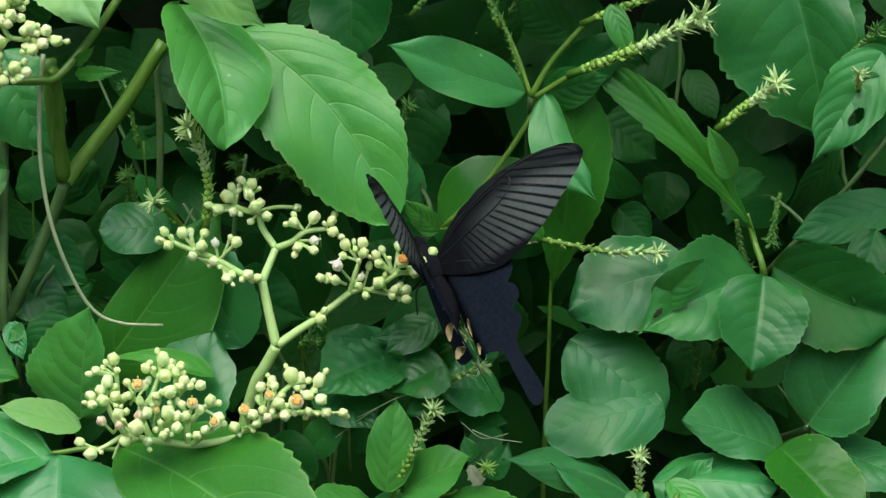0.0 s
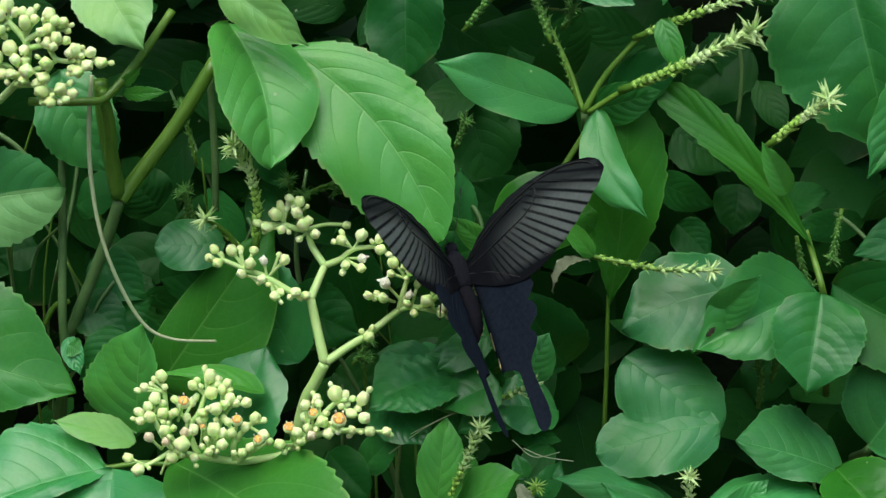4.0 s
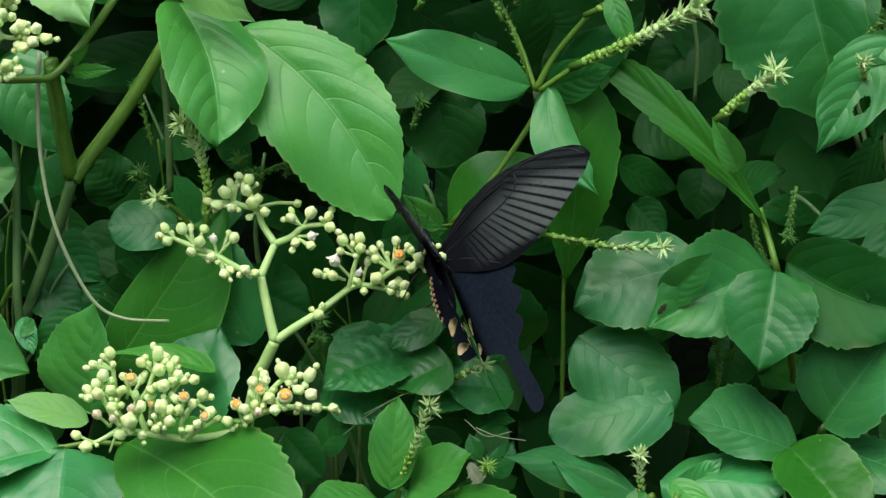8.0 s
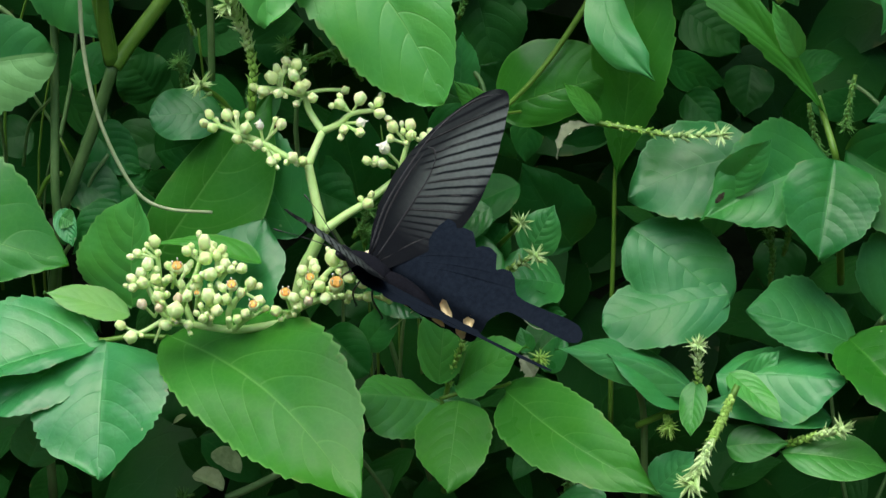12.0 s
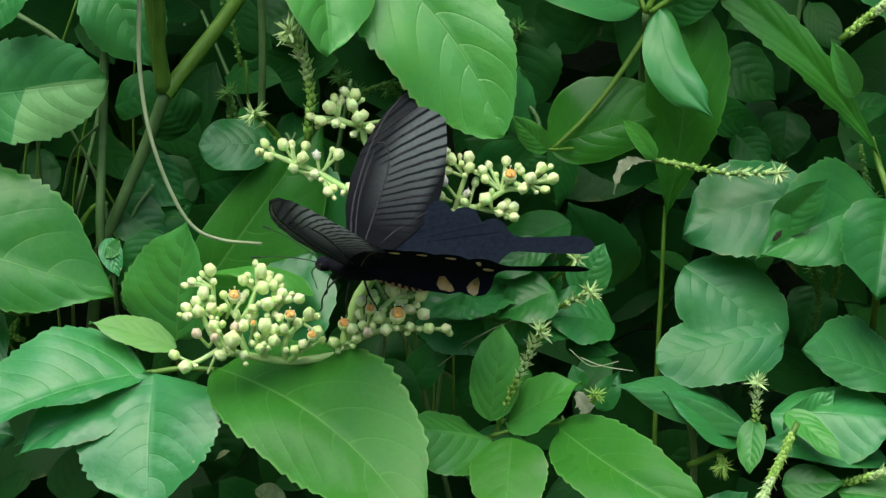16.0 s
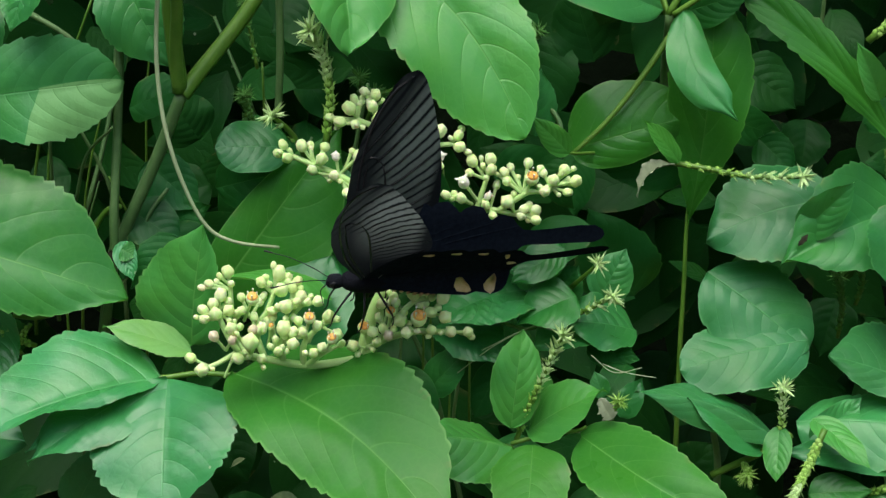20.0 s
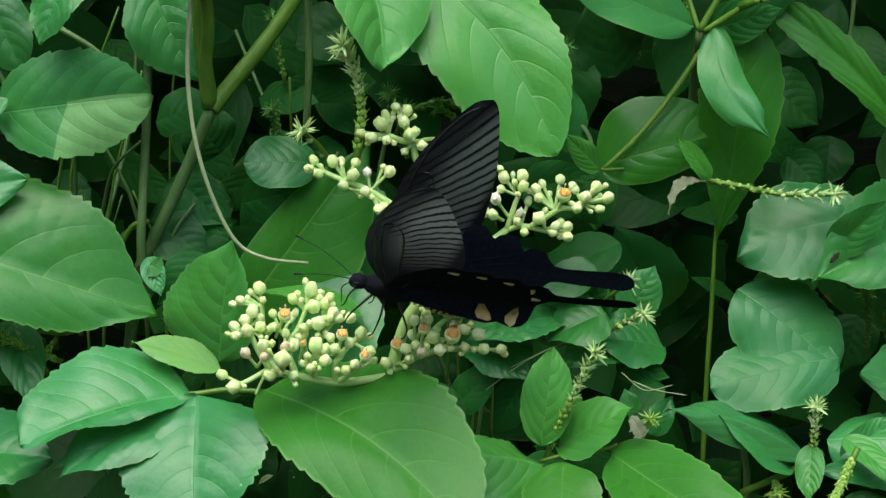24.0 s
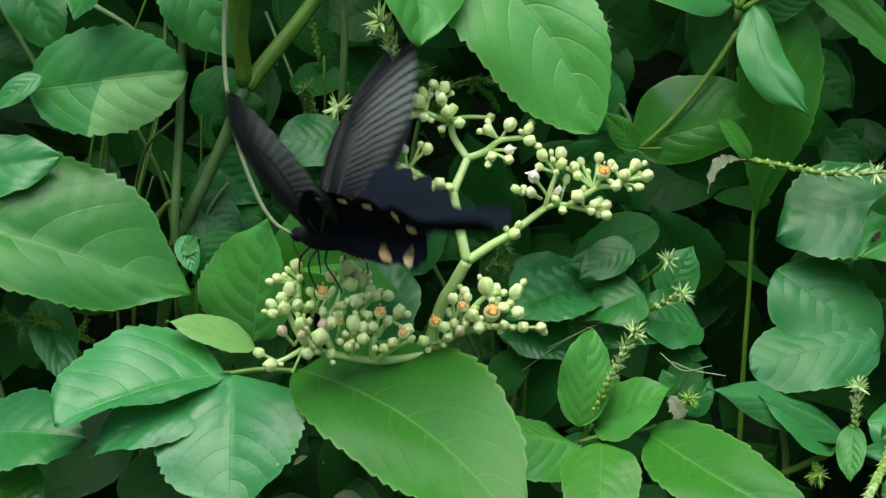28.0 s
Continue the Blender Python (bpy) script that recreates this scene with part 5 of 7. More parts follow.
flower_bud(high, "white", (-0.0054, 0.0158, 0.8367), (-0.0106, 0.0178, 0.8360), 1.00)
tube("branch", [(-0.0140, 0.0100, 0.8088), (-0.0086, 0.0121, 0.8126), (-0.0036, 0.0141, 0.8158), (0.0046, 0.0178, 0.8222)], (0.00125, 0.00090), BRANCH, high)
tube("branch", [(0.0046, 0.0178, 0.8222), (0.0057, 0.0170, 0.8272), (0.0072, 0.0170, 0.8324)], (0.00080, 0.00060), BRANCH, high)
tube("branch", [(0.0046, 0.0178, 0.8222), (0.0084, 0.0170, 0.8235), (0.0139, 0.0170, 0.8227), (0.0189, 0.0170, 0.8223)], (0.00080, 0.00060), BRANCH, high)
tube("branch", [(0.0103, 0.0170, 0.8233), (0.0150, 0.0160, 0.8270), (0.0180, 0.0160, 0.8288), (0.0226, 0.0160, 0.8293), (0.0245, 0.0160, 0.8319)], (0.00080, 0.00060), BRANCH, high)
flower_bud(high, "bud", (-0.0028, 0.0124, 0.8159), (-0.0042, 0.0137, 0.8154), 1.20)
flower_bud(high, "bud", (0.0029, 0.0164, 0.8358), (0.0068, 0.0170, 0.8312), 1.20)
flower_bud(high, "bud", (0.0076, 0.0160, 0.8366), (0.0068, 0.0170, 0.8312), 1.20)
flower_bud(high, "bud", (0.0079, 0.0150, 0.8341), (0.0068, 0.0170, 0.8312), 1.10)
flower_bud(high, "bud", (0.0024, 0.0160, 0.8328), (0.0068, 0.0170, 0.8312), 0.90)
flower_bud(high, "white", (0.0011, 0.0142, 0.8305), (0.0048, 0.0170, 0.8257), 1.20)
flower_bud(high, "bud", (-0.0032, 0.0127, 0.8273), (0.0035, 0.0172, 0.8246), 0.95)
flower_bud(high, "bud", (0.0007, 0.0138, 0.8265), (0.0035, 0.0172, 0.8246), 1.10)
flower_bud(high, "white", (0.0075, 0.0160, 0.8271), (0.0054, 0.0170, 0.8250), 0.80)
flower_bud(high, "bud", (0.0070, 0.0150, 0.8249), (0.0081, 0.0170, 0.8235), 0.90)
flower_bud(high, "bud", (0.0090, 0.0150, 0.8223), (0.0081, 0.0170, 0.8235), 0.90)
flower_bud(high, "bud", (0.0095, 0.0180, 0.8298), (0.0081, 0.0170, 0.8235), 0.85)
flower_bud(high, "bud", (0.0124, 0.0140, 0.8263), (0.0146, 0.0170, 0.8230), 1.40)
flower_bud(high, "bud", (0.0168, 0.0150, 0.8244), (0.0146, 0.0170, 0.8230), 1.00)
flower_bud(high, "bud", (0.0162, 0.0150, 0.8226), (0.0146, 0.0170, 0.8230), 0.90)
flower_bud(high, "bud", (0.0180, 0.0170, 0.8250), (0.0146, 0.0170, 0.8230), 0.90)
flower_bud(high, "bud", (0.0199, 0.0160, 0.8243), (0.0146, 0.0170, 0.8230), 1.00)
flower_bud(high, "bud", (0.0200, 0.0150, 0.8218), (0.0146, 0.0170, 0.8230), 1.00)
flower_bud(high, "bud", (0.0113, 0.0160, 0.8335), (0.0163, 0.0160, 0.8281), 1.00)
flower_bud(high, "bud", (0.0128, 0.0180, 0.8345), (0.0163, 0.0160, 0.8281), 0.80)
flower_bud(high, "bud", (0.0120, 0.0150, 0.8313), (0.0163, 0.0160, 0.8281), 0.90)
flower_bud(high, "bud", (0.0147, 0.0180, 0.8320), (0.0163, 0.0160, 0.8281), 0.70)
flower_bud(high, "bud", (0.0172, 0.0170, 0.8360), (0.0163, 0.0160, 0.8281), 0.95)
flower_bud(high, "bud", (0.0204, 0.0170, 0.8347), (0.0163, 0.0160, 0.8281), 0.80)
flower_bud(high, "disc", (0.0184, 0.0140, 0.8327), (0.0170, 0.0160, 0.8281), 1.50)
flower_bud(high, "bud", (0.0218, 0.0140, 0.8295), (0.0232, 0.0160, 0.8304), 1.10)
flower_bud(high, "bud", (0.0238, 0.0140, 0.8325), (0.0232, 0.0160, 0.8304), 1.20)
flower_bud(high, "bud", (0.0212, 0.0170, 0.8337), (0.0232, 0.0160, 0.8304), 0.90)
flower_bud(high, "bud", (0.0264, 0.0160, 0.8349), (0.0232, 0.0160, 0.8304), 1.10)
flower_bud(high, "bud", (0.0295, 0.0150, 0.8325), (0.0232, 0.0160, 0.8304), 1.10)
flower_bud(high, "bud", (0.0276, 0.0150, 0.8295), (0.0232, 0.0160, 0.8304), 0.90)
flower_bud(high, "bud", (0.0254, 0.0150, 0.8287), (0.0232, 0.0160, 0.8304), 0.50)
tube("branch", [(-0.0208, -0.0050, 0.7891), (-0.0231, 0.0110, 0.7787), (-0.0268, 0.0330, 0.7595)], (0.00150, 0.00170), BRANCH, low)
tube("branch", [(-0.0208, -0.0050, 0.7891), (-0.0159, -0.0070, 0.7934), (-0.0089, -0.0080, 0.7961), (-0.0028, -0.0090, 0.7968), (0.0017, -0.0090, 0.7970)], (0.00090, 0.00070), BRANCH, low)
tube("branch", [(-0.0151, -0.0070, 0.7934), (-0.0129, -0.0070, 0.7990), (-0.0091, -0.0070, 0.8035), (-0.0061, -0.0070, 0.8047)], (0.00080, 0.00060), BRANCH, low)
flower_bud(low, "bud", (-0.0233, -0.0090, 0.7919), (-0.0206, -0.0060, 0.7907), 1.20)
flower_bud(low, "bud", (-0.0175, -0.0100, 0.7935), (-0.0206, -0.0060, 0.7907), 1.00)
flower_bud(low, "disc", (-0.0208, -0.0100, 0.7970), (-0.0199, -0.0060, 0.7912), 1.30)
flower_bud(low, "disc", (-0.0144, -0.0100, 0.8013), (-0.0151, -0.0070, 0.7950), 1.15)
flower_bud(low, "disc", (-0.0073, -0.0130, 0.8009), (-0.0089, -0.0080, 0.7961), 1.70)
flower_bud(low, "bud", (-0.0185, -0.0110, 0.7963), (-0.0159, -0.0070, 0.7941), 1.15)
flower_bud(low, "bud", (-0.0161, -0.0080, 0.7965), (-0.0159, -0.0070, 0.7941), 1.00)
flower_bud(low, "bud", (-0.0170, -0.0070, 0.8025), (-0.0159, -0.0070, 0.7941), 1.10)
flower_bud(low, "bud", (-0.0173, -0.0060, 0.7987), (-0.0159, -0.0070, 0.7941), 0.90)
flower_bud(low, "pink", (-0.0146, -0.0110, 0.7956), (-0.0159, -0.0070, 0.7934), 1.00)
flower_bud(low, "bud", (-0.0141, -0.0060, 0.8041), (-0.0129, -0.0070, 0.7990), 1.00)
flower_bud(low, "bud", (-0.0134, -0.0070, 0.8030), (-0.0129, -0.0070, 0.7990), 0.90)
flower_bud(low, "bud", (-0.0119, -0.0110, 0.7996), (-0.0129, -0.0070, 0.7990), 1.30)
flower_bud(low, "bud", (-0.0101, -0.0120, 0.7968), (-0.0129, -0.0070, 0.7990), 1.20)
flower_bud(low, "bud", (-0.0114, -0.0070, 0.8006), (-0.0129, -0.0070, 0.7990), 0.80)
flower_bud(low, "bud", (-0.0091, -0.0070, 0.8060), (-0.0084, -0.0070, 0.8031), 1.50)
flower_bud(low, "bud", (-0.0068, -0.0060, 0.8052), (-0.0084, -0.0070, 0.8031), 1.00)
flower_bud(low, "bud", (-0.0074, -0.0080, 0.8030), (-0.0084, -0.0070, 0.8031), 0.70)
flower_bud(low, "bud", (-0.0046, -0.0090, 0.8016), (-0.0084, -0.0070, 0.8031), 1.10)
flower_bud(low, "bud", (-0.0063, -0.0060, 0.8029), (-0.0084, -0.0070, 0.8031), 0.70)
flower_bud(low, "bud", (-0.0018, -0.0080, 0.8054), (-0.0046, -0.0070, 0.8010), 1.35)
flower_bud(low, "bud", (-0.0028, -0.0080, 0.8026), (-0.0046, -0.0070, 0.8010), 0.70)
flower_bud(low, "bud", (-0.0010, -0.0100, 0.8009), (-0.0046, -0.0070, 0.8010), 1.30)
flower_bud(low, "bud", (-0.0042, -0.0110, 0.7977), (-0.0035, -0.0090, 0.7969), 1.00)
flower_bud(low, "bud", (-0.0019, -0.0100, 0.7968), (-0.0035, -0.0090, 0.7969), 0.50)
flower_bud(low, "bud", (0.0005, -0.0100, 0.7973), (0.0009, -0.0090, 0.7970), 1.15)
flower_bud(low, "bud", (0.0048, -0.0100, 0.7975), (0.0009, -0.0090, 0.7970), 1.00)
tube("branch", [(-0.0206, -0.0040, 0.7878), (-0.0275, -0.0060, 0.7866), (-0.0348, -0.0070, 0.7857), (-0.0437, -0.0080, 0.7867), (-0.0518, -0.0090, 0.7881)], (0.00110, 0.00090), BRANCH, low)
tube("branch", [(-0.0518, -0.0090, 0.7886), (-0.0566, -0.0110, 0.7857), (-0.0599, -0.0130, 0.7847)], (0.00070, 0.00050), BRANCH, low)
tube("branch", [(-0.0518, -0.0090, 0.7886), (-0.0546, -0.0090, 0.7927), (-0.0569, -0.0090, 0.7973), (-0.0581, -0.0090, 0.7987)], (0.00080, 0.00060), BRANCH, low)
tube("branch", [(-0.0498, -0.0090, 0.7882), (-0.0540, -0.0060, 0.7933), (-0.0544, -0.0050, 0.7992), (-0.0548, -0.0050, 0.8039)], (0.00080, 0.00060), BRANCH, low)
tube("branch", [(-0.0452, -0.0080, 0.7869), (-0.0479, -0.0060, 0.7936), (-0.0455, -0.0050, 0.7981), (-0.0436, -0.0040, 0.8041)], (0.00090, 0.00060), BRANCH, low)
tube("branch", [(-0.0407, -0.0080, 0.7865), (-0.0411, -0.0060, 0.7916), (-0.0389, -0.0050, 0.7977), (-0.0359, -0.0050, 0.8018)], (0.00090, 0.00060), BRANCH, low)
tube("branch", [(-0.0356, -0.0070, 0.7857), (-0.0355, -0.0090, 0.7914), (-0.0327, -0.0090, 0.7954), (-0.0304, -0.0090, 0.7979)], (0.00090, 0.00060), BRANCH, low)
tube("branch", [(-0.0348, -0.0070, 0.7857), (-0.0318, -0.0100, 0.7888), (-0.0288, -0.0120, 0.7920)], (0.00080, 0.00060), BRANCH, low)
tube("branch", [(-0.0529, -0.0100, 0.7869), (-0.0539, -0.0100, 0.7844), (-0.0548, -0.0100, 0.7820)], (0.00040, 0.00030), BRANCH, low)
flower_bud(low, "bud", (-0.0555, -0.0050, 0.8077), (-0.0548, -0.0050, 0.8031), 1.25)
flower_bud(low, "bud", (-0.0584, -0.0040, 0.8049), (-0.0548, -0.0050, 0.8031), 0.60)
flower_bud(low, "bud", (-0.0601, -0.0050, 0.8044), (-0.0548, -0.0050, 0.8031), 0.95)
flower_bud(low, "bud", (-0.0544, -0.0060, 0.8050), (-0.0548, -0.0050, 0.8031), 0.70)
flower_bud(low, "bud", (-0.0567, -0.0080, 0.8024), (-0.0572, -0.0080, 0.7969), 1.30)
flower_bud(low, "bud", (-0.0583, -0.0090, 0.8004), (-0.0572, -0.0080, 0.7969), 1.10)
flower_bud(low, "bud", (-0.0608, -0.0080, 0.7983), (-0.0572, -0.0080, 0.7969), 1.00)
flower_bud(low, "bud", (-0.0604, -0.0090, 0.7963), (-0.0572, -0.0080, 0.7969), 1.00)
flower_bud(low, "bud", (-0.0574, -0.0110, 0.7983), (-0.0572, -0.0080, 0.7969), 1.30)
flower_bud(low, "bud", (-0.0544, -0.0090, 0.7989), (-0.0572, -0.0080, 0.7969), 1.10)
flower_bud(low, "disc", (-0.0485, -0.0100, 0.8025), (-0.0509, -0.0060, 0.7958), 1.40)
flower_bud(low, "bud", (-0.0518, -0.0060, 0.8017), (-0.0494, -0.0060, 0.7967), 0.80)
flower_bud(low, "bud", (-0.0514, -0.0080, 0.7988), (-0.0494, -0.0060, 0.7967), 0.90)
flower_bud(low, "bud", (-0.0475, -0.0040, 0.8005), (-0.0494, -0.0060, 0.7967), 0.90)
flower_bud(low, "bud", (-0.0466, -0.0040, 0.8018), (-0.0494, -0.0060, 0.7967), 0.80)
flower_bud(low, "bud", (-0.0472, -0.0050, 0.8055), (-0.0441, -0.0040, 0.8026), 1.00)
flower_bud(low, "bud", (-0.0462, -0.0040, 0.8067), (-0.0441, -0.0040, 0.8026), 0.70)
flower_bud(low, "bud", (-0.0428, -0.0040, 0.8079), (-0.0441, -0.0040, 0.8026), 1.30)
flower_bud(low, "bud", (-0.0407, -0.0040, 0.8073), (-0.0441, -0.0040, 0.8026), 0.80)
flower_bud(low, "bud", (-0.0418, -0.0070, 0.8044), (-0.0441, -0.0040, 0.8026), 1.40)
flower_bud(low, "bud", (-0.0382, -0.0040, 0.8063), (-0.0397, -0.0050, 0.7992), 1.00)
flower_bud(low, "bud", (-0.0394, -0.0050, 0.8048), (-0.0397, -0.0050, 0.7992), 1.00)
flower_bud(low, "bud", (-0.0370, -0.0060, 0.8028), (-0.0397, -0.0050, 0.7992), 1.10)
flower_bud(low, "bud", (-0.0355, -0.0060, 0.8016), (-0.0397, -0.0050, 0.7992), 0.90)
flower_bud(low, "bud", (-0.0327, -0.0060, 0.8019), (-0.0397, -0.0050, 0.7992), 1.10)
flower_bud(low, "bud", (-0.0403, -0.0090, 0.8008), (-0.0397, -0.0050, 0.7992), 1.40)
flower_bud(low, "bud", (-0.0438, -0.0080, 0.7992), (-0.0397, -0.0050, 0.7992), 0.95)
flower_bud(low, "bud", (-0.0384, -0.0070, 0.8005), (-0.0397, -0.0050, 0.7992), 0.60)
flower_bud(low, "bud", (-0.0532, -0.0120, 0.7950), (-0.0535, -0.0080, 0.7916), 1.25)
flower_bud(low, "bud", (-0.0527, -0.0100, 0.7966), (-0.0535, -0.0080, 0.7916), 0.40)
flower_bud(low, "bud", (-0.0514, -0.0100, 0.7951), (-0.0535, -0.0080, 0.7916), 0.75)
flower_bud(low, "bud", (-0.0528, -0.0060, 0.7973), (-0.0535, -0.0080, 0.7916), 0.90)
flower_bud(low, "pink", (-0.0576, -0.0110, 0.7926), (-0.0548, -0.0090, 0.7888), 1.00)
flower_bud(low, "pink", (-0.0527, -0.0130, 0.7924), (-0.0548, -0.0090, 0.7888), 0.95)
flower_bud(low, "bud", (-0.0480, -0.0150, 0.7928), (-0.0487, -0.0090, 0.7875), 1.70)
flower_bud(low, "bud", (-0.0458, -0.0110, 0.7954), (-0.0487, -0.0090, 0.7875), 1.15)
flower_bud(low, "bud", (-0.0483, -0.0070, 0.7971), (-0.0487, -0.0090, 0.7875), 0.90)
flower_bud(low, "bud", (-0.0479, -0.0060, 0.7952), (-0.0487, -0.0090, 0.7875), 0.80)
flower_bud(low, "pink", (-0.0477, -0.0130, 0.7953), (-0.0487, -0.0090, 0.7883), 1.00)
flower_bud(low, "disc", (-0.0437, -0.0090, 0.7955), (-0.0446, -0.0070, 0.7902), 0.70)
flower_bud(low, "bud", (-0.0404, -0.0110, 0.7957), (-0.0421, -0.0080, 0.7883), 1.50)
flower_bud(low, "bud", (-0.0381, -0.0110, 0.7949), (-0.0421, -0.0080, 0.7883), 1.10)
flower_bud(low, "bud", (-0.0378, -0.0130, 0.7925), (-0.0421, -0.0080, 0.7883), 1.20)
flower_bud(low, "bud", (-0.0412, -0.0140, 0.7905), (-0.0421, -0.0080, 0.7883), 0.95)
flower_bud(low, "bud", (-0.0435, -0.0110, 0.7909), (-0.0421, -0.0080, 0.7883), 0.70)
flower_bud(low, "bud", (-0.0404, -0.0130, 0.7914), (-0.0421, -0.0080, 0.7883), 0.60)
flower_bud(low, "bud", (-0.0438, -0.0070, 0.7973), (-0.0421, -0.0080, 0.7883), 0.90)
flower_bud(low, "bud", (-0.0450, -0.0070, 0.7965), (-0.0421, -0.0080, 0.7883), 0.80)
flower_bud(low, "bud", (-0.0454, -0.0120, 0.7880), (-0.0472, -0.0090, 0.7871), 1.00)
flower_bud(low, "bud", (-0.0513, -0.0120, 0.7876), (-0.0472, -0.0090, 0.7871), 1.15)
flower_bud(low, "bud", (-0.0487, -0.0110, 0.7881), (-0.0472, -0.0090, 0.7871), 0.50)
flower_bud(low, "disc", (-0.0341, -0.0120, 0.7990), (-0.0355, -0.0090, 0.7914), 1.25)
flower_bud(low, "bud", (-0.0371, -0.0090, 0.7974), (-0.0343, -0.0090, 0.7922), 0.90)
flower_bud(low, "bud", (-0.0323, -0.0100, 0.7966), (-0.0343, -0.0090, 0.7922), 1.00)
flower_bud(low, "bud", (-0.0356, -0.0110, 0.7952), (-0.0343, -0.0090, 0.7922), 1.00)
flower_bud(low, "bud", (-0.0385, -0.0070, 0.7976), (-0.0343, -0.0090, 0.7922), 0.80)
flower_bud(low, "bud", (-0.0297, -0.0100, 0.7993), (-0.0312, -0.0090, 0.7963), 1.15)
flower_bud(low, "bud", (-0.0273, -0.0110, 0.7950), (-0.0312, -0.0090, 0.7963), 1.20)
flower_bud(low, "disc", (-0.0281, -0.0140, 0.7946), (-0.0305, -0.0110, 0.7900), 1.15)
flower_bud(low, "bud", (-0.0327, -0.0120, 0.7902), (-0.0328, -0.0090, 0.7879), 1.00)
flower_bud(low, "bud", (-0.0306, -0.0120, 0.7918), (-0.0328, -0.0090, 0.7879), 1.00)
flower_bud(low, "bud", (-0.0264, -0.0070, 0.7917), (-0.0328, -0.0090, 0.7879), 0.80)
flower_bud(low, "bud", (-0.0628, -0.0130, 0.7873), (-0.0586, -0.0120, 0.7852), 1.10)
flower_bud(low, "bud", (-0.0597, -0.0150, 0.7849), (-0.0586, -0.0120, 0.7852), 1.35)
flower_bud(low, "bud", (-0.0573, -0.0130, 0.7848), (-0.0586, -0.0120, 0.7852), 0.50)
tube("branch", [(-0.0998, 0.0040, 0.8775), (-0.0930, 0.0020, 0.8845), (-0.0907, 0.0010, 0.8900), (-0.0912, -0.0000, 0.8945), (-0.0957, -0.0000, 0.8994)], (0.00100, 0.00080), BRANCH, top)
tube("branch", [(-0.0912, 0.0000, 0.8942), (-0.0867, -0.0010, 0.8970), (-0.0837, -0.0010, 0.9000)], (0.00080, 0.00060), BRANCH, top)
tube("branch", [(-0.0906, 0.0000, 0.8923), (-0.0853, -0.0010, 0.8934), (-0.0825, -0.0010, 0.8899), (-0.0751, -0.0010, 0.8898)], (0.00080, 0.00060), BRANCH, top)
tube("branch", [(-0.0920, 0.0010, 0.8855), (-0.0857, 0.0000, 0.8881), (-0.0825, -0.0010, 0.8899)], (0.00080, 0.00060), BRANCH, top)
tube("branch", [(-0.0953, 0.0020, 0.8822), (-0.0891, 0.0010, 0.8827), (-0.0844, -0.0000, 0.8816), (-0.0812, -0.0010, 0.8819)], (0.00080, 0.00060), BRANCH, top)
tube("branch", [(-0.0935, 0.0010, 0.8843), (-0.0961, 0.0000, 0.8877), (-0.1002, -0.0010, 0.8877)], (0.00070, 0.00060), BRANCH, top)
flower_bud(top, "bud", (-0.0986, -0.0000, 0.9023), (-0.0950, -0.0000, 0.8994), 1.10)
flower_bud(top, "bud", (-0.0955, 0.0000, 0.9033), (-0.0950, -0.0000, 0.8994), 1.30)
flower_bud(top, "bud", (-0.0973, -0.0020, 0.9011), (-0.0950, -0.0000, 0.8994), 1.40)
flower_bud(top, "bud", (-0.0935, -0.0000, 0.9015), (-0.0950, -0.0000, 0.8994), 0.90)
flower_bud(top, "bud", (-0.0999, -0.0010, 0.8978), (-0.0950, -0.0000, 0.8994), 1.30)
flower_bud(top, "bud", (-0.0970, -0.0020, 0.8972), (-0.0950, -0.0000, 0.8994), 1.10)
flower_bud(top, "bud", (-0.0905, -0.0020, 0.8992), (-0.0912, -0.0000, 0.8945), 1.30)
flower_bud(top, "bud", (-0.0916, 0.0000, 0.9017), (-0.0912, -0.0000, 0.8945), 0.90)
flower_bud(top, "bud", (-0.0895, 0.0000, 0.9015), (-0.0912, -0.0000, 0.8945), 1.00)
flower_bud(top, "bud", (-0.0881, -0.0010, 0.9001), (-0.0912, -0.0000, 0.8945), 0.90)
flower_bud(top, "bud", (-0.0909, -0.0020, 0.8922), (-0.0912, -0.0000, 0.8945), 1.10)
flower_bud(top, "bud", (-0.0845, -0.0010, 0.9014), (-0.0860, -0.0010, 0.8970), 1.40)
flower_bud(top, "bud", (-0.0811, -0.0010, 0.8994), (-0.0860, -0.0010, 0.8970), 1.10)
flower_bud(top, "bud", (-0.0823, -0.0030, 0.9002), (-0.0860, -0.0010, 0.8970), 1.00)
flower_bud(top, "bud", (-0.0861, -0.0030, 0.8972), (-0.0860, -0.0010, 0.8970), 1.00)
flower_bud(top, "bud", (-0.0842, -0.0020, 0.8980), (-0.0860, -0.0010, 0.8970), 1.20)
flower_bud(top, "bud", (-0.0821, -0.0030, 0.8959), (-0.0846, -0.0010, 0.8927), 1.20)
flower_bud(top, "bud", (-0.0799, -0.0020, 0.8951), (-0.0846, -0.0010, 0.8927), 0.90)
flower_bud(top, "bud", (-0.0847, -0.0030, 0.8942), (-0.0846, -0.0010, 0.8927), 1.00)
flower_bud(top, "bud", (-0.0827, -0.0040, 0.8937), (-0.0846, -0.0010, 0.8927), 0.90)
flower_bud(top, "bud", (-0.0949, -0.0010, 0.8923), (-0.0919, 0.0010, 0.8877), 1.60)
flower_bud(top, "bud", (-0.0929, -0.0030, 0.8898), (-0.0919, 0.0010, 0.8877), 1.20)
flower_bud(top, "bud", (-0.0907, -0.0020, 0.8896), (-0.0919, 0.0010, 0.8877), 1.00)
flower_bud(top, "bud", (-0.0898, -0.0040, 0.8872), (-0.0919, 0.0010, 0.8877), 1.50)
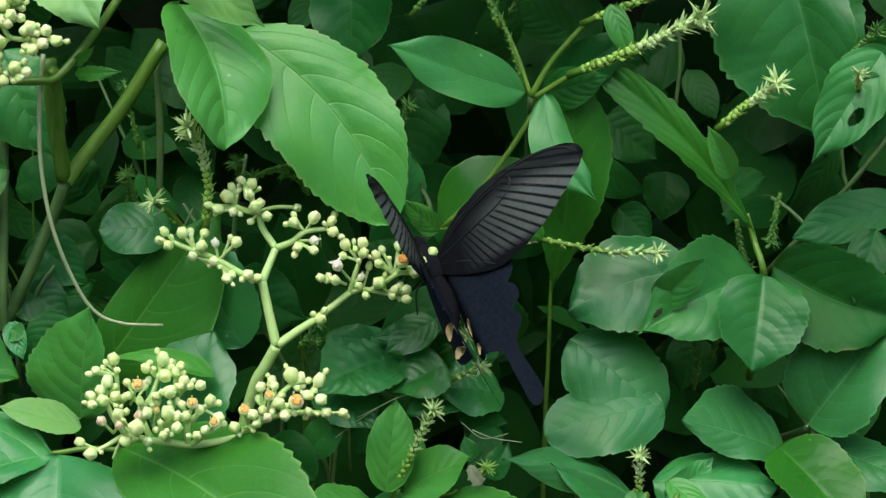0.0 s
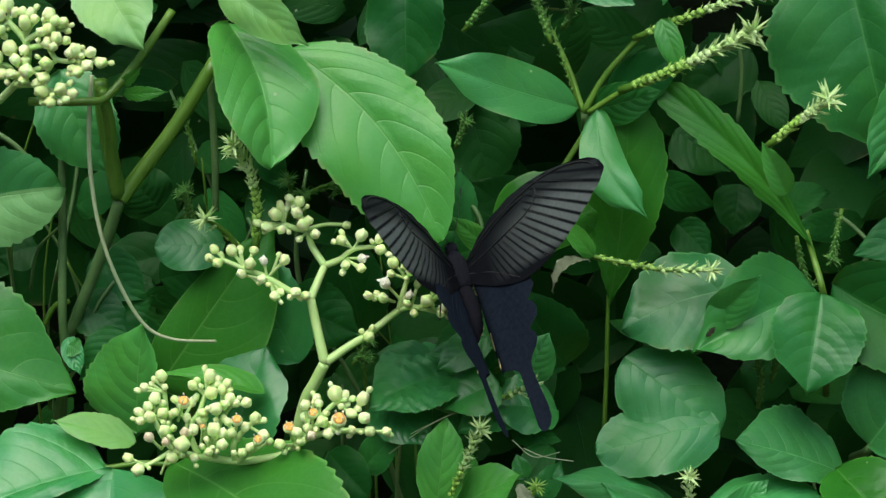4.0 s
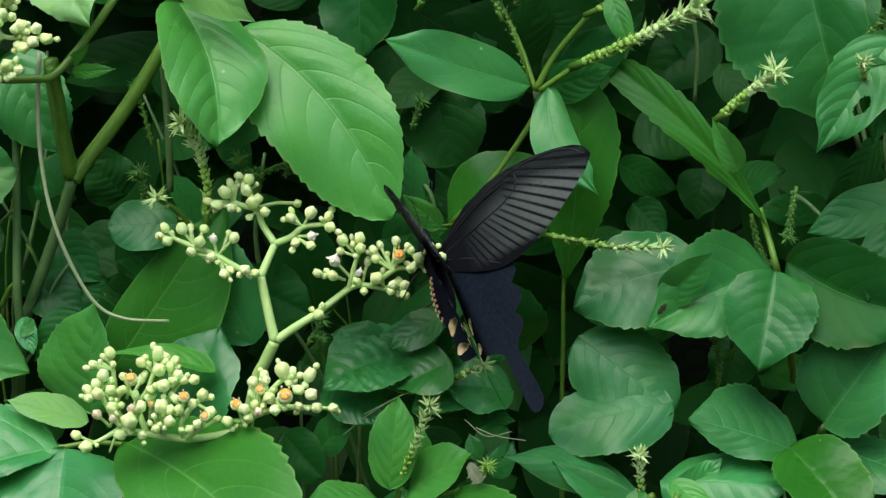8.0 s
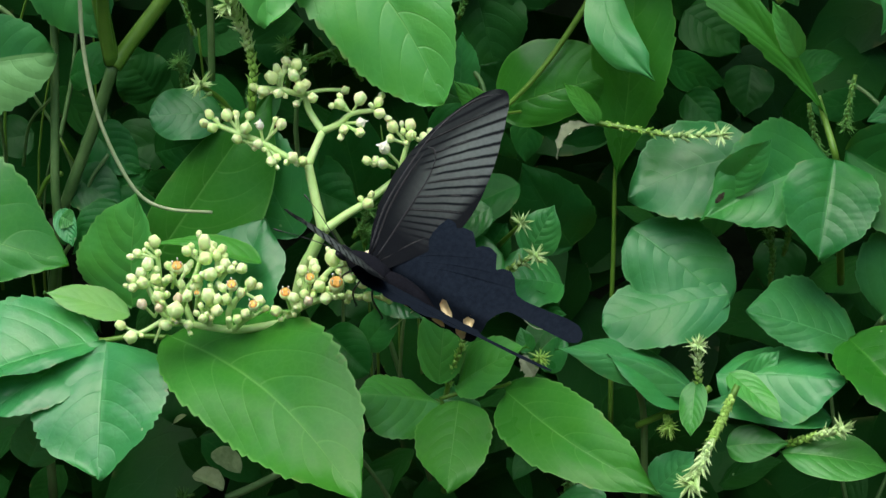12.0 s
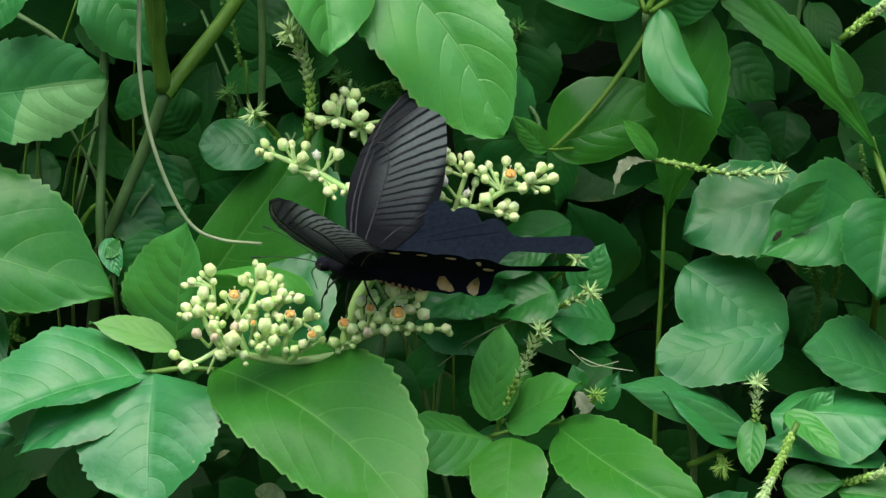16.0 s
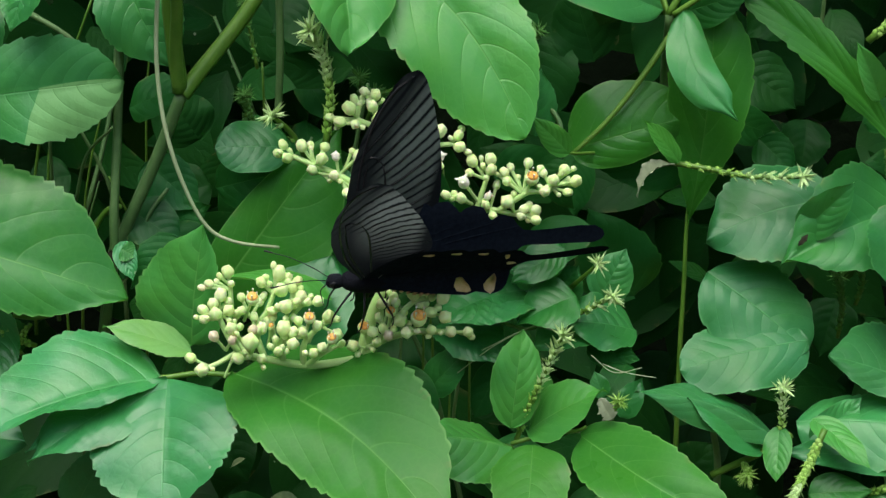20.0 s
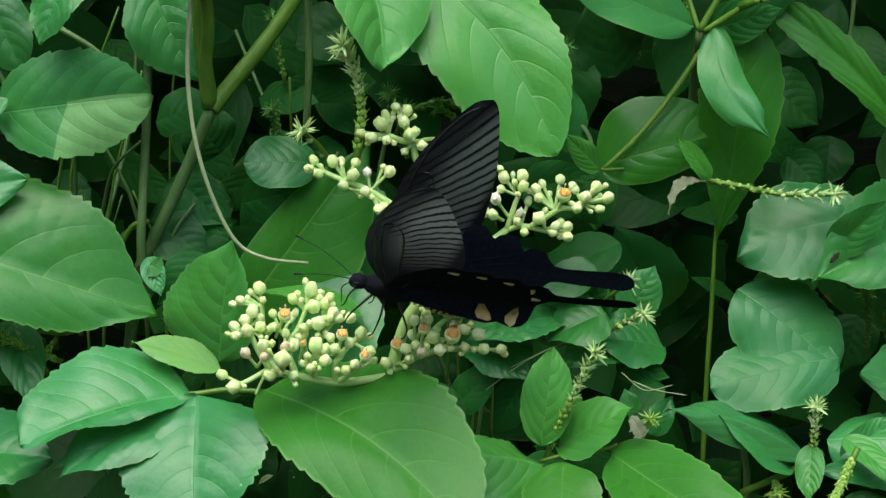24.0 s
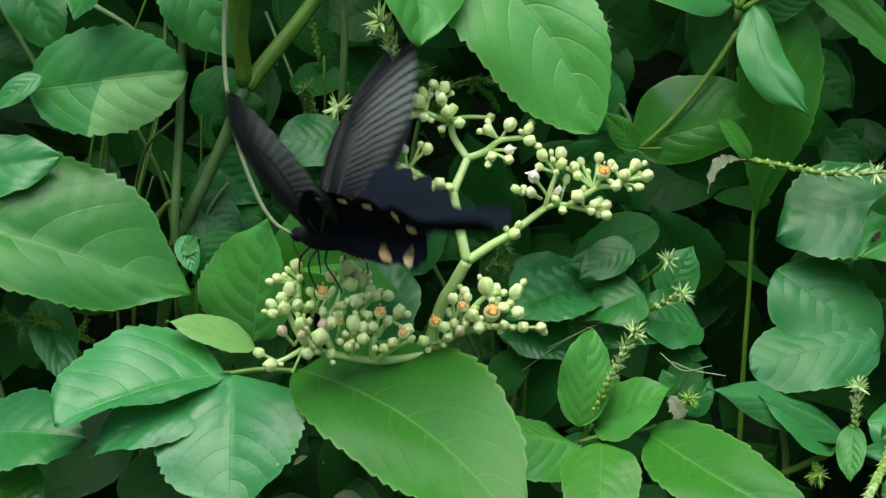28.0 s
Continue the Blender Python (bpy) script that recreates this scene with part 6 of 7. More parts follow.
flower_bud(top, "bud", (-0.0909, -0.0030, 0.8848), (-0.0919, 0.0010, 0.8877), 1.10)
flower_bud(top, "bud", (-0.0981, -0.0020, 0.8901), (-0.0983, 0.0000, 0.8876), 1.35)
flower_bud(top, "bud", (-0.0970, -0.0020, 0.8858), (-0.0983, 0.0000, 0.8876), 1.25)
flower_bud(top, "bud", (-0.0942, -0.0030, 0.8861), (-0.0983, 0.0000, 0.8876), 1.15)
flower_bud(top, "bud", (-0.1000, -0.0020, 0.8864), (-0.0983, 0.0000, 0.8876), 1.00)
flower_bud(top, "bud", (-0.0777, -0.0020, 0.8927), (-0.0795, -0.0010, 0.8897), 1.40)
flower_bud(top, "bud", (-0.0789, -0.0030, 0.8921), (-0.0795, -0.0010, 0.8897), 1.00)
flower_bud(top, "bud", (-0.0762, -0.0010, 0.8920), (-0.0795, -0.0010, 0.8897), 0.90)
flower_bud(top, "bud", (-0.0736, -0.0020, 0.8923), (-0.0795, -0.0010, 0.8897), 1.10)
flower_bud(top, "bud", (-0.0743, -0.0030, 0.8891), (-0.0758, -0.0010, 0.8896), 1.25)
flower_bud(top, "bud", (-0.0710, -0.0020, 0.8898), (-0.0758, -0.0010, 0.8896), 1.20)
flower_bud(top, "bud", (-0.0768, -0.0030, 0.8874), (-0.0758, -0.0010, 0.8896), 1.20)
flower_bud(top, "bud", (-0.0786, -0.0020, 0.8880), (-0.0758, -0.0010, 0.8896), 0.90)
flower_bud(top, "bud", (-0.0726, -0.0010, 0.8901), (-0.0758, -0.0010, 0.8896), 0.80)
flower_bud(top, "bud", (-0.0849, -0.0030, 0.8891), (-0.0842, 0.0000, 0.8882), 1.35)
flower_bud(top, "bud", (-0.0857, -0.0030, 0.8854), (-0.0842, 0.0000, 0.8882), 1.25)
flower_bud(top, "bud", (-0.0875, -0.0030, 0.8840), (-0.0842, 0.0000, 0.8882), 1.00)
flower_bud(top, "bud", (-0.0864, -0.0030, 0.8819), (-0.0844, -0.0000, 0.8816), 1.30)
flower_bud(top, "bud", (-0.0813, -0.0030, 0.8828), (-0.0844, -0.0000, 0.8816), 1.30)
flower_bud(top, "bud", (-0.0788, -0.0020, 0.8814), (-0.0844, -0.0000, 0.8816), 1.20)
flower_bud(top, "bud", (-0.0842, -0.0030, 0.8792), (-0.0844, -0.0000, 0.8816), 1.20)
flower_bud(top, "bud", (-0.0801, -0.0030, 0.8801), (-0.0844, -0.0000, 0.8816), 0.90)
flower_bud(top, "bud", (-0.0864, -0.0020, 0.8789), (-0.0844, -0.0000, 0.8816), 0.70)


# ---- foliage behind ----
fill_rng = random.Random(77)


def thicket(name, label, count, x0, x1, y0, y1, z0, z1, size, mat, clear=0.0):
    verts, faces, uvs = [], [], []
    for i in range(count):
        x, y, z = fill_rng.uniform(x0, x1), fill_rng.uniform(y0, y1), fill_rng.uniform(z0, z1)
        if clear and abs(x) < 0.2 and 0.68 < z < 0.98 and y < clear:
            continue
        base = Vector((x, y, z))
        way = Vector((fill_rng.uniform(-1, 1), fill_rng.uniform(-0.7, 0.1), fill_rng.uniform(-1.1, 0.5))).normalized()
        length = size * fill_rng.uniform(0.6, 1.2)
        v, f, u = leaf_data(base, base + way * length, length * fill_rng.uniform(0.42, 0.62), fill_rng.uniform(-45, 45), 0.15, 0.06, 0.0, "oval", 0, 0.0, 2, 0.03, i, 8)
        n = len(verts)
        verts += v
        uvs += u
        faces += [tuple(k + n for k in q) for q in f]
    ob = link_mesh(name, verts, faces, mat, None, "", uvs)
    return tagged(ob, label, "foliage", kind="stuff")


thicket("undergrowth", "leaves deep inside the hedge, coloured dark for shade", 520, -0.32, 0.32, 0.15, 0.26, 0.62, 1.05, 0.05, DEEP_SHADE, 0.0)
thicket("undergrowth", "small leaves and sprouts deep inside the hedge, coloured dark for shade", 240, -0.30, 0.30, 0.105, 0.15, 0.64, 1.03, 0.03, DEEP_SHADE)
thicket("undergrowth", "small green sprouts inside the hedge", 70, -0.30, 0.30, 0.085, 0.13, 0.64, 1.03, 0.022, WEED_SHADE)
twig_v, twig_f = [], []
for i in range(46):
    p = Vector((fill_rng.uniform(-0.28, 0.28), fill_rng.uniform(0.07, 0.13), fill_rng.uniform(0.62, 0.95)))
    way = Vector((fill_rng.uniform(-0.6, 0.6), fill_rng.uniform(-0.2, 0.2), 1)).normalized() * fill_rng.uniform(0.04, 0.14)
    bow = Vector((fill_rng.uniform(-0.012, 0.012), 0, 0))
    v, f = tube_data([p, p + way * 0.5 + bow, p + way], [0.0009, 0.0008, 0.0005], 5, 4)
    twig_f += [tuple(k + len(twig_v) for k in q) for q in f]
    twig_v += v
tagged(link_mesh("undergrowth_twigs", twig_v, twig_f, STALK, None), "thin green twigs deep inside the hedge", "twigs", kind="stuff")
thicket("hedge_foliage", "dense leaves of the hedge, coloured dark for shade", 2600, -1.1, 1.1, 0.17, 0.42, 0.05, 1.35, 0.07, DEEP_SHADE, 0.0)
thicket("outer_foliage", "green leaves on the outside of the hedge", 260, -1.05, -0.24, 0.0, 0.10, 0.10, 1.25, 0.07, BUSH_SHADE)
thicket("outer_foliage", "green leaves on the outside of the hedge", 260, 0.26, 1.05, 0.0, 0.10, 0.10, 1.25, 0.07, BUSH_SHADE)
thicket("outer_foliage", "green leaves on the outside of the hedge", 130, -0.26, 0.28, 0.02, 0.10, 0.10, 0.60, 0.07, BUSH_SHADE)
# added out of view, to keep light off the hollow below
thicket("outer_foliage", "unseen leaves added above the flowers to shade the hollow", 380, -0.28, 0.30, 0.06, 0.26, 1.02, 1.32, 0.07, BUSH_SHADE)

# ---- the butterfly ----
def wing_material(name, fan):
    m, nt, b = material(name, 0.65, 0.05 if fan else 0.0)
    uv = nt.nodes.new("ShaderNodeUVMap")
    sep = nt.nodes.new("ShaderNodeSeparateXYZ")
    nt.links.new(uv.outputs[0], sep.inputs[0])
    a, o = sep.outputs[0], sep.outputs[1]
    grain = noise_node(nt, 900.0, 4)
    if fan:
        # pale rays between dark veins, spreading from the wing's cell to its outer edge
        ang = math_node(nt, "ARCTAN2", math_node(nt, "ADD", o, 2.0), math_node(nt, "SUBTRACT", 27.0, a))
        f = math_node(nt, "ABSOLUTE", math_node(nt, "SUBTRACT", math_node(nt, "FRACT", math_node(nt, "MULTIPLY", ang, 20.0)), 0.5))
        ray = math_node(nt, "SMOOTH_MIN", math_node(nt, "MAXIMUM", math_node(nt, "MULTIPLY_ADD", f, -6.5, 2.75), 0.0), 1.0, 0.25)
        out = math_node(nt, "MINIMUM", math_node(nt, "MAXIMUM", math_node(nt, "MULTIPLY_ADD", o, 0.036, -0.32), 0.0), 1.0)
        rim = math_node(nt, "MINIMUM", math_node(nt, "MAXIMUM", math_node(nt, "MULTIPLY", math_node(nt, "SUBTRACT", 54.2, o), 0.6), 0.0), 1.0)
        lower = math_node(nt, "MINIMUM", math_node(nt, "MAXIMUM", math_node(nt, "MULTIPLY", math_node(nt, "ADD", a, 10.2), 0.4), 0.0), 1.0)
        # the plain cell behind the leading edge, and the wing's root
        near_edge = math_node(nt, "MINIMUM", math_node(nt, "MAXIMUM", math_node(nt, "MULTIPLY_ADD", a, 0.7, -0.6), 0.0), 1.0)
        inner = math_node(nt, "MINIMUM", math_node(nt, "MAXIMUM", math_node(nt, "MULTIPLY_ADD", o, -0.4, 11.0), 0.0), 1.0)
        root = math_node(nt, "MINIMUM", math_node(nt, "MAXIMUM", math_node(nt, "MULTIPLY_ADD", o, -0.3, 3.6), 0.0), 1.0)
        ray = math_node(nt, "MAXIMUM", ray, math_node(nt, "MAXIMUM", math_node(nt, "MULTIPLY", near_edge, inner), root))
        # a broad black band along the leading edge
        arch = math_node(nt, "MULTIPLY_ADD", math_node(nt, "POWER", math_node(nt, "ABSOLUTE", math_node(nt, "SUBTRACT", o, 28.0)), 2.0), -0.009, 7.6)
        lead = math_node(nt, "MINIMUM", math_node(nt, "MAXIMUM", math_node(nt, "MULTIPLY", math_node(nt, "SUBTRACT", arch, a), 0.17), 0.12), 1.0)
        amount = math_node(nt, "MULTIPLY", math_node(nt, "MULTIPLY", ray, math_node(nt, "MULTIPLY", out, lead)), math_node(nt, "MULTIPLY", rim, lower))
        col = mix_node(nt, math_node(nt, "MULTIPLY", amount, math_node(nt, "MULTIPLY_ADD", grain, 0.7, 0.6)), (0.0095, 0.0110, 0.0138), (0.172, 0.197, 0.190))
    else:
        col = ramp_node(nt, grain, (0.3, (0.0064, 0.0090, 0.0138)), (0.8, (0.0125, 0.0176, 0.0258)))
    nt.links.new(col, b.inputs["Base Color"])
    nt.links.new(math_node(nt, "MULTIPLY_ADD", grain, 0.3, 0.55), b.inputs["Roughness"])
    bump = nt.nodes.new("ShaderNodeBump")
    bump.inputs["Strength"].default_value, bump.inputs["Distance"].default_value = 0.3, 0.0002
    nt.links.new(grain, bump.inputs["Height"])
    nt.links.new(bump.outputs[0], b.inputs["Normal"])
    if fan:
        # thin scales let some light through
        tr = nt.nodes.new("ShaderNodeBsdfTranslucent")
        nt.links.new(col, tr.inputs[0])
        mx = nt.nodes.new("ShaderNodeMixShader")
        mx.inputs[0].default_value = 0.45
        nt.links.new(b.outputs[0], mx.inputs[1])
        nt.links.new(tr.outputs[0], mx.inputs[2])
        nt.links.new(mx.outputs[0], nt.nodes["Material Output"].inputs[0])
    return m


FORE_SKIN = wing_material("forewing_scales", True)
HIND_SKIN = wing_material("hindwing_scales", False)
BLACK = plain_material("black_chitin", (0.004, 0.004, 0.005), (0.010, 0.010, 0.012), 900, 0.5, 0.4)
FUR = plain_material("black_fur", (0.003, 0.003, 0.005), (0.008, 0.009, 0.013), 1500, 0.9, 0.1, 0.0006)
CREAM = plain_material("cream_spot", (0.58, 0.43, 0.18), (0.72, 0.58, 0.32), 700, 0.7, 0.2)
ROSE = plain_material("rose_spot", (0.50, 0.22, 0.12), (0.62, 0.38, 0.24), 900, 0.8, 0.2)

MM = 0.001


def spline(points, x):
    """Straight interpolation through (x, y) pairs in rising x, softened at the joints."""
    for (xa, ya), (xb, yb) in zip(points, points[1:]):
        if x <= xb:
            t = (x - xa) / (xb - xa)
            return ya + (yb - ya) * t
    return points[-1][1]


FORE_FRONT = ((0, 2), (6, 6.0), (12, 9.0), (20, 11.0), (28, 11.6), (36, 11.0), (43, 9.4), (48, 7.8), (50.5, 6.9), (52.5, 5.7), (53.8, 4.4), (54.4, 3.2), (54.6, 2.3))
FORE_BACK = ((0, -4), (4, -6.5), (10, -9.6), (16, -11.8), (20, -12.4), (24, -12.0), (30, -10.6), (38, -7.8), (46, -4.0), (51, -1.3), (52.5, -0.3), (53.8, 0.8), (54.4, 1.7), (54.6, 2.3))
CELL_EDGE = ((0, 1), (9, 0.8), (17, 1.6), (25, 2.8), (29.8, 4.6), (31.2, 12), (60, 12))
HIND_OUT = ((-58, 9.4), (-57.4, 10.8), (-55.5, 11.9), (-52, 12.0), (-46, 11.2), (-40, 10.6), (-37.5, 10.9), (-36, 12.2), (-34.6, 14.2), (-32.6, 15.2), (-30.4, 14.8), (-29.2, 13.6), (-28.4, 14.8), (-27, 17.2), (-24.6, 17.9), (-22.4, 17.2), (-21.2, 15.9), (-20.4, 17.2), (-18.2, 19.2), (-15.4, 18.9), (-14.2, 17.8), (-12.6, 18.9), (-9.2, 18.9), (-6, 16.5), (-2.6, 13), (0, 9), (2, 3))
HIND_IN = ((-58, 9.0), (-57.4, 7.9), (-55.5, 7.1), (-50, 6.9), (-44, 6.6), (-39.5, 6.6), (-37.6, 6.2), (-36.4, 5.0), (-35.4, 3.6), (-34.8, 2.2), (-33.8, -1.8), (-32.4, -3.6), (-30, -4.2), (-27.6, -3.6), (-26, -3.2), (-23.4, -4.0), (-16, -3.2), (-6, -1.6), (2, 0))


def hang(o, up):
    """The inner strip of a hindwing hangs down beside the abdomen."""
    low = max(0.0, 1.5 - o)
    return o + low * (1 - math.cos(radians(50))), up - low * math.sin(radians(50))


def scan_wing(name, fore, side, parent, mat):
    verts, uvs, faces = [], [], []
    n, m = (58, 10) if fore else (118, 14)
    for i in range(n + 1):
        if fore:
            b = 54.6 * math.sin(math.pi / 2 * i / n)
            lo, hi = spline(FORE_BACK, b), spline(FORE_FRONT, b)
        else:
            x = -58 + 60 * i / n
            lo, hi = spline(HIND_IN, x), spline(HIND_OUT, x)
        for j in range(m + 1):
            t = j / m
            if fore:
                a, o = lo + (hi - lo) * t, b
                up = 1.4 * math.sin(math.pi * min(1, o / 60)) + 0.12 * math.sin(a * 1.9 + o * 0.25) - 0.02 * (a - 6) ** 2 * (o / 54)
            else:
                a, o = x, lo + (hi - lo) * t
                up = 1.0 * math.sin(math.pi * min(1, max(0, o) / 32)) + 0.12 * math.sin(o * 0.5) + 0.003 * (min(0, a + 20)) ** 2 * 0.3
            uvs.append((a, o))
            if not fore:
                o, up = hang(o, up)
            verts.append((a * MM, side * o * MM, up * MM))
    k = m + 1
    for i in range(n):
        for j in range(m):
            q = i * k + j
            faces.append((q, q + 1, q + k + 1, q + k))
    ob = link_mesh(name, verts, faces, mat, None, "", uvs)
    ob.parent = parent
    return ob


def wing_lift(fore, a, o):
    if fore:
        return 1.4 * math.sin(math.pi * min(1, o / 60)) + 0.12 * math.sin(a * 1.9 + o * 0.25) - 0.02 * (a - 6) ** 2 * (o / 54)
    return 1.0 * math.sin(math.pi * min(1, max(0, o) / 32)) + 0.12 * math.sin(o * 0.5) + 0.003 * (min(0, a + 20)) ** 2 * 0.3


def wing_vein(wing, fore, side, points, r):
    pts = [(a * MM, side * o * MM, wing_lift(fore, a, o) * MM) for a, o in points]
    v, f = tube_data(pts, [r * MM] * (len(pts) - 1) + [r * 0.5 * MM], 5, 4)
    ob = link_mesh("vein", v, f, BLACK if fore else HIND_SKIN, None)
    ob.parent = wing


def wing_spot(wing, side, a, o, la, lo, mat, slant=0.0):
    verts, faces = [], []
    n = 10
    for face in (-0.12, -0.26):
        for k in range(n):
            t = 2 * math.pi * k / n
            r = 1 + 0.18 * math.sin(3 * t + a)
            pa, po = a + la * r * math.cos(t) + slant * math.sin(t), o + lo * r * math.sin(t)
            po, up = hang(po, wing_lift(False, pa, po) + face)
            verts.append((pa * MM, (side * (po - 0.12 * (po < 1.2))) * MM, up * MM))
    faces = [tuple(range(n)), tuple(range(2 * n - 1, n - 1, -1))] + [(k, (k + 1) % n, n + (k + 1) % n, n + k) for k in range(n)]
    ob = link_mesh("spot", verts, faces, mat, None, "cream yellow wing spot" if mat is CREAM else "rosy wing spot")
    ob.parent = wing


def body_part(name, rings, mat, parent, label="", n=14):
    """A lathe along x: (x, radius, z shift) in millimetres."""
    verts, faces = [], []
    for x, r, z in rings:
        for k in range(n):
            t = 2 * math.pi * k / n
            verts.append((x * MM, r * math.cos(t) * MM, (z + r * math.sin(t)) * MM))
    for i in range(len(rings) - 1):
        for k in range(n):
            faces.append((i * n + k, i * n + n + k, i * n + n + (k + 1) % n, i * n + (k + 1) % n))
    faces.append(tuple(range(n)))
    faces.append(tuple(len(verts) - 1 - k for k in range(n)))
    ob = link_mesh(name, verts, faces, mat, None, label)
    ob.parent = parent
    return ob


def small_tube(name, points, r0, r1, mat, parent, sides=6):
    pts = [tuple(c * MM for c in p) for p in points]
    radii = [(r0 + (r1 - r0) * i / (len(pts) - 1)) * MM for i in range(len(pts))]
    v, f = tube_data(pts, radii, sides, 5)
    ob = link_mesh(name, v, f, mat, None)
    ob.parent = parent
    return ob


butterfly = new("butterfly")
butterfly.empty_display_size = 0.01
tagged(butterfly, "black long-tailed swallowtail butterfly with cream spots feeding on the flowers", "butterfly")
body_part("thorax", ((-3.5, 2.0, -0.6), (-1.5, 2.9, -0.3), (2, 3.3, 0), (5.5, 3.0, 0.1), (8, 2.2, 0.2), (9, 1.4, 0.3)), FUR, butterfly)
head = body_part("head", ((8.6, 1.2, 0.3), (9.5, 1.8, 0.4), (11, 1.9, 0.4), (12.3, 1.3, 0.2), (12.8, 0.5, 0.1)), FUR, butterfly)
for s in (1, -1):
    verts, faces = lathe(((-0.9, 0.3), (-0.6, 0.75), (0, 1.0), (0.6, 0.75), (0.9, 0.3)), 12)
    eye = link_mesh("eye", [((11.2 + p[0] * 1.0) * MM, (s * (1.5 + 0.3 * p[2])) * MM, (0.6 + p[1] * 1.0) * MM) for p in verts], faces, BLACK, None)
    eye.parent = head
    small_tube("antenna", ((12, s * 0.6, 1.2), (16, s * 2.2, 3.4), (21, s * 4.2, 5.2), (25, s * 5.6, 5.8)), 0.12, 0.10, BLACK, head)
    small_tube("antenna_club", ((25, s * 5.6, 5.8), (26.2, s * 6.0, 6.0), (27.2, s * 6.3, 6.1)), 0.16, 0.24, BLACK, head)
small_tube("proboscis", ((12.6, 0, -0.4), (14, 0, -2.5), (13.5, 0, -5.5), (13, 0, -8)), 0.16, 0.1, BLACK, head)
rings = []
for i in range(17):
    f = i / 16
    x = -3.0 - 15.0 * f
    r = (2.2 + 0.9 * math.sin(math.pi * min(1, f * 1.15))) * (1 if f < 0.8 else 1 - 0.75 * (f - 0.8) / 0.2)
    rings.append((x, r * (1.0 if i % 2 else 0.94), -0.6 - 3.4 * f ** 1.3))
abdomen = body_part("abdomen", rings, FUR, butterfly, "black abdomen with rosy patches along its sides")
for i in range(8):
    f = 0.08 + 0.11 * i
    x, r, z = -3.0 - 15.0 * f, (2.2 + 0.9 * math.sin(math.pi * min(1, f * 1.15))) * (1 if f < 0.8 else 1 - 0.75 * (f - 0.8) / 0.2), -0.6 - 3.4 * f ** 1.3
    for s in (1, -1):
        for low_row in (0, 1):
            t = radians(-12 - 34 * low_row)
            cx, cy, cz = x + 0.2, s * r * math.cos(t) * 0.97, z + r * math.sin(t) * 0.97
            verts, faces = lathe(((-0.5, 0.4), (-0.2, 0.9), (0.2, 0.9), (0.5, 0.4)), 8)
            sp = link_mesh("side_spot", [((cx + p[0] * 0.6) * MM, (cy + p[2] * 0.55) * MM, (cz + p[1] * 0.5) * MM) for p in verts], faces, ROSE if low_row == 0 else CREAM, None)
            sp.parent = abdomen
for s in (1, -1):
    for x, fx, fy in ((6.5, 11.5, 3.5), (3.5, 4.5, 6.0), (0.5, -3.5, 5.5)):
        leg = small_tube("leg", ((x, s * 1.2, -2.2), (x + (fx - x) * 0.5, s * (fy * 0.9), -4.2), (fx * 0.95, s * fy, -8.0), (fx, s * fy * 0.9, -11.5), (fx + 0.8, s * fy * 0.9, -12.6)), 0.32, 0.14, BLACK, butterfly)

wings = []
for s, word in ((1, "left"), (-1, "right")):
    fore = scan_wing("forewing", True, s, butterfly, FORE_SKIN)
    fore["label"] = "black forewing with grey rays between its veins"
    wing_vein(fore, True, s, ((2.5, 1), (7, 12), (9.4, 26), (9.6, 38), (7, 48), (3, 53)), 0.30)
    wing_vein(fore, True, s, ((1.5, 1), (5.6, 12), (7.6, 22), (8.4, 31)), 0.24)
    wing_vein(fore, True, s, ((0, 1), (0.8, 9), (1.6, 17), (2.8, 25), (4.6, 29.8)), 0.26)
    wing_vein(fore, True, s, ((8.4, 31), (6.6, 31.4), (4.6, 29.8)), 0.22)
    wing_vein(fore, True, s, ((-1.5, 1), (-5.5, 10), (-11.0, 18.5)), 0.22)
    for k in range(12, 24, 2):
        ray = []
        for q in range(10, 130):
            b, o = 27 - 0.5 * q * math.cos(k / 20), -2 + 0.5 * q * math.sin(k / 20)
            if 1 < o < 54 and spline(FORE_BACK, o) + 0.6 < b < min(spline(FORE_FRONT, o) - 1.5, spline(CELL_EDGE, o)):
                ray.append((b, o))
        wing_vein(fore, True, s, (ray[0], ray[len(ray) // 2], ray[-1]), 0.17)
    hind = scan_wing("hindwing", False, s, butterfly, HIND_SKIN)
    hind["label"] = "velvety black tailed hindwing with cream spots"
    for a, o, la, lo, sl in ((-11.5, 15.6, 1.4, 0.6, 0.2), (-18.2, 15.6, 1.3, 0.6, 0.3), (-25, 14.4, 1.3, 0.6, 0.3), (-31.5, 11.6, 0.6, 1.3, 0.2), (-22.4, -1.2, 1.9, 2.0, 0.9), (-29.6, -1.4, 1.5, 2.3, -0.4), (-33.4, 6.8, 1.2, 0.9, 0.4)):
        wing_spot(hind, s, a, o, la, lo, CREAM, sl)
    for q in range(5):
        e0 = (-13 - 5.8 * q, 17.2 - 1.3 * q)
        wing_vein(hind, False, s, ((-3, 2), (e0[0] * 0.5, e0[1] * 0.5 + 1.5), e0), 0.10)
    wings.append((s, fore, hind))


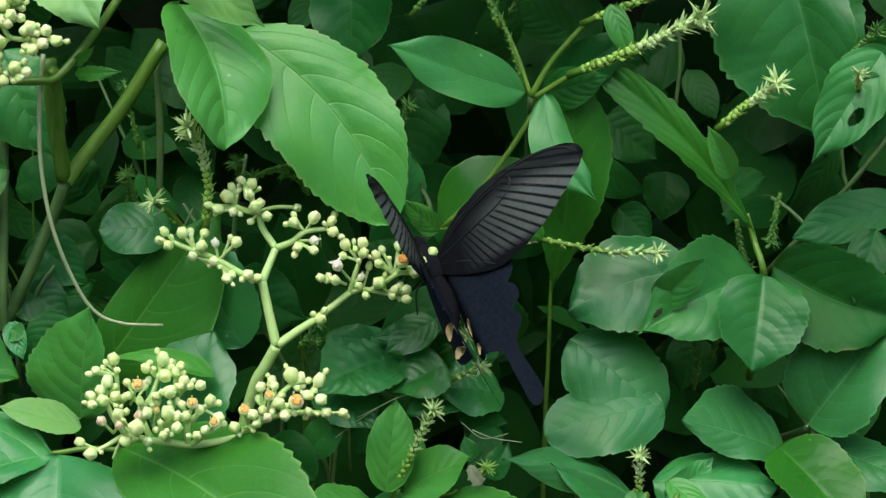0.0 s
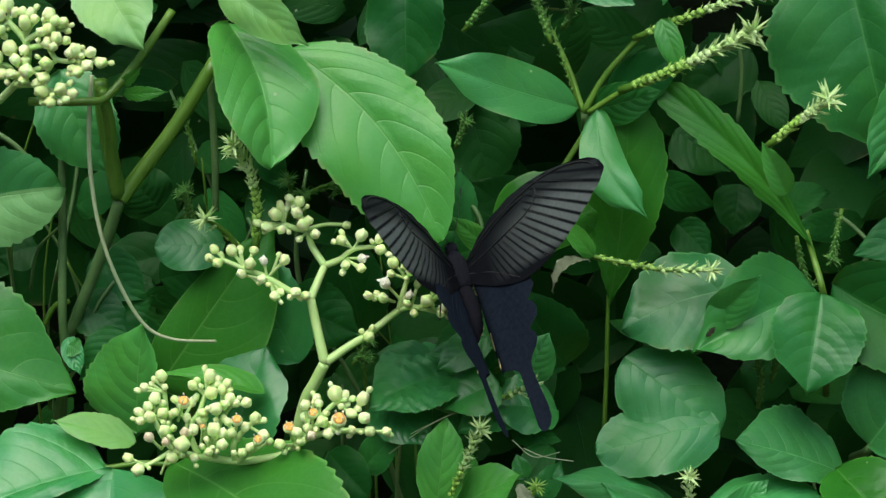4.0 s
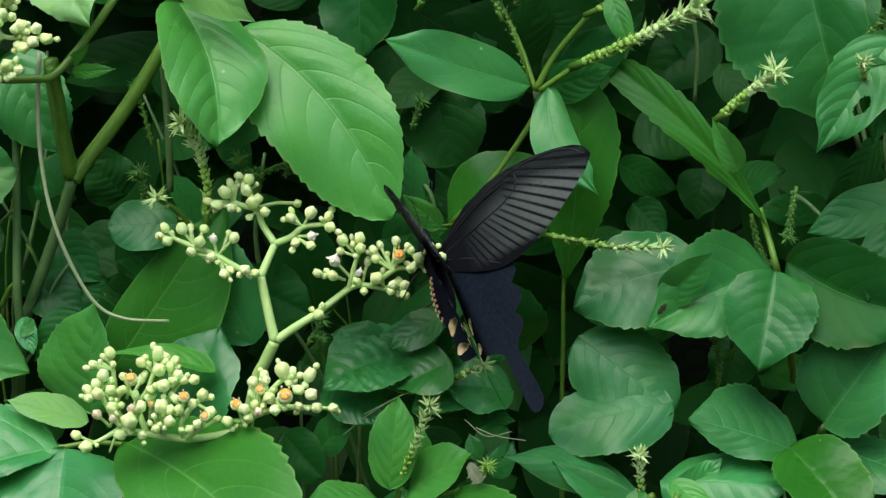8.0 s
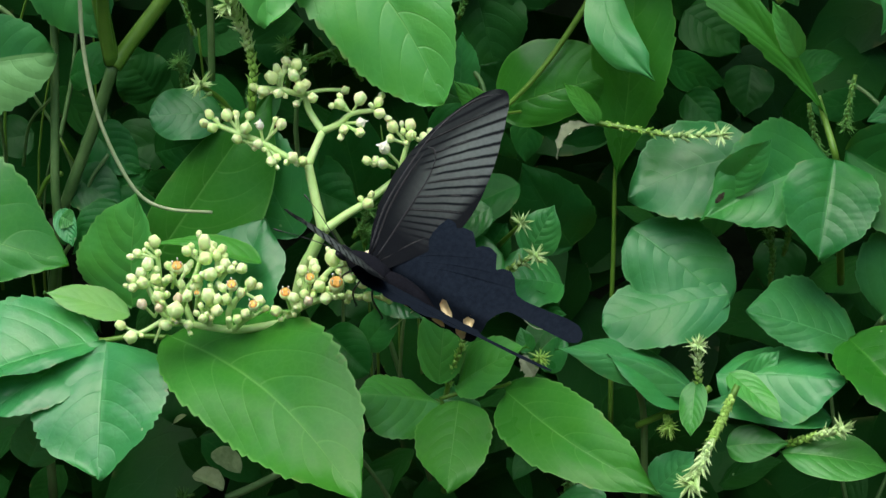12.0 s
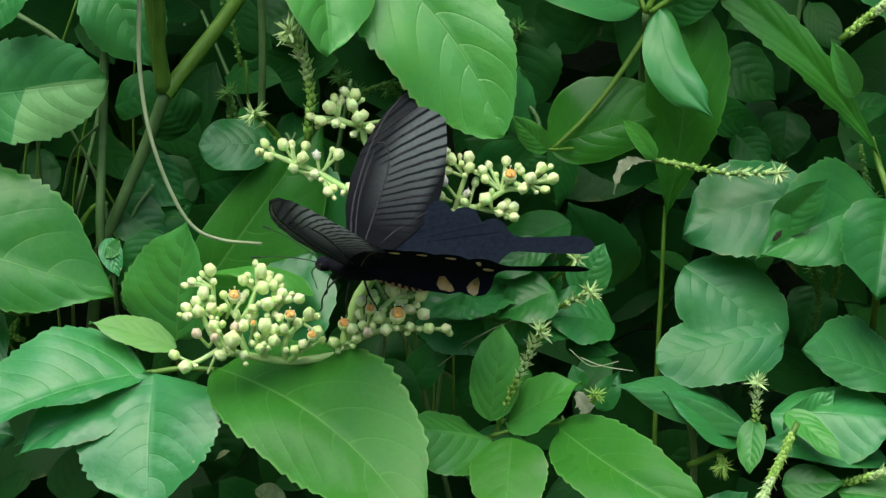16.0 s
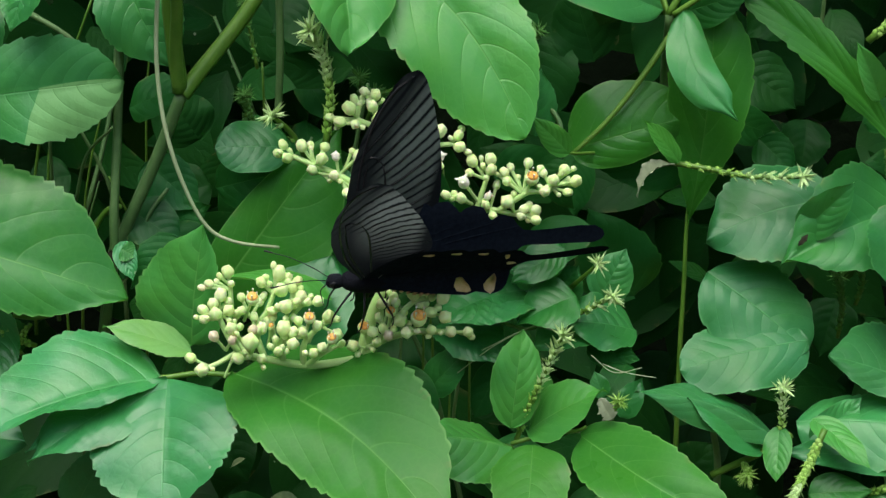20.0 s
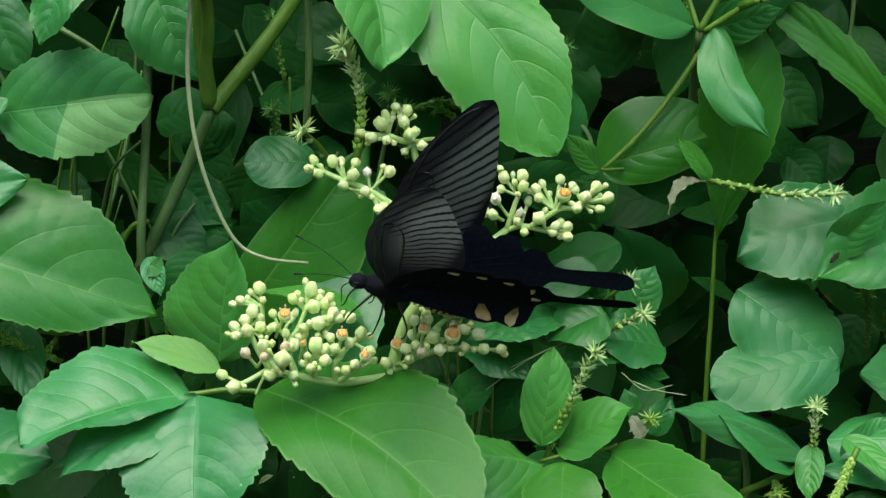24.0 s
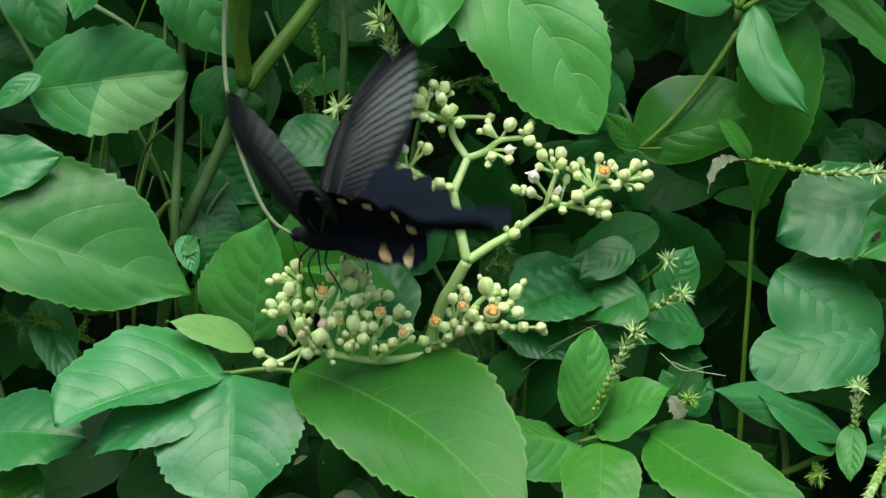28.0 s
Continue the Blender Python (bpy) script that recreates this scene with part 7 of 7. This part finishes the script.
def motions():
    # seconds, place in metres, turn in degrees, lift of the left and right forewings, sweep of the left, right and hind wings, lift of the hindwings
    rows = (
        (0, 0.0268, 0.0136, 0.8302, -11.7, -30.0, 115.9, 64, 53, -15, -14, -1, 61, 43),
        (0.5, 0.0249, 0.0134, 0.8309, -12.1, -28.9, 116.9, 62, 54, -17, -16, 1, 59, 45),
        (1, 0.0223, 0.0129, 0.8327, -0.8, -33.7, 116.8, 46, 65, -13, -13, -2, 44, 56),
        (1.5, 0.0210, 0.0128, 0.8317, -1.8, -32.9, 118.2, 48, 62, -13, -14, 1, 46, 52),
        (2, 0.0216, 0.0129, 0.8321, -1.3, -33.0, 116.8, 49, 62, -14, -15, -1, 47, 51),
        (2.5, 0.0211, 0.0129, 0.8310, -0.5, -33.4, 115.4, 51, 62, -17, -14, -1, 49, 50),
        (3, 0.0216, 0.0131, 0.8312, 0.0, -31.2, 114.4, 48, 65, -17, -16, -2, 46, 52),
        (3.5, 0.0214, 0.0132, 0.8316, -0.6, -34.0, 113.0, 50, 65, -16, -14, 1, 47, 54),
        (4, 0.0217, 0.0134, 0.8326, -2.6, -34.5, 114.4, 50, 63, -13, -12, -1, 46, 55),
        (4.5, 0.0217, 0.0133, 0.8320, -1.9, -33.9, 112.9, 49, 64, -12, -13, 1, 45, 55),
        (6.5, 0.0233, 0.0131, 0.8292, 0.3, -29.9, 112.7, 54, 60, -12, -14, 2, 49, 50),
        (7, 0.0257, 0.0133, 0.8304, 12.5, -31.9, 120.2, 42, 79, -13, -13, -1, 37, 68),
        (7.5, 0.0277, 0.0149, 0.8306, 15.1, -34.0, 125.2, 46, 80, -19, -12, 0, 42, 69),
        (8, 0.0280, 0.0164, 0.8299, 21.6, -35.1, 121.6, 36, 85, -19, -13, -1, 33, 75),
        (8.5, 0.0285, 0.0173, 0.8297, 18.3, -37.9, 127.1, 39, 85, -19, -9, -2, 37, 73),
        (9, 0.0281, 0.0183, 0.8300, 16.9, -38.1, 129.2, 38, 82, -14, -8, -0, 34, 68),
        (9.2, 0.0227, 0.0132, 0.8234, 36.8, -56.7, 109.8, 51, 79, -10, -7, 2, 49, 66),
        (9.4, 0.0173, 0.0123, 0.8314, 7.0, -50.0, 150.6, 48, 69, -10, -8, -2, 46, 58),
        (9.5, 0.0168, 0.0116, 0.8308, -0.6, -40.6, 154.8, 41, 66, -7, -7, -3, 39, 56),
        (9.6, 0.0108, 0.0112, 0.8344, -4.5, -40.0, 167.4, 56, 69, -8, -6, -6, 54, 59),
        (9.7, 0.0160, 0.0067, 0.8371, -27.8, -24.4, 172.4, 85, 60, -7, -10, -3, 83, 52),
        (9.8, 0.0123, 0.0023, 0.8409, -29.1, -8.6, 161.8, 100, 68, -11, -15, 6, 96, 60),
        (9.9, 0.0018, -0.0026, 0.8577, -48.4, 5.5, 197.7, 94, 79, -2, -10, -2, 89, 71),
        (10, 0.0001, -0.0068, 0.8449, -49.0, 9.8, 190.4, 108, 64, -3, -12, -1, 102, 58),
        (10.1, -0.0029, -0.0090, 0.8156, -46.7, 7.9, 197.5, 103, 69, -2, -10, -8, 97, 62),
        (10.2, 0.0006, -0.0107, 0.8072, -30.3, -6.6, 183.2, 100, 58, -11, -8, -8, 93, 51),
        (10.3, -0.0002, -0.0134, 0.8082, -30.7, -5.1, 197.9, 75, 58, -9, -7, -3, 70, 51),
        (10.4, -0.0010, -0.0136, 0.8067, -31.7, -14.5, 186.6, 67, 52, -9, -11, -0, 61, 45),
        (10.5, 0.0016, -0.0136, 0.8063, -31.4, -16.7, 176.2, 70, 52, -7, -11, 1, 64, 44),
        (10.6, 0.0043, -0.0137, 0.8049, -33.0, -21.6, 170.4, 66, 49, -8, -11, 0, 60, 41),
        (10.8, 0.0050, -0.0137, 0.8052, -34.4, -19.4, 155.9, 61, 51, -8, -11, 2, 55, 42),
        (11, 0.0056, -0.0137, 0.8040, -34.2, -26.0, 143.3, 66, 45, -5, -12, 4, 59, 36),
        (11.2, 0.0030, -0.0138, 0.8023, -34.6, -21.4, 147.2, 68, 44, -6, -11, 3, 60, 36),
        (11.5, 0.0033, -0.0136, 0.8060, -35.9, -17.5, 152.7, 68, 32, -10, -11, 1, 56, 28),
        (12, 0.0031, -0.0137, 0.8049, -36.8, -16.6, 153.0, 67, 18, -7, -9, -2, 51, 16),
        (12.5, 0.0021, -0.0124, 0.8034, -35.4, -17.2, 150.6, 67, 19, -11, -11, -0, 50, 17),
        (14.5, -0.0128, -0.0078, 0.8055, -26.2, 5.7, 159.4, 57, 29, -9, -19, 1, 43, 23),
        (15, -0.0150, -0.0065, 0.8082, -27.7, 7.4, 161.0, 56, 27, -9, -18, -4, 44, 19),
        (15.5, -0.0158, -0.0078, 0.8083, -26.3, 5.2, 169.6, 59, 31, -1, -20, -3, 52, 25),
        (16, -0.0160, -0.0087, 0.8115, -26.1, 1.0, 173.4, 54, 27, 5, -16, -2, 52, 22),
        (16.5, -0.0160, -0.0105, 0.8117, -24.8, 1.6, 174.5, 56, 29, 3, -18, -3, 54, 23),
        (17, -0.0143, -0.0122, 0.8114, -22.9, 1.8, 176.9, 61, 32, 3, -20, -4, 57, 25),
        (17.5, -0.0138, -0.0121, 0.8107, -23.3, -0.5, 176.9, 62, 38, 0, -20, -3, 57, 35),
        (18, -0.0139, -0.0118, 0.8120, -20.2, 1.1, 182.1, 67, 36, 1, -19, -4, 60, 34),
        (18.5, -0.0132, -0.0121, 0.8122, -28.5, -2.5, 183.7, 76, 63, 1, -19, -3, 70, 61),
        (19, -0.0151, -0.0125, 0.8116, -35.8, 1.0, 183.4, 75, 75, 3, -12, -2, 69, 69),
        (19.5, -0.0192, -0.0125, 0.8108, -35.4, 4.6, 189.1, 67, 77, 2, -10, -2, 61, 71),
        (20, -0.0177, -0.0124, 0.8098, -32.8, 4.6, 194.4, 68, 77, 2, -13, -2, 62, 73),
        (20.5, -0.0190, -0.0130, 0.8110, -34.5, -3.6, 193.8, 67, 80, 2, -11, 3, 61, 73),
        (21, -0.0178, -0.0138, 0.8093, -33.8, -6.7, 193.8, 67, 78, 2, -11, 1, 60, 69),
        (21.5, -0.0174, -0.0136, 0.8095, -33.5, -8.6, 192.9, 69, 76, 1, -12, -1, 63, 68),
        (23.5, -0.0221, -0.0128, 0.8109, -35.2, -9.0, 189.2, 69, 77, 1, -12, 3, 63, 72),
        (24, -0.0204, -0.0128, 0.8115, -35.6, -7.5, 190.7, 71, 79, 1, -14, 1, 65, 74),
        (24.5, -0.0245, -0.0134, 0.8106, -37.1, -6.7, 191.8, 75, 78, 2, -13, 1, 66, 76),
        (25, -0.0233, -0.0141, 0.8107, -38.5, -3.9, 191.5, 73, 74, 1, -20, -3, 63, 72),
        (25.3, -0.0269, -0.0143, 0.8112, -38.4, -9.7, 190.1, 73, 72, -2, -16, -1, 67, 69),
        (25.5, -0.0245, -0.0144, 0.8149, -47.0, -21.6, 192.9, 82, 82, -1, -21, -6, 78, 77),
        (25.7, -0.0267, -0.0147, 0.8167, -47.2, -4.2, 180.0, 93, 78, -2, -21, 5, 90, 71),
        (25.9, -0.0329, -0.0150, 0.8148, -48.4, -8.9, 177.8, 89, 69, 0, -20, 3, 87, 60),
        (26, -0.0387, -0.0152, 0.8140, -47.8, -18.5, 179.8, 93, 73, 3, -18, -4, 91, 64),
        (26.1, -0.0402, -0.0150, 0.8131, -41.1, -25.9, 171.7, 75, 60, 1, -14, 1, 73, 52),
        (26.3, -0.0367, -0.0146, 0.8142, -44.4, -12.0, 174.8, 62, 56, -5, -13, 6, 59, 50),
        (26.5, -0.0372, -0.0150, 0.8146, -44.4, -9.6, 176.2, 63, 52, -2, -16, -2, 55, 47),
        (27, -0.0361, -0.0144, 0.8122, -34.4, -10.2, 165.4, 57, 29, -5, -12, 1, 38, 27),
        (27.5, -0.0390, -0.0140, 0.8145, -31.9, -5.8, 168.5, 52, 28, -7, -12, -4, 46, 26),
        (27.7, -0.0387, -0.0137, 0.8125, -20.0, -4.2, 164.5, 65, 24, -12, -6, -6, 63, 22),
        (27.8, -0.0417, -0.0136, 0.8144, -27.5, -4.1, 155.4, 51, 32, -16, -8, -4, 49, 30),
        (27.9, -0.0448, -0.0135, 0.8168, -25.4, -5.3, 139.2, 67, 37, -24, -12, -4, 65, 35),
        (28, -0.0472, -0.0128, 0.8167, -22.9, 7.5, 138.4, 65, 33, -20, -3, -5, 63, 31),
    )
    # the left forewing feathers while the butterfly sits with raised wings
    twist = {7: 6, 7.5: 14, 8: 21, 8.5: 24, 9: 26, 9.2: 14}
    walk(butterfly, [(r[0], pose(*r[1:7])) for r in rows])
    for s, fore, hind in wings:
        lift, sweep, low = (7, 9, 12) if s > 0 else (8, 10, 13)
        at = Matrix.Translation((0.002, 0.0015 * s, 0.0015))
        low_at = Matrix.Translation((0.002, 0.0015 * s, 0.0009))
        walk(fore, [(r[0], at @ Matrix.Rotation(radians(s * r[lift]), 4, "X") @ Matrix.Rotation(radians(-s * r[sweep]), 4, "Z")
                     @ Matrix.Rotation(radians(twist.get(r[0], 0) if s > 0 else 0), 4, "Y")) for r in rows])
        walk(hind, [(r[0], low_at @ Matrix.Rotation(radians(s * r[low]), 4, "X") @ Matrix.Rotation(radians(-s * r[11]), 4, "Z")) for r in rows])


motions()
